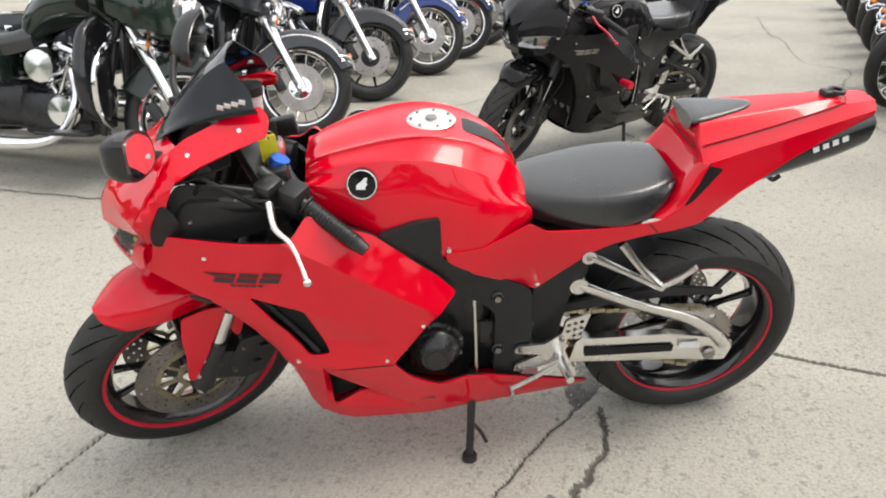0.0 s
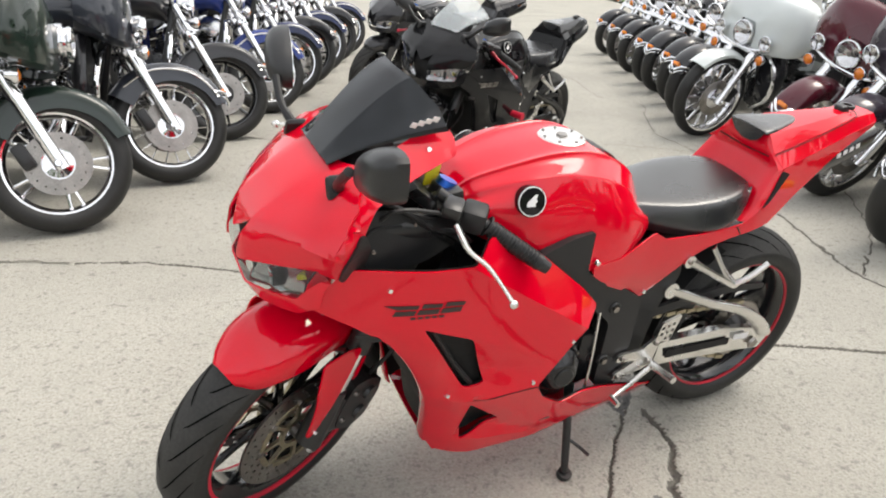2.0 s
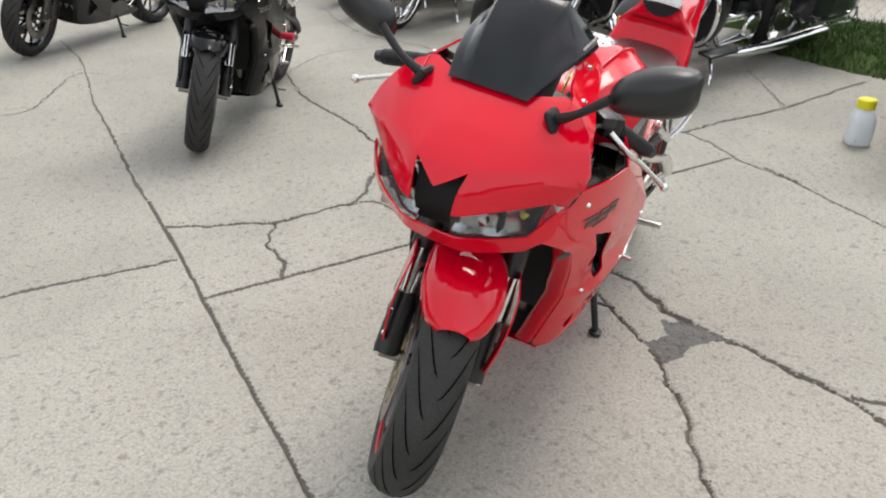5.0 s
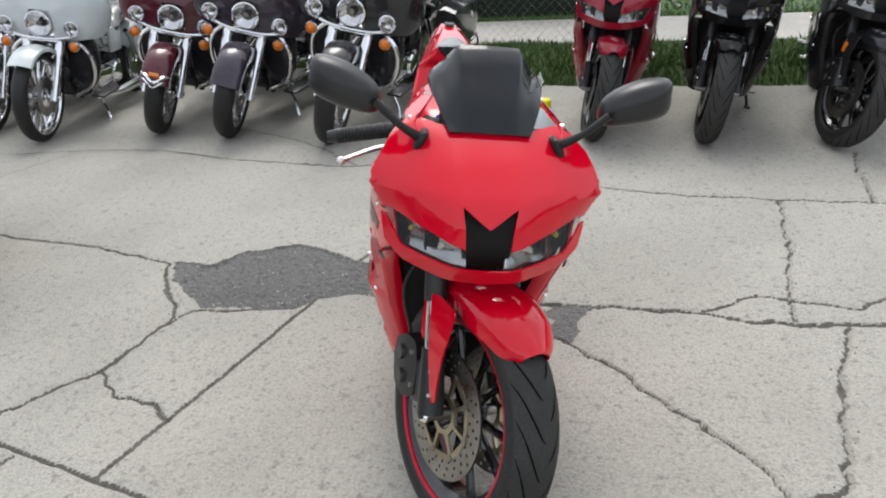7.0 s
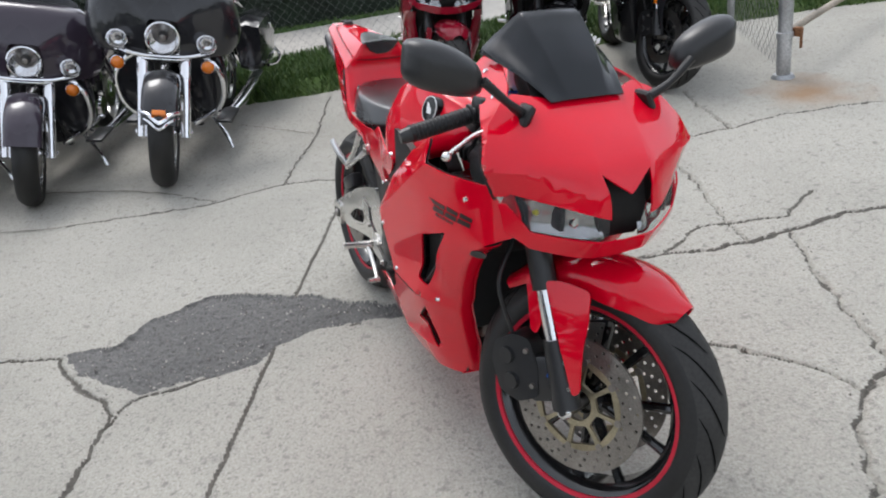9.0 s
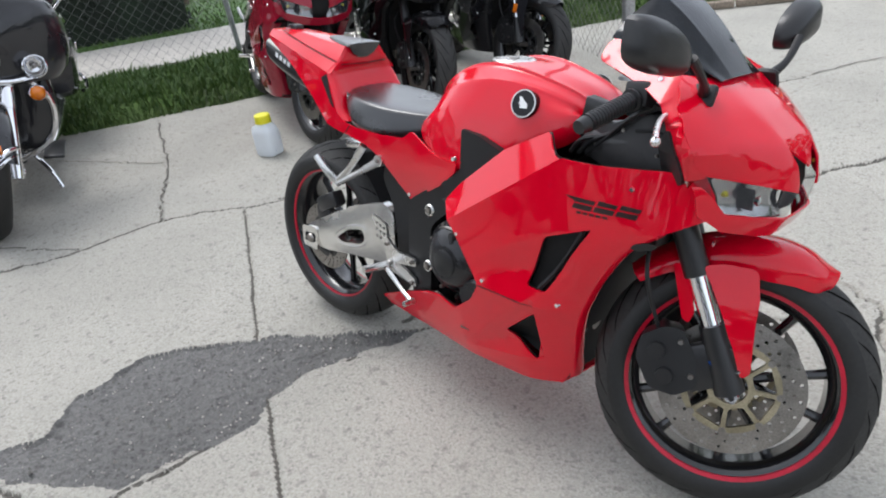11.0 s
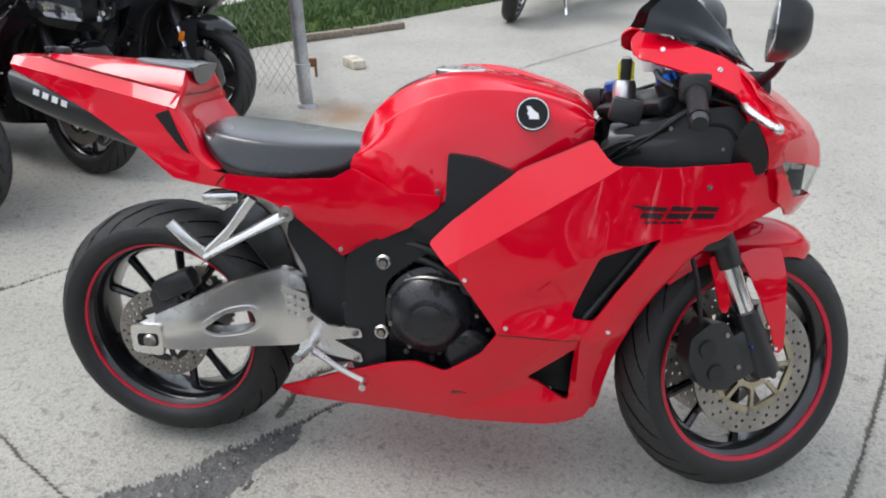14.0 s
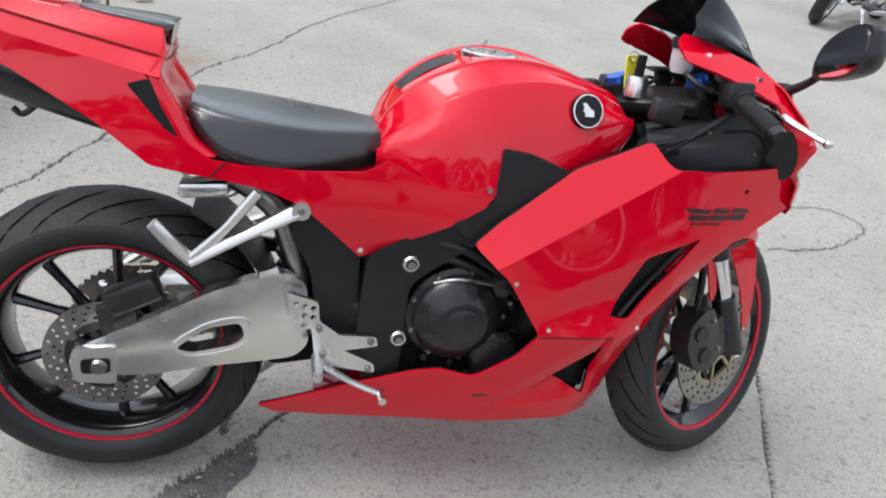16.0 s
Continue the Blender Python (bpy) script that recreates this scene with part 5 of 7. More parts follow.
        way, rads = [grip0, grip0 + d * 0.004, grip0 + d * 0.006], [0.022, 0.022, 0.0162]
        for i in range(14):
            q = 0.012 + i * 0.008
            way += [grip0 + d * q, grip0 + d * (q + 0.001), grip0 + d * (q + 0.004), grip0 + d * (q + 0.005)]
            rads += [0.0162, 0.0176, 0.0176, 0.0162]
        bm = tube(bmesh.new(), way + [grip1], rads + [0.0178], 16, 1)
        part("grip", bm, MATT, bar, "ribbed black rubber grip", m=st)
        part("bar_end", rod(bmesh.new(), grip1, grip1 + d * 0.022, 0.016, 0.013), SATIN, bar, m=st)
        bm = box(bmesh.new(), (0.055, 0.05, 0.05), Matrix.Translation(p + d * 0.085) @ pose(0, 0, 0, 0, 0, s * 30), 0.01)
        part("switch_gear", bm, MATT, bar, m=st)
        bm = box(bmesh.new(), (0.05, 0.04, 0.028), Matrix.Translation(p + d * 0.055 + Vector((0.028, 0, 0.012))) @ pose(0, 0, 0, 0, 0, s * 30), 0.008)
        part("lever_clamp", bm, SATIN, bar, m=st)
        f = Vector((1, 0, 0)) - d * d.x
        f.normalize()
        l0 = p + d * 0.06 + f * 0.045
        bm = tube(bmesh.new(), (l0, l0 + d * 0.04 + f * 0.034, l0 + d * 0.085 + f * 0.040, l0 + d * 0.125 + f * 0.060, l0 + d * 0.158 + f * 0.081), (0.011, 0.0085, 0.007, 0.006, 0.007), 10, flat=0.75)
        bmesh.ops.create_icosphere(bm, subdivisions=2, radius=0.0095, matrix=Matrix.Translation(l0 + d * 0.159 + f * 0.082))
        part("hand_lever", bm, pal.get("lever", ALU), bar, "polished clutch lever" if s > 0 else "polished brake lever", m=st)
        if s < 0:
            q = Vector((1.072, -0.05, 0.922))
            bm = lathe(bmesh.new(), [(0.0001, 0), (0.019, 0), (0.023, 0.012), (0.024, 0.046), (0.0001, 0.046)], 20, m=Matrix.Translation(q) @ pose(0, 0, 0, 90, 0, 0))
            pot = part("fluid_reservoir", bm, FROST, bar, "cloudy plastic brake fluid pot")
            part("reservoir_cap", lathe(bmesh.new(), [(0.0001, 0.046), (0.027, 0.046), (0.028, 0.056), (0.027, 0.066), (0.0001, 0.069)], 20, m=Matrix.Translation(q) @ pose(0, 0, 0, 90, 0, 0)), MATT, pot)
            part("pot_bracket", tube(bmesh.new(), (q + Vector((0, 0, 0.01)), q + Vector((0.01, -0.05, -0.01)), q + Vector((0.03, -0.09, -0.02))), 0.006, 6), SATIN, pot)
        bm = tube(bmesh.new(), (p + d * 0.06 + Vector((0.03, 0, 0)), p + Vector((0.12, 0, 0.0)), p + Vector((0.12, -s * 0.05, -0.12)), p + Vector((0.04, -s * 0.05, -0.25))), 0.0045, 6)
        part("control_cable", bm, MATT, bar, m=st)
    if fine:
        k = Vector((1.028, 0.03, 0.905))
        part("key", box(bmesh.new(), (0.022, 0.006, 0.05), Matrix.Translation(k + Vector((0, 0, 0.01))), 0.003), MATT, yoke)
        part("ignition_lock", lathe(bmesh.new(), [(0.0001, 0.012), (0.02, 0.012), (0.024, 0.0), (0.024, -0.03)], 20, m=Matrix.Translation(k + Vector((0, 0, -0.02))) @ pose(0, 0, 0, 90, 0, 0)), ALU, yoke)
        part("key_tag", sheet(rounded([(-0.017, 0), (0.017, 0), (0.017, 0.068), (-0.017, 0.068)], 0.005), lambda u, v: (k.x + 0.004 + u, k.y + 0.035 + 0.25 * v + 0.3 * u, k.z - 0.042 + v), 0.003, 0.1, [circle(0, 0.061, 0.004, 8)], out=(0, 1, 0)), YELLOW, yoke, "yellow plastic key tag")
        part("key_ring", tube(bmesh.new(), [(k.x + 0.004 + 0.012 * math.cos(q), k.y + 0.045 + 0.004 * math.sin(q), k.z + 0.024 + 0.012 * math.sin(q)) for q in (2 * math.pi * i / 8 for i in range(8))], 0.0012, 5, 2, closed=True), STEEL, yoke)

    # tank
    secs = []
    for x, zt, w, sh, zl, wl in ((0.965, 0.845, 0.085, 0.835, 0.80, 0.115), (0.93, 0.872, 0.105, 0.860, 0.775, 0.138), (0.85, 0.898, 0.128, 0.886, 0.745, 0.165), (0.76, 0.916, 0.142, 0.896, 0.70, 0.182), (0.67, 0.915, 0.146, 0.884, 0.68, 0.186), (0.59, 0.888, 0.136, 0.85, 0.68, 0.175), (0.525, 0.842, 0.110, 0.80, 0.70, 0.148), (0.488, 0.785, 0.085, 0.758, 0.715, 0.125), (0.475, 0.735, 0.075, 0.73, 0.71, 0.11)):
        k = max(0.0, 1 - abs(x - 0.76) / 0.22)
        half = [(x, 0, zt - 0.003 * k), (x, w * 0.5, zt - 0.004), (x, w * 0.61, zt - 0.003 + 0.004 * k), (x, w * 0.66, zt - 0.010), (x, w * 0.93, sh - 0.004), (x, w * 0.97 + 0.004, sh - 0.014), (x, (w * 0.5 + wl * 0.58) - 0.012 * k, sh * 0.5 + zl * 0.5 + 0.015), (x, wl, zl + 0.01), (x, wl - 0.012, zl - 0.015)]
        secs.append(mirrored(half))
    tank = part("fuel_tank", loft(secs, 5, 4), paint, bike, sharp=24)
    bm = lathe(bmesh.new(), [(0.0001, 0.004), (0.05, 0.004), (0.054, 0.001), (0.054, -0.01)], 36, m=pose(0.69, 0.0, 0.9135, 90, 0, 0))
    cap = part("filler_cap", bm, ALU, tank, "brushed round filler cap ring")
    for i in range(7):
        q = 2 * math.pi * i / 7
        bolt(cap, (0.69 + 0.044 * math.cos(q), 0.044 * math.sin(q), 0.917), (0, 0, 1), 0.004, STEEL)
    part("cap_lock", lathe(bmesh.new(), [(0.0001, 0.006), (0.012, 0.006), (0.014, 0.0)], 16, m=pose(0.69, 0, 0.915, 90, 0, 0)), STEEL, cap)
    part("tank_pad", sheet(rounded([(0.50, -0.03), (0.62, -0.038), (0.625, 0.038), (0.50, 0.03)], 0.012), lambda u, v: (u, v, lin(u, (0.488, 0.787), (0.525, 0.844), (0.56, 0.873), (0.59, 0.890), (0.67, 0.917)) + 0.001 - abs(v) * 0.06), 0.003, 0.02, out=(0, 0, 1)), MATT, tank, "worn black tank pad")
    for s in (1, -1):
        n = Vector((0.1, s * 0.93, 0.3)).normalized()
        mm = Matrix.Translation((0.846, s * 0.1515, 0.848)) @ n.to_track_quat("Y", "Z").to_matrix().to_4x4()
        badge = part("tank_badge", lathe(bmesh.new(), [(0.0001, 0.006), (0.029, 0.0055), (0.032, 0.003), (0.032, -0.02)], 32, m=mm), BLACKPAINT, tank, "round black badge with a plain white shape")
        part("badge_ring", lathe(bmesh.new(), [(0.0285, 0.0062), (0.0305, 0.006), (0.0305, 0.004), (0.0285, 0.004)], 32, closed=True, m=mm), WHITE, badge)
        part("badge_shape", sheet([(0.015, -0.013), (0.013, 0.0), (0.004, 0.006), (-0.008, 0.018), (-0.015, 0.017), (-0.011, 0.006), (-0.014, 0.0), (-0.008, -0.006), (-0.009, -0.013)], lambda u, v: (0.8 * s * u, 0.0068, 0.8 * v), 0.001, 1.0, out=(0, 1, 0)), WHITE, badge, m=mm)

    # seat, seat unit and tail
    secs = []
    for x, zt, w, zb in ((0.492, 0.762, 0.082, 0.715), (0.44, 0.766, 0.108, 0.706), (0.36, 0.771, 0.136, 0.699), (0.28, 0.779, 0.146, 0.702), (0.215, 0.786, 0.136, 0.714), (0.175, 0.791, 0.118, 0.740), (0.152, 0.794, 0.100, 0.764)):
        secs.append(mirrored([(x, 0, zt + 0.002), (x, w * 0.45, zt + 0.001), (x, w * 0.80, zt - 0.004), (x, w * 0.90, zt - 0.014), (x, w * 0.985, zb + 0.022), (x, w, zb + 0.006), (x, w * 0.96, zb - 0.008)]))
    part("seat", loft(secs, 4, 3, cap=True), VINYL, bike, "black vinyl rider's seat", sharp=60)
    for s in (1, -1):
        out = [(0.672, 0.665), (0.61, 0.618), (0.458, 0.535), (0.40, 0.588), (0.345, 0.635), (0.29, 0.658), (0.22, 0.672), (0.09, 0.688), (0.0, 0.755), (-0.12, 0.82), (-0.31, 0.900), (-0.315, 0.912), (-0.16, 0.884), (0.0, 0.853), (0.085, 0.838), (0.112, 0.80), (0.150, 0.735), (0.19, 0.708), (0.24, 0.702), (0.34, 0.70), (0.45, 0.708), (0.49, 0.732), (0.59, 0.690), (0.68, 0.690)]
        unit = part("seat_cowl_side", sheet(out, side(s, seat_unit_y), 0.004, 0.018, r=0.008, out=(0, s, 0)), paint, bike)
        part("tail_vent", sheet([(0.056, 0.820), (0.092, 0.832), (0.110, 0.790), (0.138, 0.742), (0.118, 0.752)], side(s, lambda x, z: seat_unit_y(x, z) + 0.002), 0.006, 0.03, r=0.005, out=(0, s, 0)), DEEP, unit, "black tail vent insert")
        for x, z in ((0.457, 0.553), (0.672, 0.70)):
            bolt(unit, (x, s * (seat_unit_y(x, z) + 0.002), z), (0, s, 0), 0.007)
    # upper tail: shoulders outside the panel gap, the raised cover between them, and its hollow front behind the seat
    crest = lambda x: lin(x, (-0.315, 0.912), (-0.16, 0.884), (0.0, 0.853), (0.085, 0.838), (0.12, 0.832))
    gap_z = lambda x: lin(x, (-0.315, 0.932), (-0.23, 0.927), (-0.1, 0.902), (0.105, 0.865))
    gap_y = lambda x: lin(x, (-0.315, 0.028), (-0.25, 0.036), (-0.1, 0.066), (0.105, 0.094))
    secs = []
    for x in (0.108, 0.05, -0.05, -0.15, -0.23, -0.29, -0.315):
        secs.append(mirrored([(x, 0, gap_z(x) - 0.002), (x, gap_y(x), gap_z(x) - 0.003), (x, seat_unit_y(x, crest(x)) - 0.001, crest(x))]))
    hump = part("seat_hump", thicken(loft(secs, 4, 1), 0.003), paint, bike, sharp=14)
    secs = []
    for x, zt, yt in ((0.108, 0.908, 0.060), (0.05, 0.914, 0.055), (-0.05, 0.922, 0.044), (-0.15, 0.930, 0.030), (-0.22, 0.934, 0.018), (-0.242, 0.933, 0.008)):
        secs.append(mirrored([(x, 0, zt), (x, yt, zt - 0.002), (x, yt + 0.006, zt - 0.006), (x, max(yt + 0.008, gap_y(x) - 0.002), gap_z(x) + 0.001), (x, max(yt + 0.006, gap_y(x) - 0.004), gap_z(x) - 0.006)]))
    part("seat_cover", loft(secs, 4, 1, cap=True), paint, hump, sharp=22)
    secs = []
    for z in (0.712, 0.735, 0.768, 0.80, 0.836, 0.866, 0.890, 0.906):
        x = lin(z, (0.708, 0.186), (0.735, 0.149), (0.80, 0.111), (0.838, 0.090), (0.866, 0.103), (0.906, 0.108))
        w = seat_unit_y(x, z) - 0.001 if z < 0.84 else lin(z, (0.838, 0.118), (0.866, 0.094), (0.89, 0.073), (0.906, 0.060))
        k = lin(z, (0.72, 1.0), (0.84, 0.9), (0.906, 0.0))
        c = x + 0.014 * k
        secs.append(mirrored([(c - 0.004 * k, 0, z), (c - 0.003 * k, w * 0.42, z), (c, w * 0.62, z), (c + 0.006 * k, w * 0.82, z), (c + 0.002 * k, w * 0.95, z), (x, w, z)]))
    front = part("hump_front", thicken(loft(secs, 4, 2), 0.003), paint, hump, sharp=25)
    part("panel_gap", tube(bmesh.new(), [(0.1145, y, 0.858 - 0.004 * (1 - abs(y) / 0.09)) for y in (-0.084, -0.05, 0, 0.05, 0.084)], 0.0014, 5), DEEP, front)
    for s in (1, -1):
        part("panel_gap", tube(bmesh.new(), [(x, s * (gap_y(x) + 0.0015), gap_z(x) - 0.001) for x in (0.107, 0.05, -0.05, -0.15, -0.22)] + [(-0.248, s * 0.022, 0.9305), (-0.252, 0.0, 0.9315)], 0.0011, 5), DEEP, hump)
        part("panel_gap", tube(bmesh.new(), [(x, s * (seat_unit_y(x, z) + 0.0005), z) for x, z in ((0.215, 0.705), (0.20, 0.69), (0.19, 0.678))], 0.0014, 5), DEEP, hump)
    bm = box(bmesh.new(), (0.085, 0.05, 0.028), pose(0.175, -0.075, 0.637, 0, -4, 0), 0.006)
    part("seat_lock_box", bm, ALU, bike)
    secs = [mirrored([(x, 0, z), (x, w * 0.7, z - 0.001), (x, w * 0.95, z - 0.004), (x, w, z - 0.010)]) for x, z, w in ((0.122, 0.914, 0.060), (0.10, 0.918, 0.060), (0.06, 0.921, 0.050), (0.01, 0.924, 0.034), (-0.02, 0.926, 0.020), (-0.032, 0.925, 0.008))]
    pad = part("back_pad", loft(secs, 4, 3), VINYL, hump, "black back pad on the seat cover")
    part("pad_front", sheet(rounded([(-0.060, 0.912), (0.060, 0.912), (0.040, 0.884), (0.016, 0.872), (-0.016, 0.872), (-0.040, 0.884)], 0.006), lambda u, v: (0.114 + 0.25 * (v - 0.872) * (v > 0.88), u, v), 0.006, 0.02, out=(1, 0, 0)), VINYL, pad)
    bm = box(bmesh.new(), (0.03, 0.03, 0.02), pose(-0.215, 0, 0.936), 0.006)
    lathe(bm, [(0.012, 0.004), (0.02, 0.004), (0.02, -0.004), (0.012, -0.004)], 14, closed=True, m=pose(-0.235, 0, 0.942, 90, 0, 0))
    part("tail_latch", bm, SATIN, hump)
    bm = loft([[(x, -w, z), (x, -w * 0.8, z - h), (x, 0, z - h * 1.2), (x, w * 0.8, z - h), (x, w, z), (x, w * 0.8, z + 0.02), (x, 0, z + 0.03), (x, -w * 0.8, z + 0.02)] for x, w, z, h in ((0.16, 0.05, 0.70, 0.02), (0.05, 0.06, 0.745, 0.035), (-0.1, 0.065, 0.80, 0.045), (-0.24, 0.066, 0.852, 0.05), (-0.312, 0.064, 0.878, 0.045))], 3, 3, closed=True, cap=True)
    muff = part("muffler", bm, CARBON, bike, "black underseat muffler")
    part("muffler_tip", lathe(bmesh.new(), [(0.026, 0), (0.03, 0), (0.03, 0.03), (0.026, 0.03)], 24, closed=True, m=pose(-0.303, 0, 0.863, 0, 0, 90) @ pose(0, 0, 0, 20, 0, 0)), STEEL, muff)
    if fine:
        for s in (1, -1):
            for k in range(4):
                part("decal_stroke", box(bmesh.new(), (0.014, 0.0015, 0.014), pose(-0.185 - 0.021 * k, s * 0.0655, 0.829 + 0.0078 * k, 0, 20, 0)), WHITE, muff)
    bm = tube(bmesh.new(), ((-0.1, 0.03, 0.755), (-0.125, 0.03, 0.735), (-0.14, 0.03, 0.745)), 0.006, 6)
    tube(bm, ((-0.1, -0.03, 0.755), (-0.125, -0.03, 0.735), (-0.14, -0.03, 0.745)), 0.006, 6)
    part("tail_bracket", bm, SATIN, muff)
    part("under_tail", loft([mirrored([(x, 0, z), (x, w, z + 0.01), (x, w, z + 0.06)]) for x, z, w in ((0.45, 0.60, 0.08), (0.3, 0.655, 0.09), (0.1, 0.69, 0.09), (-0.05, 0.76, 0.07))], 3, 2), DEEP, bike)
    return bike


SPORT = {"paint": RED, "frame": MATT, "swingarm": ARM, "trim": MATT, "rim": RIM, "stripe": True, "screen": SMOKE}
red_bike = sport_bike("sport_motorcycle", pose(0.762, 1.927, 0.0, -9.39, 0, -169.83), "glossy red fully faired sport motorcycle leaning on its side stand", SPORT)


# ---- touring cruisers ----
def spoked(parent, name, at, R, half, m, kind):
    """A cruiser's wheel: kind is 'cast', 'white', 'wire' or 'mag'."""
    rim = R - 0.085 if kind != "tall" else R - 0.06
    here = m @ Matrix.Translation(at)
    w = part(name, lathe(bmesh.new(), tyre_profile(R, rim - 0.004, half), 48, m=here), RUBBER, parent, sharp=60)
    h = half * 0.7
    metal = {"cast": ALU, "white": CHROME, "mag": CHROME, "wire": CHROME, "tall": CHROME, "black": RIM}[kind]
    prof = [(rim + 0.006, h + 0.008), (rim - 0.008, h + 0.004), (rim - 0.022, h * 0.5), (rim - 0.022, -h * 0.5), (rim - 0.008, -h - 0.004), (rim + 0.006, -h - 0.008)]
    part("rim", lathe(bmesh.new(), prof, 44, m=here), metal, w)
    part("hub", lathe(bmesh.new(), [(0.0001, h), (0.045, h), (0.05, 0.0), (0.045, -h), (0.0001, -h)], 20, m=here), metal, w)
    count = {"cast": 9, "white": 18, "mag": 5, "wire": 22, "tall": 14, "black": 9}[kind]
    for i in range(count):
        q0 = 2 * math.pi * i / count
        bm = bmesh.new()
        if kind in ("wire", "white"):
            q1 = q0 + (0.35 if i % 2 else -0.35)
            rod(bm, (0.045 * math.cos(q0), 0.02 * (1 if i % 4 < 2 else -1), 0.045 * math.sin(q0)), ((rim - 0.015) * math.cos(q1), 0, (rim - 0.015) * math.sin(q1)), 0.003, seg=6)
        else:
            for tw in ((-0.13, 0.13) if kind == "mag" else (0.0,)):
                rod(bm, (0.04 * math.cos(q0), 0, 0.04 * math.sin(q0)), ((rim - 0.015) * math.cos(q0 + tw), 0, (rim - 0.015) * math.sin(q0 + tw)), 0.014, 0.009, 8)
        bmesh.ops.transform(bm, matrix=here, verts=bm.verts)
        part("spoke", bm, metal, w)
    for s in (1, -1):
        holes = [circle(0, 0, 0.07, 16)]
        dm = here @ Matrix.Translation((0, s * 0.055, 0))
        d = part("brake_disc", sheet(circle(0, 0, 0.142, 32), lambda u, v: (u, 0, v), 0.004, 1.0, holes + [circle(0.115 * math.cos(q), 0.115 * math.sin(q), 0.005, 6) for q in (k * math.pi / 9 for k in range(18))], out=(0, 1, 0)), STEEL, w, m=dm)
        part("disc_carrier", lathe(bmesh.new(), [(0.03, s * 0.006), (0.078, 0.002), (0.078, -0.002), (0.03, -s * 0.004)], 20, closed=True, m=dm), CHROME if kind != "black" else SATIN, d)
    return w


def lamp(parent, at, ahead, r, m=Matrix(), shell=None, glass=None, name="headlamp"):
    """A round lamp with its rim, bowl and lens."""
    t = m @ Matrix.Translation(at) @ Vector(ahead).to_track_quat("Y", "Z").to_matrix().to_4x4()
    lp = part(name, lathe(bmesh.new(), [(0.0001, -r * 1.1), (r * 0.55, -r * 0.95), (r * 0.95, -r * 0.3), (r * 1.06, 0), (r * 1.06, 0.012), (r * 0.98, 0.016), (r * 0.95, 0.004)], 28, m=t), shell or CHROME, parent)
    part("lens", lathe(bmesh.new(), [(r * 0.97, 0.004), (r * 0.7, 0.018), (r * 0.35, 0.025), (0.0001, 0.027)], 28, m=t), glass or LENS_GLASS, lp)
    if glass is None:
        bm = lathe(bmesh.new(), [(r * 0.95, 0.003), (r * 0.6, -r * 0.35), (0.0001, -r * 0.5)], 28, m=t)
        bowl = part("reflector", bm, CHROME, lp)
        part("bulb_cap", lathe(bmesh.new(), [(0.0001, 0.0), (r * 0.2, -0.004), (r * 0.2, -r * 0.3)], 14, m=t), STEEL, bowl)
    return lp


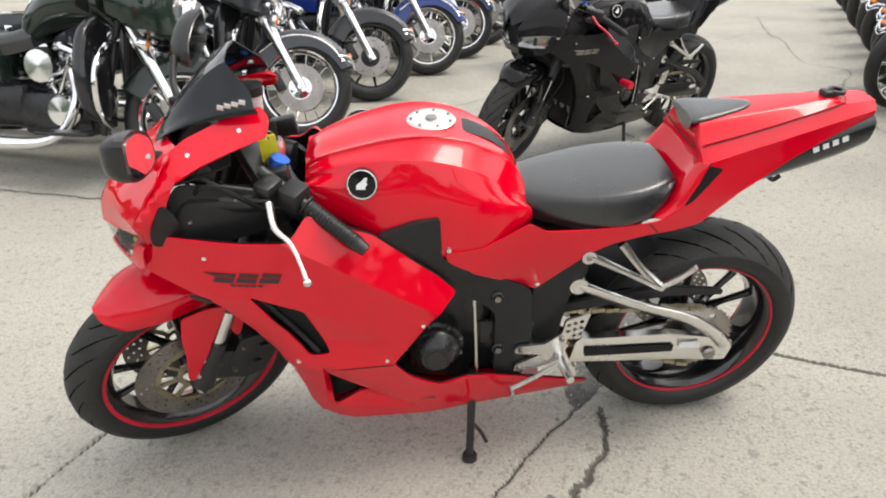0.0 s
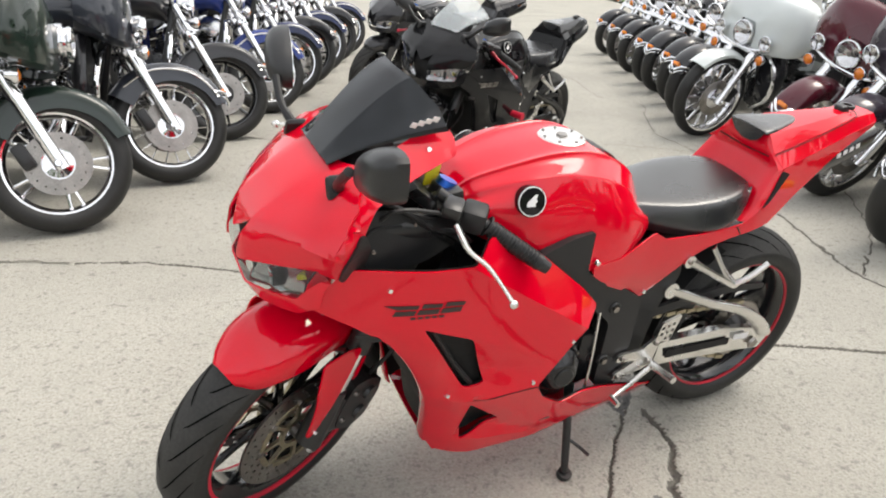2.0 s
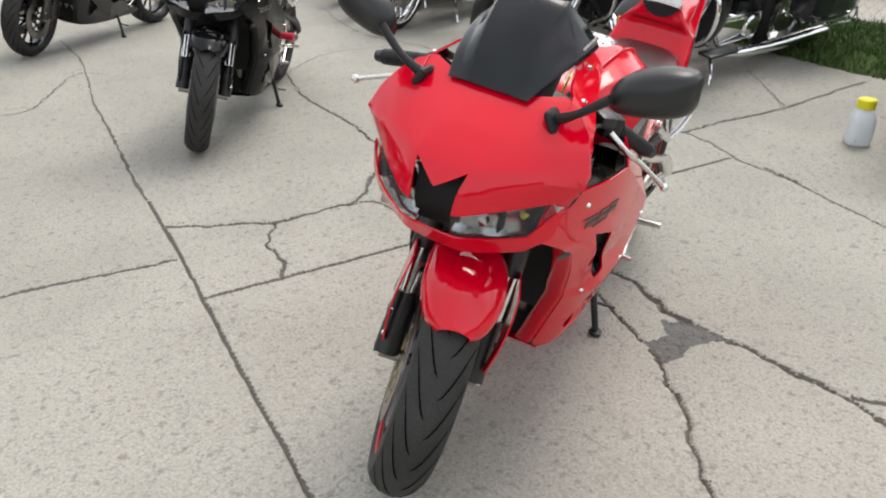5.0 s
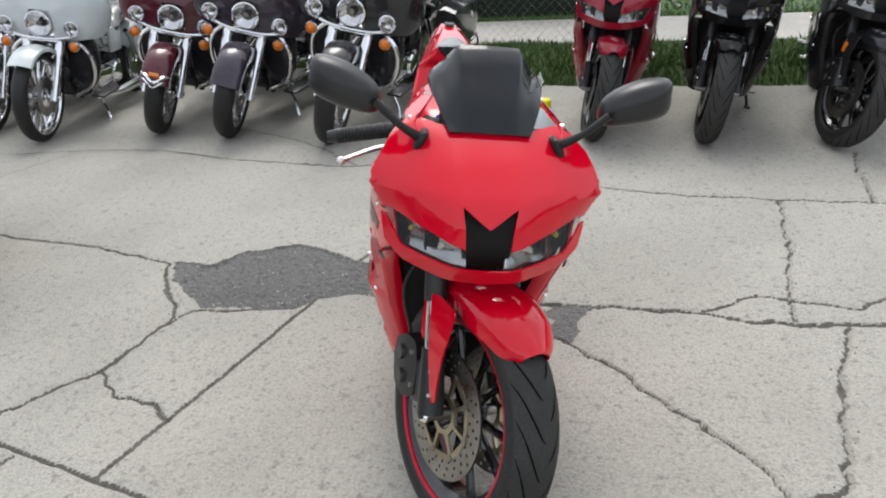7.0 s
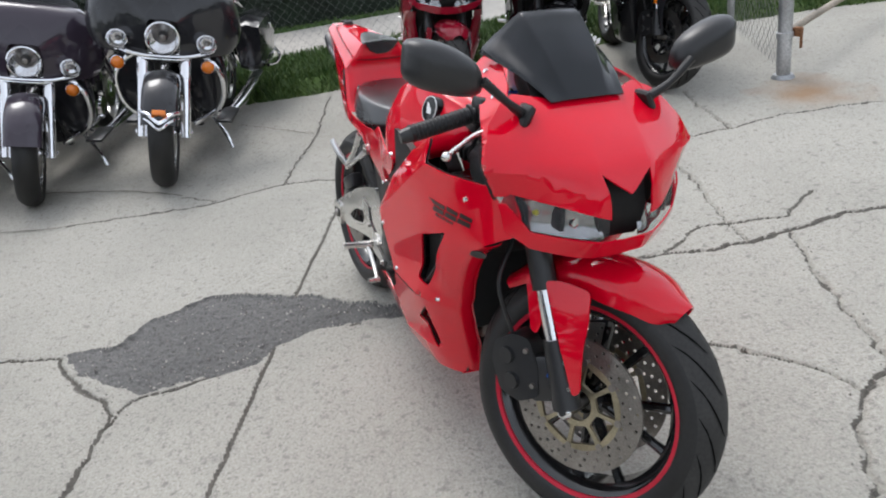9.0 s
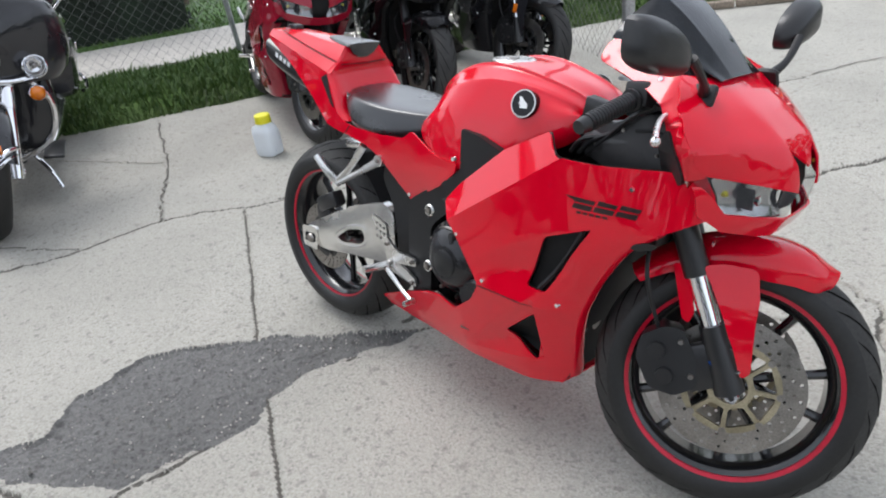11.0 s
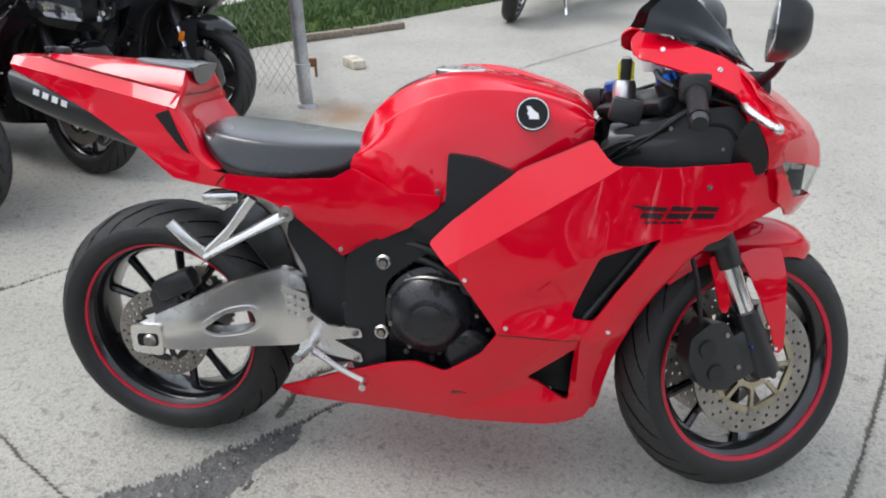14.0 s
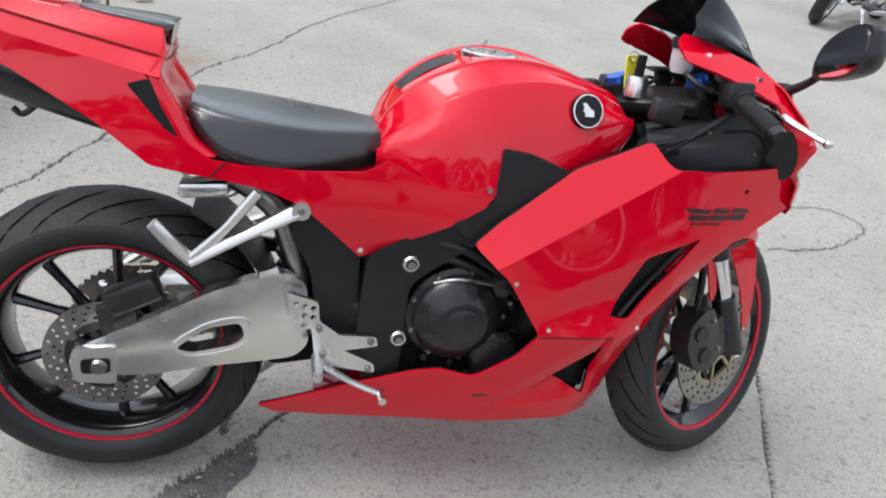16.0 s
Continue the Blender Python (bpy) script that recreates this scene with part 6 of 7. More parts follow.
def cruiser(m, label, pal, group="", turn=16.0, fairing=True, shield=True, guard_lamp=True, bags=True, kind="cast", tall=False, high_bars=False, twin=False):
    """A V-twin cruiser; the front tyre stands at the origin and the bike runs back along -x."""
    bike = empty("cruiser_motorcycle", m, label, "motorcycle", group)
    paint = pal["paint"]
    R, half = (0.335, 0.055) if tall else (0.312, 0.066)
    wb = 1.62
    tilt = pose(-0.06, 0, R, 0, -28, 0)
    st = tilt @ pose(0, 0, 0, 0, 0, turn) @ tilt.inverted()
    ux, uz = -math.sin(radians(28)), math.cos(radians(28))
    fw = spoked(bike, "front_wheel", (0, 0, R), R, half, st, kind)
    spoked(bike, "rear_wheel", (-wb, 0, 0.312), 0.312, 0.075, Matrix(), "cast" if kind in ("white", "wire") else kind)
    # front mudguard
    secs = []
    lo, hi = (-38, 42) if tall else (-62, 66)
    for k in range(7):
        q = radians(lo + (hi - lo) * k / 6)
        r, w = R + 0.03, half + 0.026
        dr = 0.035 if tall else lin(k, (0, 0.13), (3, 0.10), (6, 0.07))
        g = lambda rr, y, q=q: (rr * math.sin(q), y, R + rr * math.cos(q))
        secs.append([g(r - dr, -w), g(r - dr * 0.4, -w), g(r - 0.006, -w * 0.75), g(r + 0.008, 0), g(r - 0.006, w * 0.75), g(r - dr * 0.4, w), g(r - dr, w)])
    guard = part("front_mudguard", thicken(loft(secs, 4, 3), 0.003), paint, bike, m=st)
    if guard_lamp and not tall:
        q = radians(66)
        c = Vector(((R + 0.02) * math.sin(q), 0, R + (R + 0.02) * math.cos(q)))
        for lift, dq, rr in ((0.004, 0.0, 0.011), (0.002, 0.10, 0.007)):
            way = []
            for y in (-0.096, -0.088, -0.05, 0, 0.05, 0.088, 0.096):
                k = abs(y) / 0.096
                rad, ang = R + 0.036 + lift - 0.055 * k**4, q + dq - 0.03 - 0.22 * k
                way.append((rad * math.sin(ang), y, R + rad * math.cos(ang)))
            part("mudguard_rail", tube(bmesh.new(), way, rr, 8), CHROME, guard, m=st)
        part("mudguard_lamp", box(bmesh.new(), (0.03, 0.07, 0.03), pose((R + 0.045) * math.sin(radians(56)), 0, R + (R + 0.045) * math.cos(radians(56)), 0, 50, 0), 0.008), AMBER, guard, "amber mudguard lamp", m=st)
    if pal.get("line"):
        for s in (1, -1):
            q0 = radians(20)
            part("mudguard_stripe", tube(bmesh.new(), [((R - 0.005) * math.sin(radians(a)), s * (half + 0.029), R + (R - 0.005) * math.cos(radians(a))) for a in (-50, -20, 10, 35, 58)], 0.006, 6), pal["line"], guard, m=st)
    # fork
    f = lambda d, y, fwd=0.06: (-0.06 + fwd * uz + ux * d, y, R + fwd * -ux + uz * d)
    for s in (1, -1):
        y = s * 0.115
        leg = part("fork_leg", rod(bmesh.new(), f(-0.06, y), f(0.30, y), 0.03, 0.029, 18), CHROME, bike, m=st)
        part("fork_tube", rod(bmesh.new(), f(0.28, y), f(0.50 if fairing else 0.60, y), 0.034 if fairing else 0.024, seg=18), CHROME, leg, m=st)
        part("caliper", box(bmesh.new(), (0.06, 0.05, 0.12), Matrix.Translation(f(0.06, s * 0.075, -0.05)) @ pose(0, 0, 0, 0, -30, 0), 0.012), SATIN, leg, m=st)
        bolt(leg, st @ Vector((0.0, s * 0.15, R)), st.to_3x3() @ Vector((0, s, 0)), 0.018, CHROME)
    part("axle", rod(bmesh.new(), (0, -0.145, R), (0, 0.145, R), 0.014), CHROME, bike, m=st)
    part("lower_yoke", box(bmesh.new(), (0.07, 0.28, 0.05), Matrix.Translation(f(0.40, 0, 0.06)) @ pose(0, 0, 0, 0, -28, 0), 0.012), CHROME, bike, m=st)
    # lamps
    top = Vector(f(0.48 if fairing else 0.56, 0, 0.17))
    if twin:
        nacelle = part("lamp_nacelle", sheet(rounded([(-0.19, -0.07), (0.19, -0.07), (0.17, 0.07), (-0.17, 0.07)], 0.05), lambda u, v: (top.x + 0.21 - 1.2 * u * u, u, top.z + 0.03 + v), 0.03, 0.04, out=(1, 0, 0)), CHROME, bike, m=st)
        for s in (1, -1):
            lamp(nacelle, top + Vector((0.215, s * 0.085, 0.03)), (1, s * 0.15, 0), 0.062, st)
    else:
        lamp(bike, top, (1, 0, -0.05), 0.088, st)
    bar = part("lamp_bar", tube(bmesh.new(), (top + Vector((-0.03, -0.27, -0.06)), top + Vector((-0.01, -0.12, -0.10)), top + Vector((-0.01, 0.12, -0.10)), top + Vector((-0.03, 0.27, -0.06))), 0.012, 8), CHROME, bike, m=st)
    for s in (1, -1):
        if fairing:
            lamp(bar, top + Vector((0.0, s * 0.235, -0.02)), (1, 0, 0), 0.052, st, name="passing_lamp")
        lamp(bar, top + Vector((0.0, s * 0.24, -0.145)), (1, 0, 0), 0.036, st, CHROME, AMBER, "turn_signal")
    # batwing fairing and shield
    if fairing:
        secs = []
        for x, w, zl, zh in ((0.10, 0.094, -0.122, 0.064), (0.06, 0.25, -0.13, 0.17), (0.0, 0.36, -0.13, 0.25), (-0.09, 0.42, -0.11, 0.27), (-0.20, 0.41, -0.06, 0.27)):
            c = top + Vector((x - 0.12 + (0.19 if twin else 0), 0, 0.03))
            secs.append([c + Vector((0, y * w, z)) for y, z in ((-0.35, zl - 0.01), (-0.92, zl), (-1.0, (zl + zh) * 0.4), (-0.8, zh * 0.85), (-0.4, zh), (0, zh * 1.02), (0.4, zh), (0.8, zh * 0.85), (1.0, (zl + zh) * 0.4), (0.92, zl), (0.35, zl - 0.01))])
        fair = part("batwing_fairing", thicken(loft(secs, 4, 3), 0.004), paint, bike, m=st)
        part("fairing_face", sheet(circle(0, 0, 0.098, 24), lambda u, v: (top.x - 0.035 - 0.3 * abs(u), u, top.z + v), 0.004, 0.05, out=(1, 0, 0)), paint, fair, m=st)
        if shield:
            c = top + Vector((-0.15, 0, 0.27))
            bm = loft([[c + Vector((-k * 0.10 - 0.10 * abs(y) ** 2, y * w, k * h - (0.04 if abs(y) > 0.8 else 0))) for y in (-1, -0.6, 0, 0.6, 1)] for k, w, h in ((0, 0.30, 0.14), (0.5, 0.28, 0.14), (1, 0.2, 0.14))], 3, 3)
            part("wind_shield", thicken(bm, 0.003), pal["shield"], fair, m=st)
        part("instrument_face", sheet(rounded([(-0.3, -0.02), (0.3, -0.02), (0.26, 0.2), (-0.26, 0.2)], 0.05), lambda u, v: (top.x - 0.30, u, top.z + 0.03 + v), 0.01, 0.1, out=(-1, 0, 0)), MATT, fair, m=st)
    elif shield:
        c = top + Vector((-0.02, 0, 0.10))
        bm = loft([[c + Vector((-k * 0.14 - 0.10 * y * y, y * w, k * 0.42)) for y in (-1, -0.5, 0, 0.5, 1)] for k, w in ((0, 0.2), (0.4, 0.27), (0.8, 0.24), (1, 0.15))], 3, 3)
        part("wind_shield", thicken(bm, 0.003), pal["shield"], bike, m=st)
    # handlebars
    rise = 0.26 if high_bars else 0.20 if fairing else 0.12
    hb = part("handlebar", tube(bmesh.new(), [top + Vector(v) for v in ((-0.42, -0.40, rise - 0.04), (-0.28, -0.36, rise), (-0.14, -0.18, rise - 0.02), (-0.12, -0.08, 0.0), (-0.12, 0.08, 0.0), (-0.14, 0.18, rise - 0.02), (-0.28, 0.36, rise), (-0.42, 0.40, rise - 0.04))], 0.0125, 10), CHROME, bike, m=st)
    for s in (1, -1):
        a, b = top + Vector((-0.30, s * 0.365, rise - 0.003)), top + Vector((-0.43, s * 0.402, rise - 0.042))
        part("grip", rod(bmesh.new(), a, b, 0.019), MATT, hb, m=st)
        part("hand_lever", tube(bmesh.new(), (a + Vector((0.05, -s * 0.02, 0)), a + Vector((0.01, s * 0.03, -0.01)), b + Vector((0.05, s * 0.03, -0.01))), 0.007, 8), CHROME, hb, m=st)
        mb = lathe(bmesh.new(), [(0.0001, 0.02), (0.05, 0.012), (0.055, 0.0), (0.05, -0.006), (0.0001, -0.006)], 20, m=Matrix.Translation(a + Vector((0.04, s * 0.06, 0.13))) @ Vector((1, 0, 0)).to_track_quat("Y", "Z").to_matrix().to_4x4())
        rod(mb, a, a + Vector((0.04, s * 0.06, 0.11)), 0.006, seg=8)
        part("mirror", mb, CHROME, hb, m=st)
    # tank, seat, rear mudguard
    secs = [mirrored([(x, 0, zt), (x, w * 0.6, zt - 0.01), (x, w, zt - 0.07), (x, w * 0.92, zt - 0.15), (x, w * 0.4, zt - 0.2)]) for x, zt, w in ((-0.42, 0.93, 0.05), (-0.48, 0.99, 0.12), (-0.6, 1.0, 0.155), (-0.75, 0.97, 0.15), (-0.88, 0.90, 0.11), (-0.95, 0.84, 0.06))]
    tank = part("fuel_tank", loft(secs, 4, 3), paint, bike)
    part("tank_console", loft([mirrored([(x, 0, z), (x, 0.035, z - 0.008), (x, 0.045, z - 0.03)]) for x, z in ((-0.5, 1.0), (-0.62, 1.022), (-0.78, 0.985), (-0.9, 0.91))], 4, 3), CHROME, tank)
    secs = [mirrored([(x, 0, z), (x, w * 0.6, z + 0.005), (x, w, z - 0.04), (x, w * 0.9, z - 0.11)]) for x, z, w in ((-0.88, 0.78, 0.09), (-1.0, 0.745, 0.15), (-1.18, 0.74, 0.18), (-1.30, 0.80, 0.15), (-1.45, 0.83, 0.15), (-1.62, 0.81, 0.12), (-1.72, 0.80, 0.08))]
    part("seat", loft(secs, 4, 3, cap=True), VINYL, bike)
    secs = []
    for k in range(6):
        q = radians(-60 + 145 * k / 5)
        r = 0.35
        g = lambda rr, y, q=q: (-wb - rr * math.sin(q), y, 0.312 + rr * math.cos(q))
        secs.append([g(r - 0.1, -0.1), g(r - 0.02, -0.098), g(r + 0.01, 0), g(r - 0.02, 0.098), g(r - 0.1, 0.1)])
    rg = part("rear_mudguard", thicken(loft(secs, 4, 3), 0.004), paint, bike)
    part("tail_lamp", box(bmesh.new(), (0.04, 0.1, 0.06), pose(-wb - 0.35, 0, 0.5), 0.012), REDLENS, rg)
    # engine
    ex, ez = -0.78, 0.42
    cases = box(bmesh.new(), (0.42, 0.26, 0.24), pose(ex, 0, ez - 0.08), 0.05)
    box(cases, (0.3, 0.24, 0.24), pose(ex - 0.32, 0, ez - 0.04), 0.05)
    engine = part("engine", cases, CAST, bike)
    for lean in (-22, 22):
        rodm = pose(ex, 0, ez, 0, lean, 0)
        fins = []
        for k in range(9):
            z0, rr = 0.06 + k * 0.019, 0.088 - 0.002 * abs(k - 4)
            fins += [(0.06, z0), (rr, z0 + 0.002), (rr, z0 + 0.009), (0.06, z0 + 0.011)]
        bm = lathe(bmesh.new(), fins, 20, m=rodm @ pose(0, 0, 0, 90, 0, 0))
        cyl = part("cylinder", bm, pal["engine"], engine)
        part("rocker_cover", box(bmesh.new(), (0.15, 0.15, 0.055), rodm @ pose(0, 0, 0.25), 0.022), CHROME, cyl)
        part("push_rod_cover", rod(bmesh.new(), rodm @ Vector((0.02, -0.1, 0.02)), rodm @ Vector((0.01, -0.085, 0.23)), 0.011), CHROME, cyl)
    part("air_cleaner", lathe(bmesh.new(), [(0.0001, -0.07), (0.08, -0.066), (0.092, -0.04), (0.092, 0.0), (0.0001, 0.0)], 28, m=pose(ex, -0.13, ez + 0.17)), CHROME, engine)
    part("cam_cover", lathe(bmesh.new(), [(0.0001, -0.03), (0.075, -0.026), (0.09, 0.0)], 26, m=pose(ex + 0.06, -0.13, ez - 0.06)), CHROME, engine)
    part("primary_cover", box(bmesh.new(), (0.52, 0.06, 0.19), pose(ex - 0.14, 0.15, ez - 0.08), 0.045), CHROME, engine)
    part("derby_cover", lathe(bmesh.new(), [(0.0001, 0.015), (0.07, 0.012), (0.08, 0.0)], 24, m=pose(ex - 0.28, 0.18, ez - 0.08)), CHROME, engine)
    # exhaust, boards, crash bar
    for s in (1, -1):
        part("exhaust", tube(bmesh.new(), ((ex + 0.1, s * 0.09, ez + 0.14), (ex + 0.16, s * 0.16, ez), (ex + 0.02, s * 0.2, ez - 0.2), (ex - 0.4, s * 0.24, ez - 0.22), (ex - 1.15, s * 0.26, ez - 0.19)), (0.024, 0.024, 0.026, 0.042, 0.045), 14), CHROME, bike)
        part("crash_bar", tube(bmesh.new(), ((-0.42, s * 0.06, 0.72), (-0.40, s * 0.22, 0.68), (-0.40, s * 0.305, 0.56), (-0.42, s * 0.27, 0.38), (-0.46, s * 0.1, 0.26)), 0.0155, 10), CHROME, bike)
        if fairing:
            secs = [[(x, s * y, z) for y, z in ((0.10, 0.36), (0.24, 0.34), (0.31, 0.45), (0.315, 0.62), (0.25, 0.78), (0.09, 0.80))] for x in (-0.445, -0.455)]
            secs = [[(x - 0.02 * i, s * (0.20 + (abs(y) - 0.20) * k), 0.57 + (z - 0.57) * k) for x, y, z in row] for i, (row, k) in enumerate(zip((secs[0], secs[0], secs[1], secs[1]), (0.9, 1.0, 1.0, 0.86)))]
            part("leg_shield", loft(secs, 2, 3, closed=True, cap=True), pal["lower"], bike)
        part("foot_board", box(bmesh.new(), (0.3, 0.1, 0.02), pose(-0.62, s * 0.27, 0.27), 0.008), SATIN, bike)
        part("down_tube", rod(bmesh.new(), (-0.40, s * 0.04, 0.86), (-0.52, s * 0.12, 0.24), 0.02), SATIN, bike)
        part("rear_shock", rod(bmesh.new(), (-1.3, s * 0.13, 0.62), (-1.52, s * 0.14, 0.36), 0.024), CHROME, bike)
        part("side_cover", box(bmesh.new(), (0.2, 0.03, 0.2), pose(-1.12, s * 0.16, 0.6), 0.012), paint, bike)
        if bags:
            secs = []
            for x, k in ((-1.26, 0.75), (-1.36, 0.98), (-1.6, 1.0), (-1.8, 0.96), (-1.93, 0.7)):
                c = (x, s * 0.31, 0.56)
                secs.append([(x, s * 0.31 + y * k, 0.57 + z * k) for y, z in ((-0.1, -0.2), (0.07, -0.2), (0.1, -0.12), (0.1, 0.12), (0.06, 0.15), (-0.1, 0.15))])
            bag = part("saddlebag", loft(secs, 3, 2, closed=True, cap=True), paint, bike)
            part("bag_rail", tube(bmesh.new(), ((-1.25, s * 0.43, 0.42), (-1.5, s * 0.45, 0.38), (-1.8, s * 0.44, 0.38), (-1.92, s * 0.38, 0.42)), 0.012, 8), CHROME, bag)
            part("bag_latch", box(bmesh.new(), (0.05, 0.012, 0.05), pose(-1.6, s * 0.415, 0.64), 0.004), CHROME, bag)
    if pal.get("trunk"):
        secs = [[(x, y * 0.29 * k, 0.96 + z * k) for y, z in ((-1, -0.09), (1, -0.09), (1.03, 0.06), (0.9, 0.19), (-0.9, 0.19), (-1.03, 0.06))] for x, k in ((-1.52, 0.9), (-1.58, 1.0), (-1.85, 1.0), (-1.97, 0.86))]
        trunk = part("top_case", loft(secs, 3, 3, closed=True, cap=True), paint, bike)
        for z in (0.92, 0.99):
            part("case_rail", tube(bmesh.new(), ((-1.6, 0.31, z), (-1.9, 0.31, z), (-2.0, 0.2, z), (-2.0, -0.2, z), (-1.9, -0.31, z), (-1.6, -0.31, z)), 0.009, 8), CHROME, trunk)
        part("back_rest", box(bmesh.new(), (0.06, 0.4, 0.16), pose(-1.5, 0, 1.0), 0.02), VINYL, trunk)
    part("side_stand", tube(bmesh.new(), ((-0.72, 0.13, 0.25), (-0.66, 0.24, 0.12), (-0.6, 0.31, -0.025)), 0.012, 8), CHROME, bike)
    part("kick_frame", rod(bmesh.new(), (-0.5, 0, 0.86), (-1.2, 0, 0.66), 0.024), SATIN, bike)
    # the frame's middle sits well forward
    for ob in bike.children:
        if ob.name.split(".")[0] in ("fuel_tank", "seat", "engine", "exhaust", "crash_bar", "leg_shield", "foot_board", "down_tube", "side_cover", "side_stand", "kick_frame"):
            ob.location.x = 0.12
    return bike


# ---- the other motorcycles ----
def paint(name, c, rough=0.3, metal=0.0):
    m = surface(name, c, rough, metal=metal, coat=1.0, grain=(400, 0.03), stain=(3, 0.05))
    m.node_tree.nodes["Principled BSDF"].inputs["Specular IOR Level"].default_value = 0.1
    return m


SMOKED = clear("smoked_shield", (0.01, 0.01, 0.012), 0.03, 0.88)
CLEARSCREEN = clear("clear_screen", (0.75, 0.8, 0.82), 0.05, 0.3)
MAROON = paint("maroon_paint", (0.085, 0.008, 0.018))
NAVY = paint("navy_paint", (0.012, 0.02, 0.075))
# black with its base lifted to hold some sky reflection on dark fairings
INK = paint("ink_black_paint", (0.018, 0.018, 0.021))
GREENBLACK = paint("dark_green_paint", (0.010, 0.020, 0.015))
DENIM = paint("slate_paint", (0.03, 0.034, 0.045))
PEARL = paint("pearl_white_paint", (0.62, 0.66, 0.66))
SILVER = paint("silver_green_paint", (0.36, 0.39, 0.37), 0.35, 0.6)
BRIGHTBLUE = paint("blue_paint", (0.01, 0.03, 0.19))
CHERRY = paint("cherry_paint", (0.27, 0.004, 0.02), 0.28)


def stand(x, y, heading, lean=-8.0):
    """The pose of a bike on its side stand, its reference tyre at x, y."""
    return pose(x, y, 0.0, 0, 0, heading) @ pose(0, 0, 0, lean, 0, 0)


def cpal(p, shield=None, line=None, trunk=False, engine=None):
    return {"paint": p, "shield": shield or SMOKED, "line": line, "trunk": trunk, "engine": engine or CAST, "lower": INK}


ROW_A, ROW_B, ROW_C = "cruisers lined up along the lot", "cruisers lined up before the fence", "sport bikes beside the lawn"
cruiser(stand(-1.37, 3.70, -6), "black touring cruiser with chrome fork and silver cast wheel", cpal(GREENBLACK, engine=CHROME), ROW_A, 20, kind="mag", guard_lamp=False, shield=False, twin=True)
cruiser(stand(-0.94, 4.44, -6), "dark slate cruiser with striped mudguard and pale wire wheel", cpal(DENIM, line=CHROME, trunk=True), ROW_A, 20, kind="white")
a3 = cruiser(stand(-0.66, 5.42, -4), "black cruiser with gold trim and dark cast wheel", cpal(INK), ROW_A, 14, kind="black", fairing=False)
blue = cruiser(stand(-0.32, 6.33, -4), "bright blue cruiser with chrome mudguard rail", cpal(BRIGHTBLUE, line=WHITE), ROW_A, 16, kind="cast", fairing=False)
a5 = cruiser(stand(-0.08, 7.05, -4), "navy cruiser with chrome wire wheel", cpal(NAVY, line=WHITE), ROW_A, 16, kind="wire", fairing=False, shield=False)
for px, py in ((0.14, 7.75), (0.6, 9.3)):
    copy_thing(a3, stand(px, py, -4))
for px, py in ((0.36, 8.5), (0.85, 10.1)):
    copy_thing(a5, stand(px, py, -4))

b4 = cruiser(stand(2.63, 2.87, 169, -11), "black touring cruiser with chrome lamps and top case", cpal(INK, trunk=True), ROW_B, 12, kind="cast")
# plum black whose greyer base has the sky's sheen put into it
cruiser(stand(2.89, 3.68, 173, -11), "dark grey touring cruiser with chrome headlamp", cpal(paint("plum_black_sky_sheen", (0.04, 0.030, 0.044))), ROW_B, 16, kind="cast", guard_lamp=False)
cruiser(stand(3.09, 4.31, 177, -10), "maroon touring cruiser with amber mudguard lamp", cpal(MAROON), ROW_B, 18, kind="cast")
cruiser(stand(3.03, 5.25, 186, -9), "silver custom cruiser with tall chrome front wheel", {**cpal(SILVER), "paint": PEARL}, ROW_B, 4, kind="tall", tall=True, shield=False)
b0 = cruiser(stand(3.35, 5.93, 186), "black cruiser with chrome wire wheel", cpal(INK), ROW_B, 8, kind="wire", fairing=False, shield=False)
for px, py in ((3.65, 6.57), (3.85, 7.21), (4.05, 7.77), (4.31, 8.60), (4.63, 9.50), (4.91, 10.40)):
    copy_thing(b0, stand(px, py, 186))


def spal(p, frame_m=None, arm_m=None, screen=None, stripe=False):
    return {"paint": p, "frame": frame_m or MATT, "swingarm": arm_m or SATIN, "trim": MATT, "rim": RIM, "stripe": stripe, "screen": screen or CLEARSCREEN}


def sport_stand(x, y, heading):
    """As stand(), but given the front tyre's place."""
    h = radians(heading)
    return stand(x - 1.33 * math.cos(h), y - 1.33 * math.sin(h), heading, -9)


sport_bike("sport_motorcycle", sport_stand(0.31, 3.96, 218), "glossy black sport motorcycle with red levers", {**spal(BLACKPAINT), "lever": STRIPE, "slider": STRIPE, "decal": STEEL}, 18, False)
sport_bike("sport_motorcycle", sport_stand(0.60, 6.68, 202), "plain black sport motorcycle standing behind another", spal(INK, screen=SMOKED), 14, False)
sport_bike("sport_motorcycle", sport_stand(2.42, 1.20, 170), "cherry red sport motorcycle parked beside the lawn", spal(CHERRY), 12, False, ROW_C)
sport_bike("sport_motorcycle", sport_stand(2.27, 0.58, 166), "black sport motorcycle parked beside the lawn", spal(BLACKPAINT), 6, False, ROW_C)
sport_bike("sport_motorcycle", sport_stand(2.11, -0.07, 166), "black sport motorcycle with white side panels", {**spal(INK), "panel": WHITE}, 22, False, ROW_C)

cruiser(stand(1.22, -3.38, 75), "black touring cruiser parked at the far edge of the lot", cpal(INK), "", 18, kind="wire")
cruiser(stand(-3.95, -4.60, 40), "dark cruiser parked far behind on the lot", cpal(INK), "", 12, kind="cast", fairing=False, shield=False)


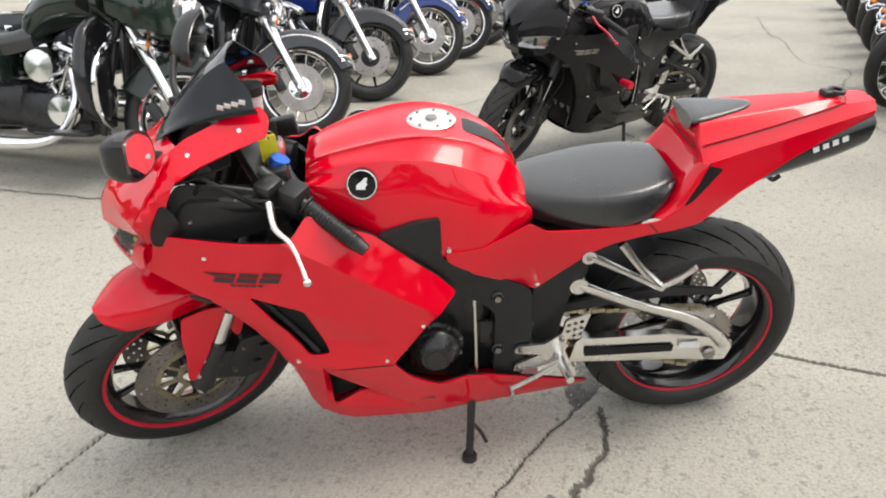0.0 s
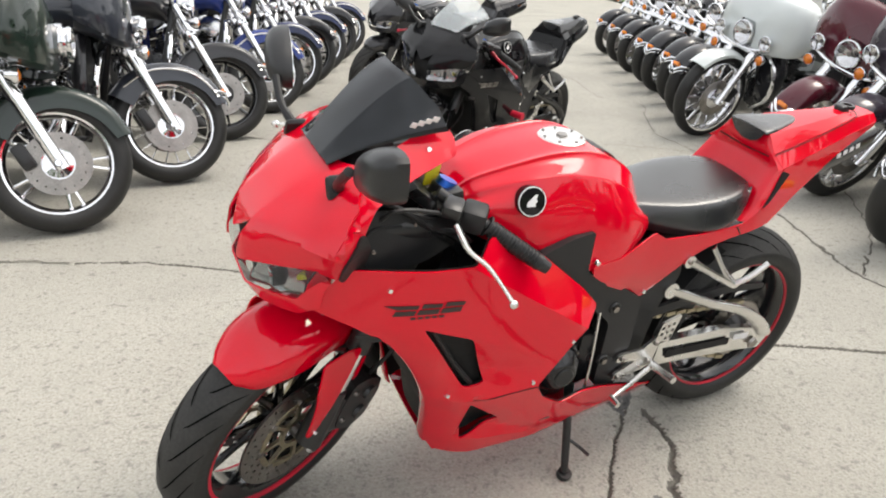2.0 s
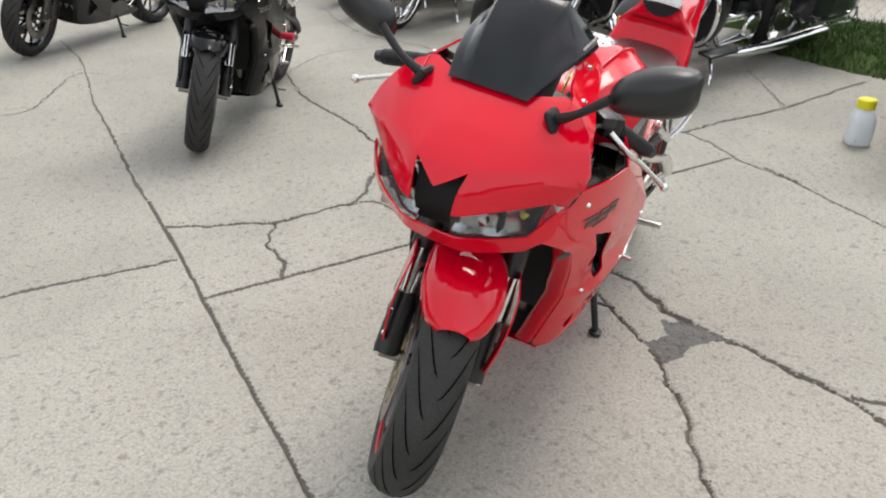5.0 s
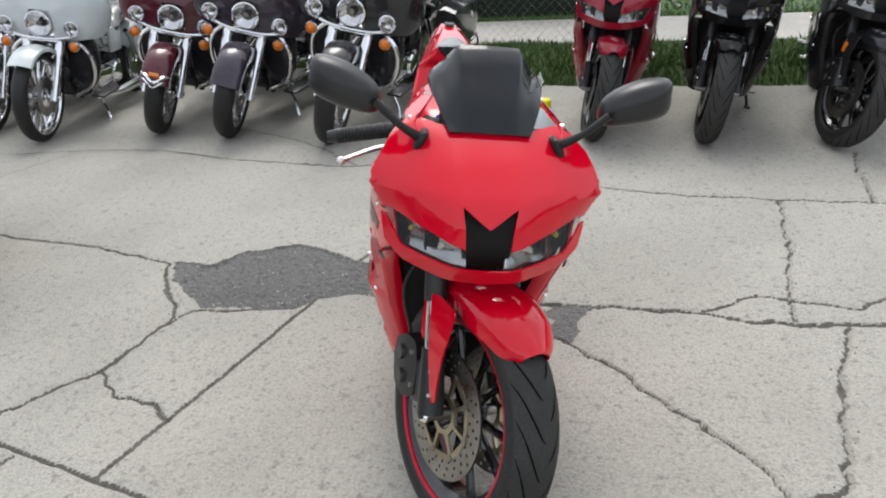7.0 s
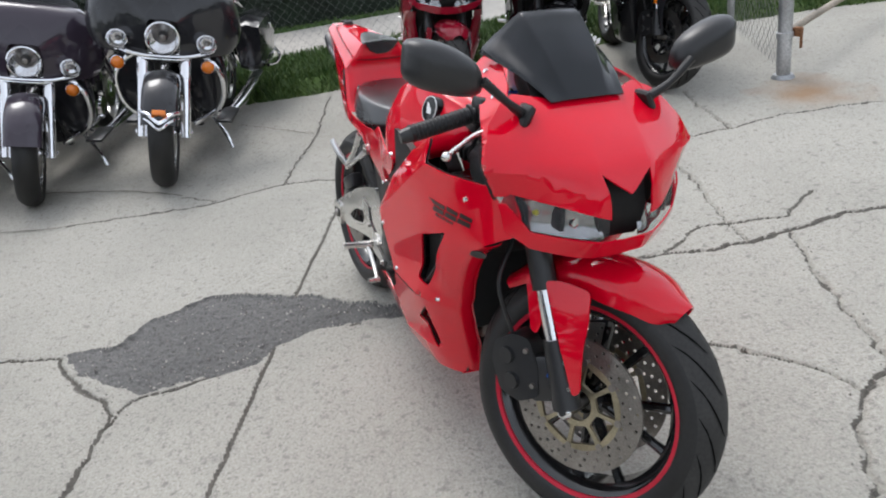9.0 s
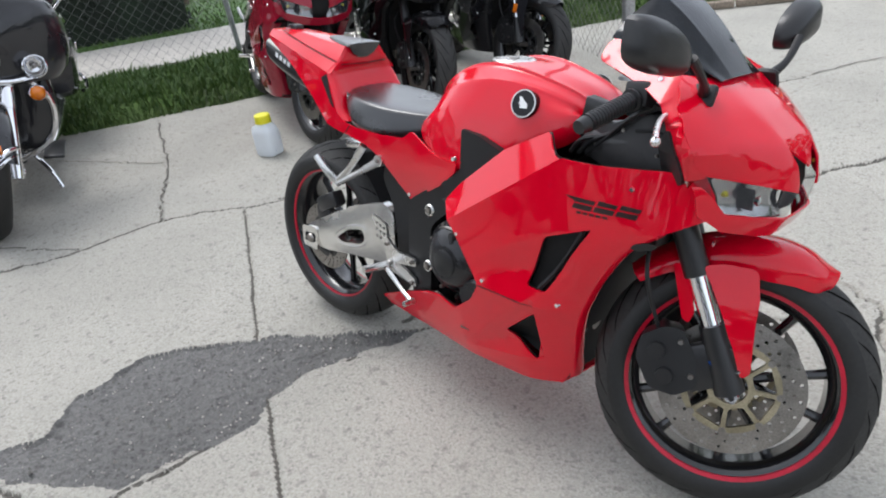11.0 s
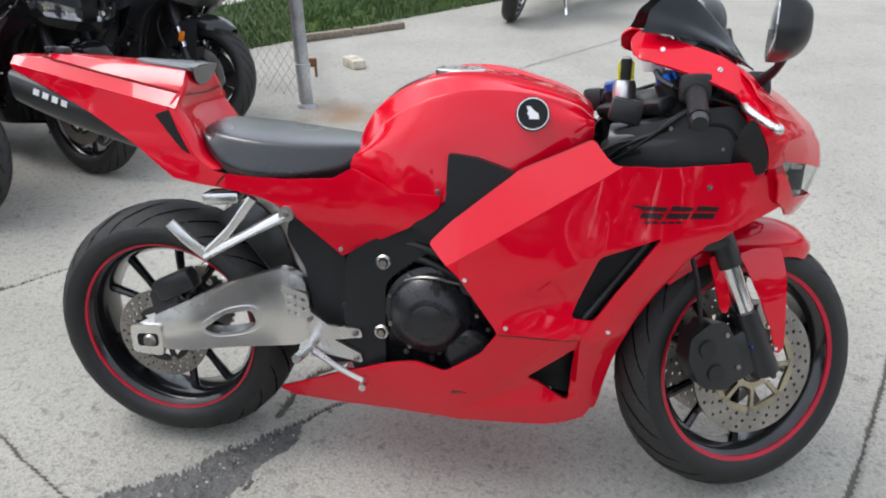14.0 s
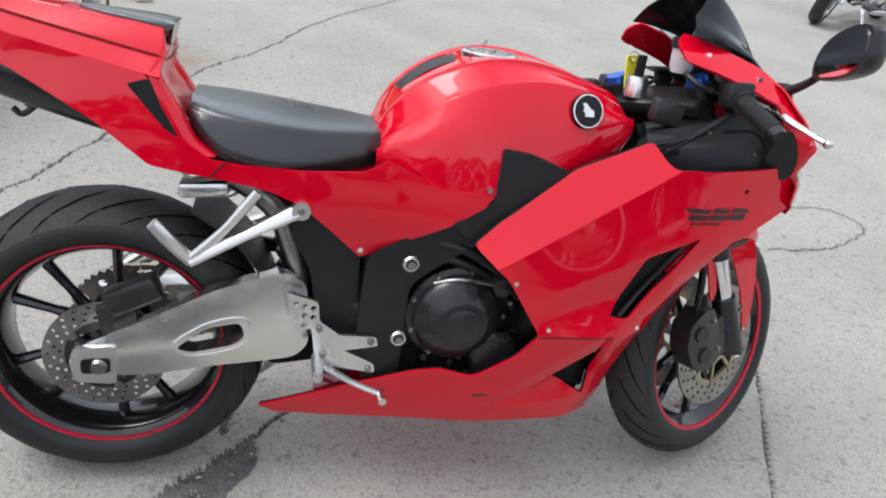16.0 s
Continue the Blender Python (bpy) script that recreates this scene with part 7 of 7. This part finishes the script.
# ---- lawn, pavement, fence and small things ----
GRASS = surface("grass", (0.05, 0.125, 0.015), 0.7, grain=(30, 0.3), stain=(1.2, 0.25), tint=(0.075, 0.16, 0.025))
SOIL = surface("soil", (0.06, 0.07, 0.025), 0.95, grain=(60, 0.3), stain=(2, 0.3), bump=0.6, tint=(0.05, 0.11, 0.015))
GALV = surface("galvanised_steel", (0.45, 0.46, 0.47), 0.5, metal=0.8, grain=(90, 0.12), stain=(6, 0.2), bump=0.1)
WIRE = surface("dull_wire", (0.22, 0.22, 0.21), 0.6, metal=0.5, grain=(90, 0.1))
RUSTY = surface("rusty_steel", (0.20, 0.09, 0.04), 0.8, metal=0.2, grain=(90, 0.3), stain=(9, 0.3), bump=0.4)
RUSTPIPE = surface("weathered_pipe", (0.30, 0.26, 0.21), 0.6, metal=0.3, grain=(90, 0.2), stain=(5, 0.3), bump=0.2)
TIMBER = surface("weathered_timber", (0.22, 0.18, 0.14), 0.85, grain=(70, 0.25), stain=(4, 0.2), bump=0.5)
BRICKM = surface("pale_brick", (0.55, 0.50, 0.40), 0.85, grain=(120, 0.2), stain=(12, 0.25), bump=0.5)
SIDING = surface("white_siding", (0.72, 0.72, 0.70), 0.6, grain=(60, 0.06), stain=(1.5, 0.1))
JUG = clear("milky_plastic", (0.82, 0.86, 0.9), 0.3, 0.8)
YCAP = surface("yellow_cap", (0.78, 0.72, 0.02), 0.4, grain=(90, 0.05))
HEDGE = surface("hedge_leaf", (0.011, 0.020, 0.010), 0.8, grain=(40, 0.3), stain=(3, 0.3))
BARK = surface("bark", (0.10, 0.075, 0.05), 0.9, grain=(60, 0.3), stain=(5, 0.3), bump=0.6)


def lawn_edge(y):
    return lin(y, (-6, 0.6), (-3.2, 2.2), (-1.72, 2.98), (-0.4, 3.36), (1.3, 3.76), (2.1, 4.0), (3.5, 4.5), (9, 6.0))


def walk_edge(y):
    return 4.75 + 0.27 * y


def strip(x_lo, x_hi, y0, y1, z_fun, n=(14, 80)):
    """A band of ground between two edge lines."""
    bm = bmesh.new()
    rows = []
    for j in range(n[1] + 1):
        y = y0 + (y1 - y0) * j / n[1]
        rows.append([bm.verts.new((x_lo(y) + (x_hi(y) - x_lo(y)) * i / n[0], y, z_fun(i / n[0], y))) for i in range(n[0] + 1)])
    for a, b in zip(rows[:-1], rows[1:]):
        for i in range(n[0]):
            bm.faces.new((a[i], a[i + 1], b[i + 1], b[i]))
    return bm


def verge_z(t, y):
    return -0.02 + 0.10 * min(1.0, t * 5) + 0.012 * math.sin(7 * y + 9 * t) * min(1, t * 6)


tagged(part("verge", strip(lambda y: lawn_edge(y) + 0.02 * math.sin(9 * y) + 0.015 * math.sin(23 * y), walk_edge, -6, 9, verge_z, (24, 240)), SOIL), "strip of rough grass beside the concrete", "ground", kind="structure")
tagged(part("pavement", thicken(strip(walk_edge, lambda y: walk_edge(y) + 1.35, -12, 14, lambda t, y: 0.10, (2, 20)), 0.1), stone("pavement_concrete", (0.52, 0.49, 0.44), (0.42, 0.39, 0.35), 150, 0.3)), "pale concrete pavement behind the fence", "pavement", kind="structure")
tagged(part("lawn", strip(lambda y: walk_edge(y) + 1.35, lambda y: 60.0, -40, 60, lambda t, y: 0.09, (6, 30)), GRASS), "mown green lawn beyond the pavement", "ground", kind="structure")


def blades(name, count, spot, tall, seed, label, width=0.006):
    """Grass as many single blades, each a bent, tapering leaf."""
    rng = np.random.RandomState(seed)
    verts, faces = [], []
    k = 0
    while k < count:
        p = spot(rng)
        h = tall * rng.uniform(0.45, 1.25) * (1.6 if rng.rand() < 0.06 else 1.0)
        a, lean_, w = rng.uniform(0, 6.283), rng.uniform(0.1, 0.7) * h, width * rng.uniform(0.6, 1.5)
        dx, dy = math.cos(a), math.sin(a)
        lx, ly = math.cos(a + 1.2) * lean_, math.sin(a + 1.2) * lean_
        b = len(verts)
        verts += [(p[0] - dx * w, p[1] - dy * w, p[2]), (p[0] + dx * w, p[1] + dy * w, p[2]), (p[0] + dx * w * 0.7 + lx * 0.4, p[1] + dy * w * 0.7 + ly * 0.4, p[2] + h * 0.6), (p[0] - dx * w * 0.7 + lx * 0.4, p[1] - dy * w * 0.7 + ly * 0.4, p[2] + h * 0.6), (p[0] + lx, p[1] + ly, p[2] + h)]
        faces += [(b, b + 1, b + 2, b + 3), (b + 3, b + 2, b + 4)]
        k += 1
    mesh = bpy.data.meshes.new(name)
    mesh.from_pydata(verts, [], faces)
    m = bpy.data.materials.new(name + "_leaf")
    m.use_nodes = True
    n, l = m.node_tree.nodes, m.node_tree.links
    geo, ramp = n.new("ShaderNodeNewGeometry"), n.new("ShaderNodeValToRGB")
    ramp.color_ramp.elements[0].color, ramp.color_ramp.elements[1].color = (0.034, 0.085, 0.014, 1), (0.095, 0.18, 0.032, 1)
    dry = ramp.color_ramp.elements.new(0.93)
    dry.color = (0.11, 0.17, 0.04, 1)
    l.new(geo.outputs["Random Per Island"], ramp.inputs[0])
    l.new(ramp.outputs[0], n["Principled BSDF"].inputs["Base Color"])
    n["Principled BSDF"].inputs["Roughness"].default_value = 0.6
    mesh.materials.append(m)
    return tagged(new(name, mesh), label, "grass", kind="stuff")


def verge_spot(rng):
    y = rng.uniform(-5.5, 5.5)
    t = rng.rand() ** 1.15
    x = lawn_edge(y) + 0.03 + t * (walk_edge(y) - lawn_edge(y) - 0.03)
    return x, y, verge_z(t, y) - 0.004


def lawn_spot(rng):
    y = rng.uniform(-14, 8)
    return walk_edge(y) + 1.38 + 7 * rng.rand() ** 1.5, y, 0.085


blades("verge_grass", 60000, verge_spot, 0.055, 4, "rough uncut grass along the fence")
blades("lawn_grass", 60000, lawn_spot, 0.042, 5, "short green lawn grass", 0.007)


# fence: galvanised corner post, a short panel and the long line along the pavement
def wires(bm, a, b, z0, z1, cell=0.06, r=0.0011):
    """Diamond mesh between two posts."""
    a, b = Vector(a), Vector(b)
    run = (b - a).length
    d = (b - a).normalized()
    high = z1 - z0
    for s in (1, -1):
        t = -high
        while t < run:
            p0, p1 = (t, 0.0), (t + high, high)
            lo, hi = max(0.0, -t), min(high, run - t)
            if hi > lo:
                q0, q1 = (t + lo, lo if s > 0 else high - lo), (t + hi, hi if s > 0 else high - hi)
                tube(bm, [a + d * q0[0] + Vector((0, 0.002 * s, z0 + q0[1])), a + d * q1[0] + Vector((0, 0.002 * s, z0 + q1[1]))], r, 4, 1)
            t += cell * 1.414
    return bm


def pipe_post(x, y, high, r, lean=(0, 0)):
    bm = rod(bmesh.new(), (x, y, -0.05), (x + lean[0], y + lean[1], high), r, seg=20)
    return bm


fence = empty("chain_link_fence", pose(0, 0, 0), "galvanised chain link fence with rusty patches", "fence")
post = part("post", pipe_post(1.80, -0.63, 1.9, 0.038), GALV, fence, "thick galvanised gate post")
part("post_foot", lathe(bmesh.new(), [(0.0001, 0.02), (0.05, 0.02), (0.065, 0.0), (0.068, -0.02)], 20, m=pose(1.80, -0.63, 0, 90, 0, 0)), GALV, post)
for z in (0.24, 0.95):
    part("clamp", lathe(bmesh.new(), [(0.039, 0.018), (0.045, 0.016), (0.045, -0.016), (0.039, -0.018)], 20, m=pose(1.80, -0.63, z, 90, 0, 0)), GALV, post)
bm = box(bmesh.new(), (0.05, 0.03, 0.05), pose(1.765, -0.685, 0.25, 0, 0, 20), 0.006)
rod(bm, (1.755, -0.70, 0.27), (1.755, -0.70, 0.16), 0.008, seg=8)
part("latch", bm, RUSTY, post, "rusty gate latch")
part("gate_rail", rod(bmesh.new(), (1.83, -0.68, 0.245), (2.65, -2.10, 0.25), 0.021, seg=14), RUSTPIPE, post, "weathered brown gate rail")
part("tension_bar", rod(bmesh.new(), (1.85, -0.645, 0.02), (1.85, -0.645, 1.8), 0.006, seg=8), RUSTY, fence)
part("mesh_panel", wires(bmesh.new(), (1.85, -0.645, 0), (3.05, -1.15, 0), 0.03, 1.25), WIRE, fence)
part("top_rail", rod(bmesh.new(), (1.80, -0.63, 1.27), (3.05, -1.15, 1.27), 0.018, seg=10), GALV, fence)
part("post", pipe_post(3.05, -1.15, 1.3, 0.025), GALV, fence)
line = [(4.42, -1.15), (4.90, 0.70), (5.42, 2.6), (5.95, 4.5)]
for (ax, ay), (bx, by) in zip(line[:-1], line[1:]):
    if ay >= 0.6:
        part("mesh_panel", wires(bmesh.new(), (ax, ay, 0), (bx, by, 0), 0.1, 1.3), WIRE, fence)
        part("top_rail", rod(bmesh.new(), (ax, ay, 1.32), (bx, by, 1.32), 0.018, seg=10), GALV, fence)
for x, y in line[1:]:
    part("post", pipe_post(x, y, 1.35, 0.022, (-0.12, 0.10)), GALV, fence)


# jug, brick, timber edging
jug = empty("plastic_jug", pose(2.52, 1.48, 0.0, 0, 0, 25), "cloudy white plastic jug with a yellow cap", "jug")
ring = lambda w, d, z, k=0.55: [(x * w, y * d, z) for x, y in ((1, -k), (1, k), (k, 1), (-k, 1), (-1, k), (-1, -k), (-k, -1), (k, -1))]
body = part("body", loft([ring(0.055, 0.048, 0.002), ring(0.066, 0.056, 0.012), ring(0.068, 0.058, 0.06), ring(0.066, 0.056, 0.13), ring(0.052, 0.045, 0.165), ring(0.034, 0.034, 0.183, 0.7), ring(0.033, 0.033, 0.19, 0.7)], 4, 3, closed=True, cap=True), JUG, jug)
part("cap", lathe(bmesh.new(), [(0.0001, 0.045), (0.040, 0.045), (0.044, 0.04), (0.044, 0.0), (0.0001, 0.0)], 24, m=pose(0, 0, 0.186, 90, 0, 0)), YCAP, jug, "yellow screw cap")
part("handle", tube(bmesh.new(), ((0.058, 0, 0.15), (0.09, 0, 0.14), (0.092, 0, 0.08), (0.066, 0, 0.05)), 0.01, 8), JUG, body)
part("worn_label", sheet([(-0.02, 0.03), (0.025, 0.03), (0.02, 0.075), (-0.018, 0.07)], lambda u, v: (-0.0695, u, v), 0.001, 0.05, out=(-1, 0, 0)), surface("blue_grey_label", (0.25, 0.3, 0.42), 0.6), body)

bm = box(bmesh.new(), (0.20, 0.095, 0.06), pose(1.92, -1.56, 0.031, 0, 0, -42), 0.006)
tagged(part("brick", bm, BRICKM), "loose pale brick lying on the concrete", "brick")
bm = bmesh.new()
for (ax, ay), (bx, by) in (((2.69, -2.16), (2.38, -2.50)), ((2.37, -2.52), (2.06, -2.87))):
    d = Vector((bx - ax, by - ay, 0))
    box(bm, (d.length, 0.07, 0.055), pose((ax + bx) / 2, (ay + by) / 2, 0.03, 0, 0, math.degrees(math.atan2(d.y, d.x))), 0.01)
tagged(part("timber_edging", bm, TIMBER), "weathered timber edging at the lawn's border", "edging")


# hedge, tree and house far behind
def hedge():
    rng = np.random.RandomState(11)
    verts, faces = [], []
    for _ in range(16000):
        y = rng.uniform(0.55, 6.5)
        q = rng.uniform(0, math.pi)
        k = rng.uniform(0.86, 1.06) + 0.05 * math.sin(5 * y) + 0.04 * math.sin(13 * y + 3 * q)
        c = Vector((6.95 + 0.27 * y - 0.58 * k * math.copysign(abs(math.cos(q)) ** 0.5, math.cos(q)), y, 0.08 + 1.55 * k * math.sin(q) ** 0.5))
        t = Euler(rng.uniform(0, 6.28, 3)).to_matrix()
        b = len(verts)
        s = rng.uniform(0.03, 0.06)
        verts += [c + t @ Vector(v) * s for v in ((-1, 0, 0), (0, -0.5, 0.1), (1, 0, 0), (0, 0.5, 0.1))]
        faces.append((b, b + 1, b + 2, b + 3))
    core = loft([[(6.95 + 0.27 * y + x * k, y, 0.02 + z * k) for x, z in ((-0.5, 0), (-0.52, 0.8), (-0.4, 1.35), (0, 1.45), (0.4, 1.35), (0.52, 0.8), (0.5, 0))] for y, k in ((0.58, 0.9), (0.8, 1.0), (3.0, 1.0), (6.3, 1.0))], 3, 3)
    off = len(verts)
    core.verts.index_update()
    verts += [v.co.copy() for v in core.verts]
    faces += [tuple(off + v.index for v in f.verts) for f in core.faces]
    core.free()
    mesh = bpy.data.meshes.new("hedge")
    mesh.from_pydata(verts, [], faces)
    mesh.materials.append(HEDGE)
    return tagged(new("hedge", mesh), "dark clipped hedge beyond the pavement", "hedge", kind="stuff")


hedge()
tree = empty("tree", pose(8.4, 0.2, 0.05), "street tree with a bare brown trunk", "tree")
trunk = part("trunk", tube(bmesh.new(), ((0, 0, -0.1), (0.02, 0.02, 0.8), (0.0, 0.06, 2.0), (0.05, 0.1, 3.4)), (0.2, 0.14, 0.12, 0.06), 12), BARK, tree)
for k in range(6):
    q = k * 1.05
    part("limb", tube(bmesh.new(), ((0.02, 0.06, 2.0 + 0.2 * k), (0.5 * math.cos(q), 0.5 * math.sin(q), 2.7 + 0.2 * k), (1.2 * math.cos(q), 1.2 * math.sin(q), 3.3 + 0.15 * k)), (0.05, 0.03, 0.012), 7), BARK, trunk)
rng = np.random.RandomState(3)
verts, faces = [], []
for _ in range(5000):
    v = rng.normal(0, 1, 3)
    v = v / np.linalg.norm(v) * rng.uniform(0.55, 1.0) * (1 + 0.25 * math.sin(4 * v[0]) * math.cos(3 * v[1]))
    c = Vector((v[0] * 1.6, v[1] * 1.6, 3.8 + v[2] * 1.2))
    q, b, s = Euler(rng.uniform(0, 6.28, 3)).to_matrix(), len(verts), rng.uniform(0.05, 0.09)
    verts += [c + q @ Vector(p) * s for p in ((-1, 0, 0), (0, -0.55, 0.1), (1, 0, 0), (0, 0.55, 0.1))]
    faces.append((b, b + 1, b + 2, b + 3))
mesh = bpy.data.meshes.new("crown")
mesh.from_pydata(verts, [], faces)
mesh.materials.append(GRASS)
crown = new("crown", mesh)
crown.parent = tree

house = empty("house", pose(0, 0, 0), "white clapboard house behind the parked bikes", "house")
part("wall", box(bmesh.new(), (0.2, 9.0, 3.2), pose(9.6, 11.5, 1.6, 0, 0, -14)), SIDING, house)
for k in range(16):
    part("board", box(bmesh.new(), (0.03, 9.0, 0.19), pose(9.48, 11.47, 0.12 + 0.2 * k, 0, 0, -14) @ pose(0, 0, 0, 0, -5, 0)), SIDING, house)
bm = bmesh.new()
for v in ((9.2, 7.0, 3.1), (11.4, 16.0, 3.1), (14.0, 15.4, 4.9), (11.8, 6.4, 4.9)):
    bm.verts.new(v)
bm.faces.new(bm.verts)
part("roof", thicken(bm, 0.12), MATT, house)


# belt of trees round the lot, far behind the camera and the rows: unseen, added to darken the horizon that glossy paint
# reflects
def unseen_tree_belt():
    rng = np.random.RandomState(21)
    count = 16000
    q = rng.uniform(0, 2 * math.pi, count)
    top = 4.5 + 1.2 * np.sin(3 * q + 1) + 1.4 * np.sin(11 * q) + 0.8 * np.sin(29 * q + 2)
    z = top * rng.rand(count) ** 0.8
    r = 34 + 3.0 * rng.rand(count) + 2 * np.sin(17 * q) - 0.15 * z
    c = np.stack([r * np.cos(q) + 2, r * np.sin(q) + 2, z], -1)
    u, v = rng.normal(0, 1, (count, 3)), rng.normal(0, 1, (count, 3))
    u /= np.linalg.norm(u, axis=1)[:, None]
    v -= u * (u * v).sum(1)[:, None]
    v /= np.linalg.norm(v, axis=1)[:, None]
    s = rng.uniform(0.25, 0.6, count)[:, None]
    verts = np.stack([c - u * s, c - v * s * 0.6, c + u * s, c + v * s * 0.6], 1).reshape(-1, 3)
    mesh = bpy.data.meshes.new("unseen_tree_belt")
    mesh.from_pydata(verts.tolist(), [], np.arange(count * 4).reshape(-1, 4).tolist())
    mesh.materials.append(surface("far_leaf", (0.05, 0.09, 0.025), 0.7, grain=(2, 0.3), stain=(0.2, 0.3)))
    return tagged(new("unseen_tree_belt", mesh), "leafy green trees far round the lot", "trees", kind="stuff")


unseen_tree_belt()
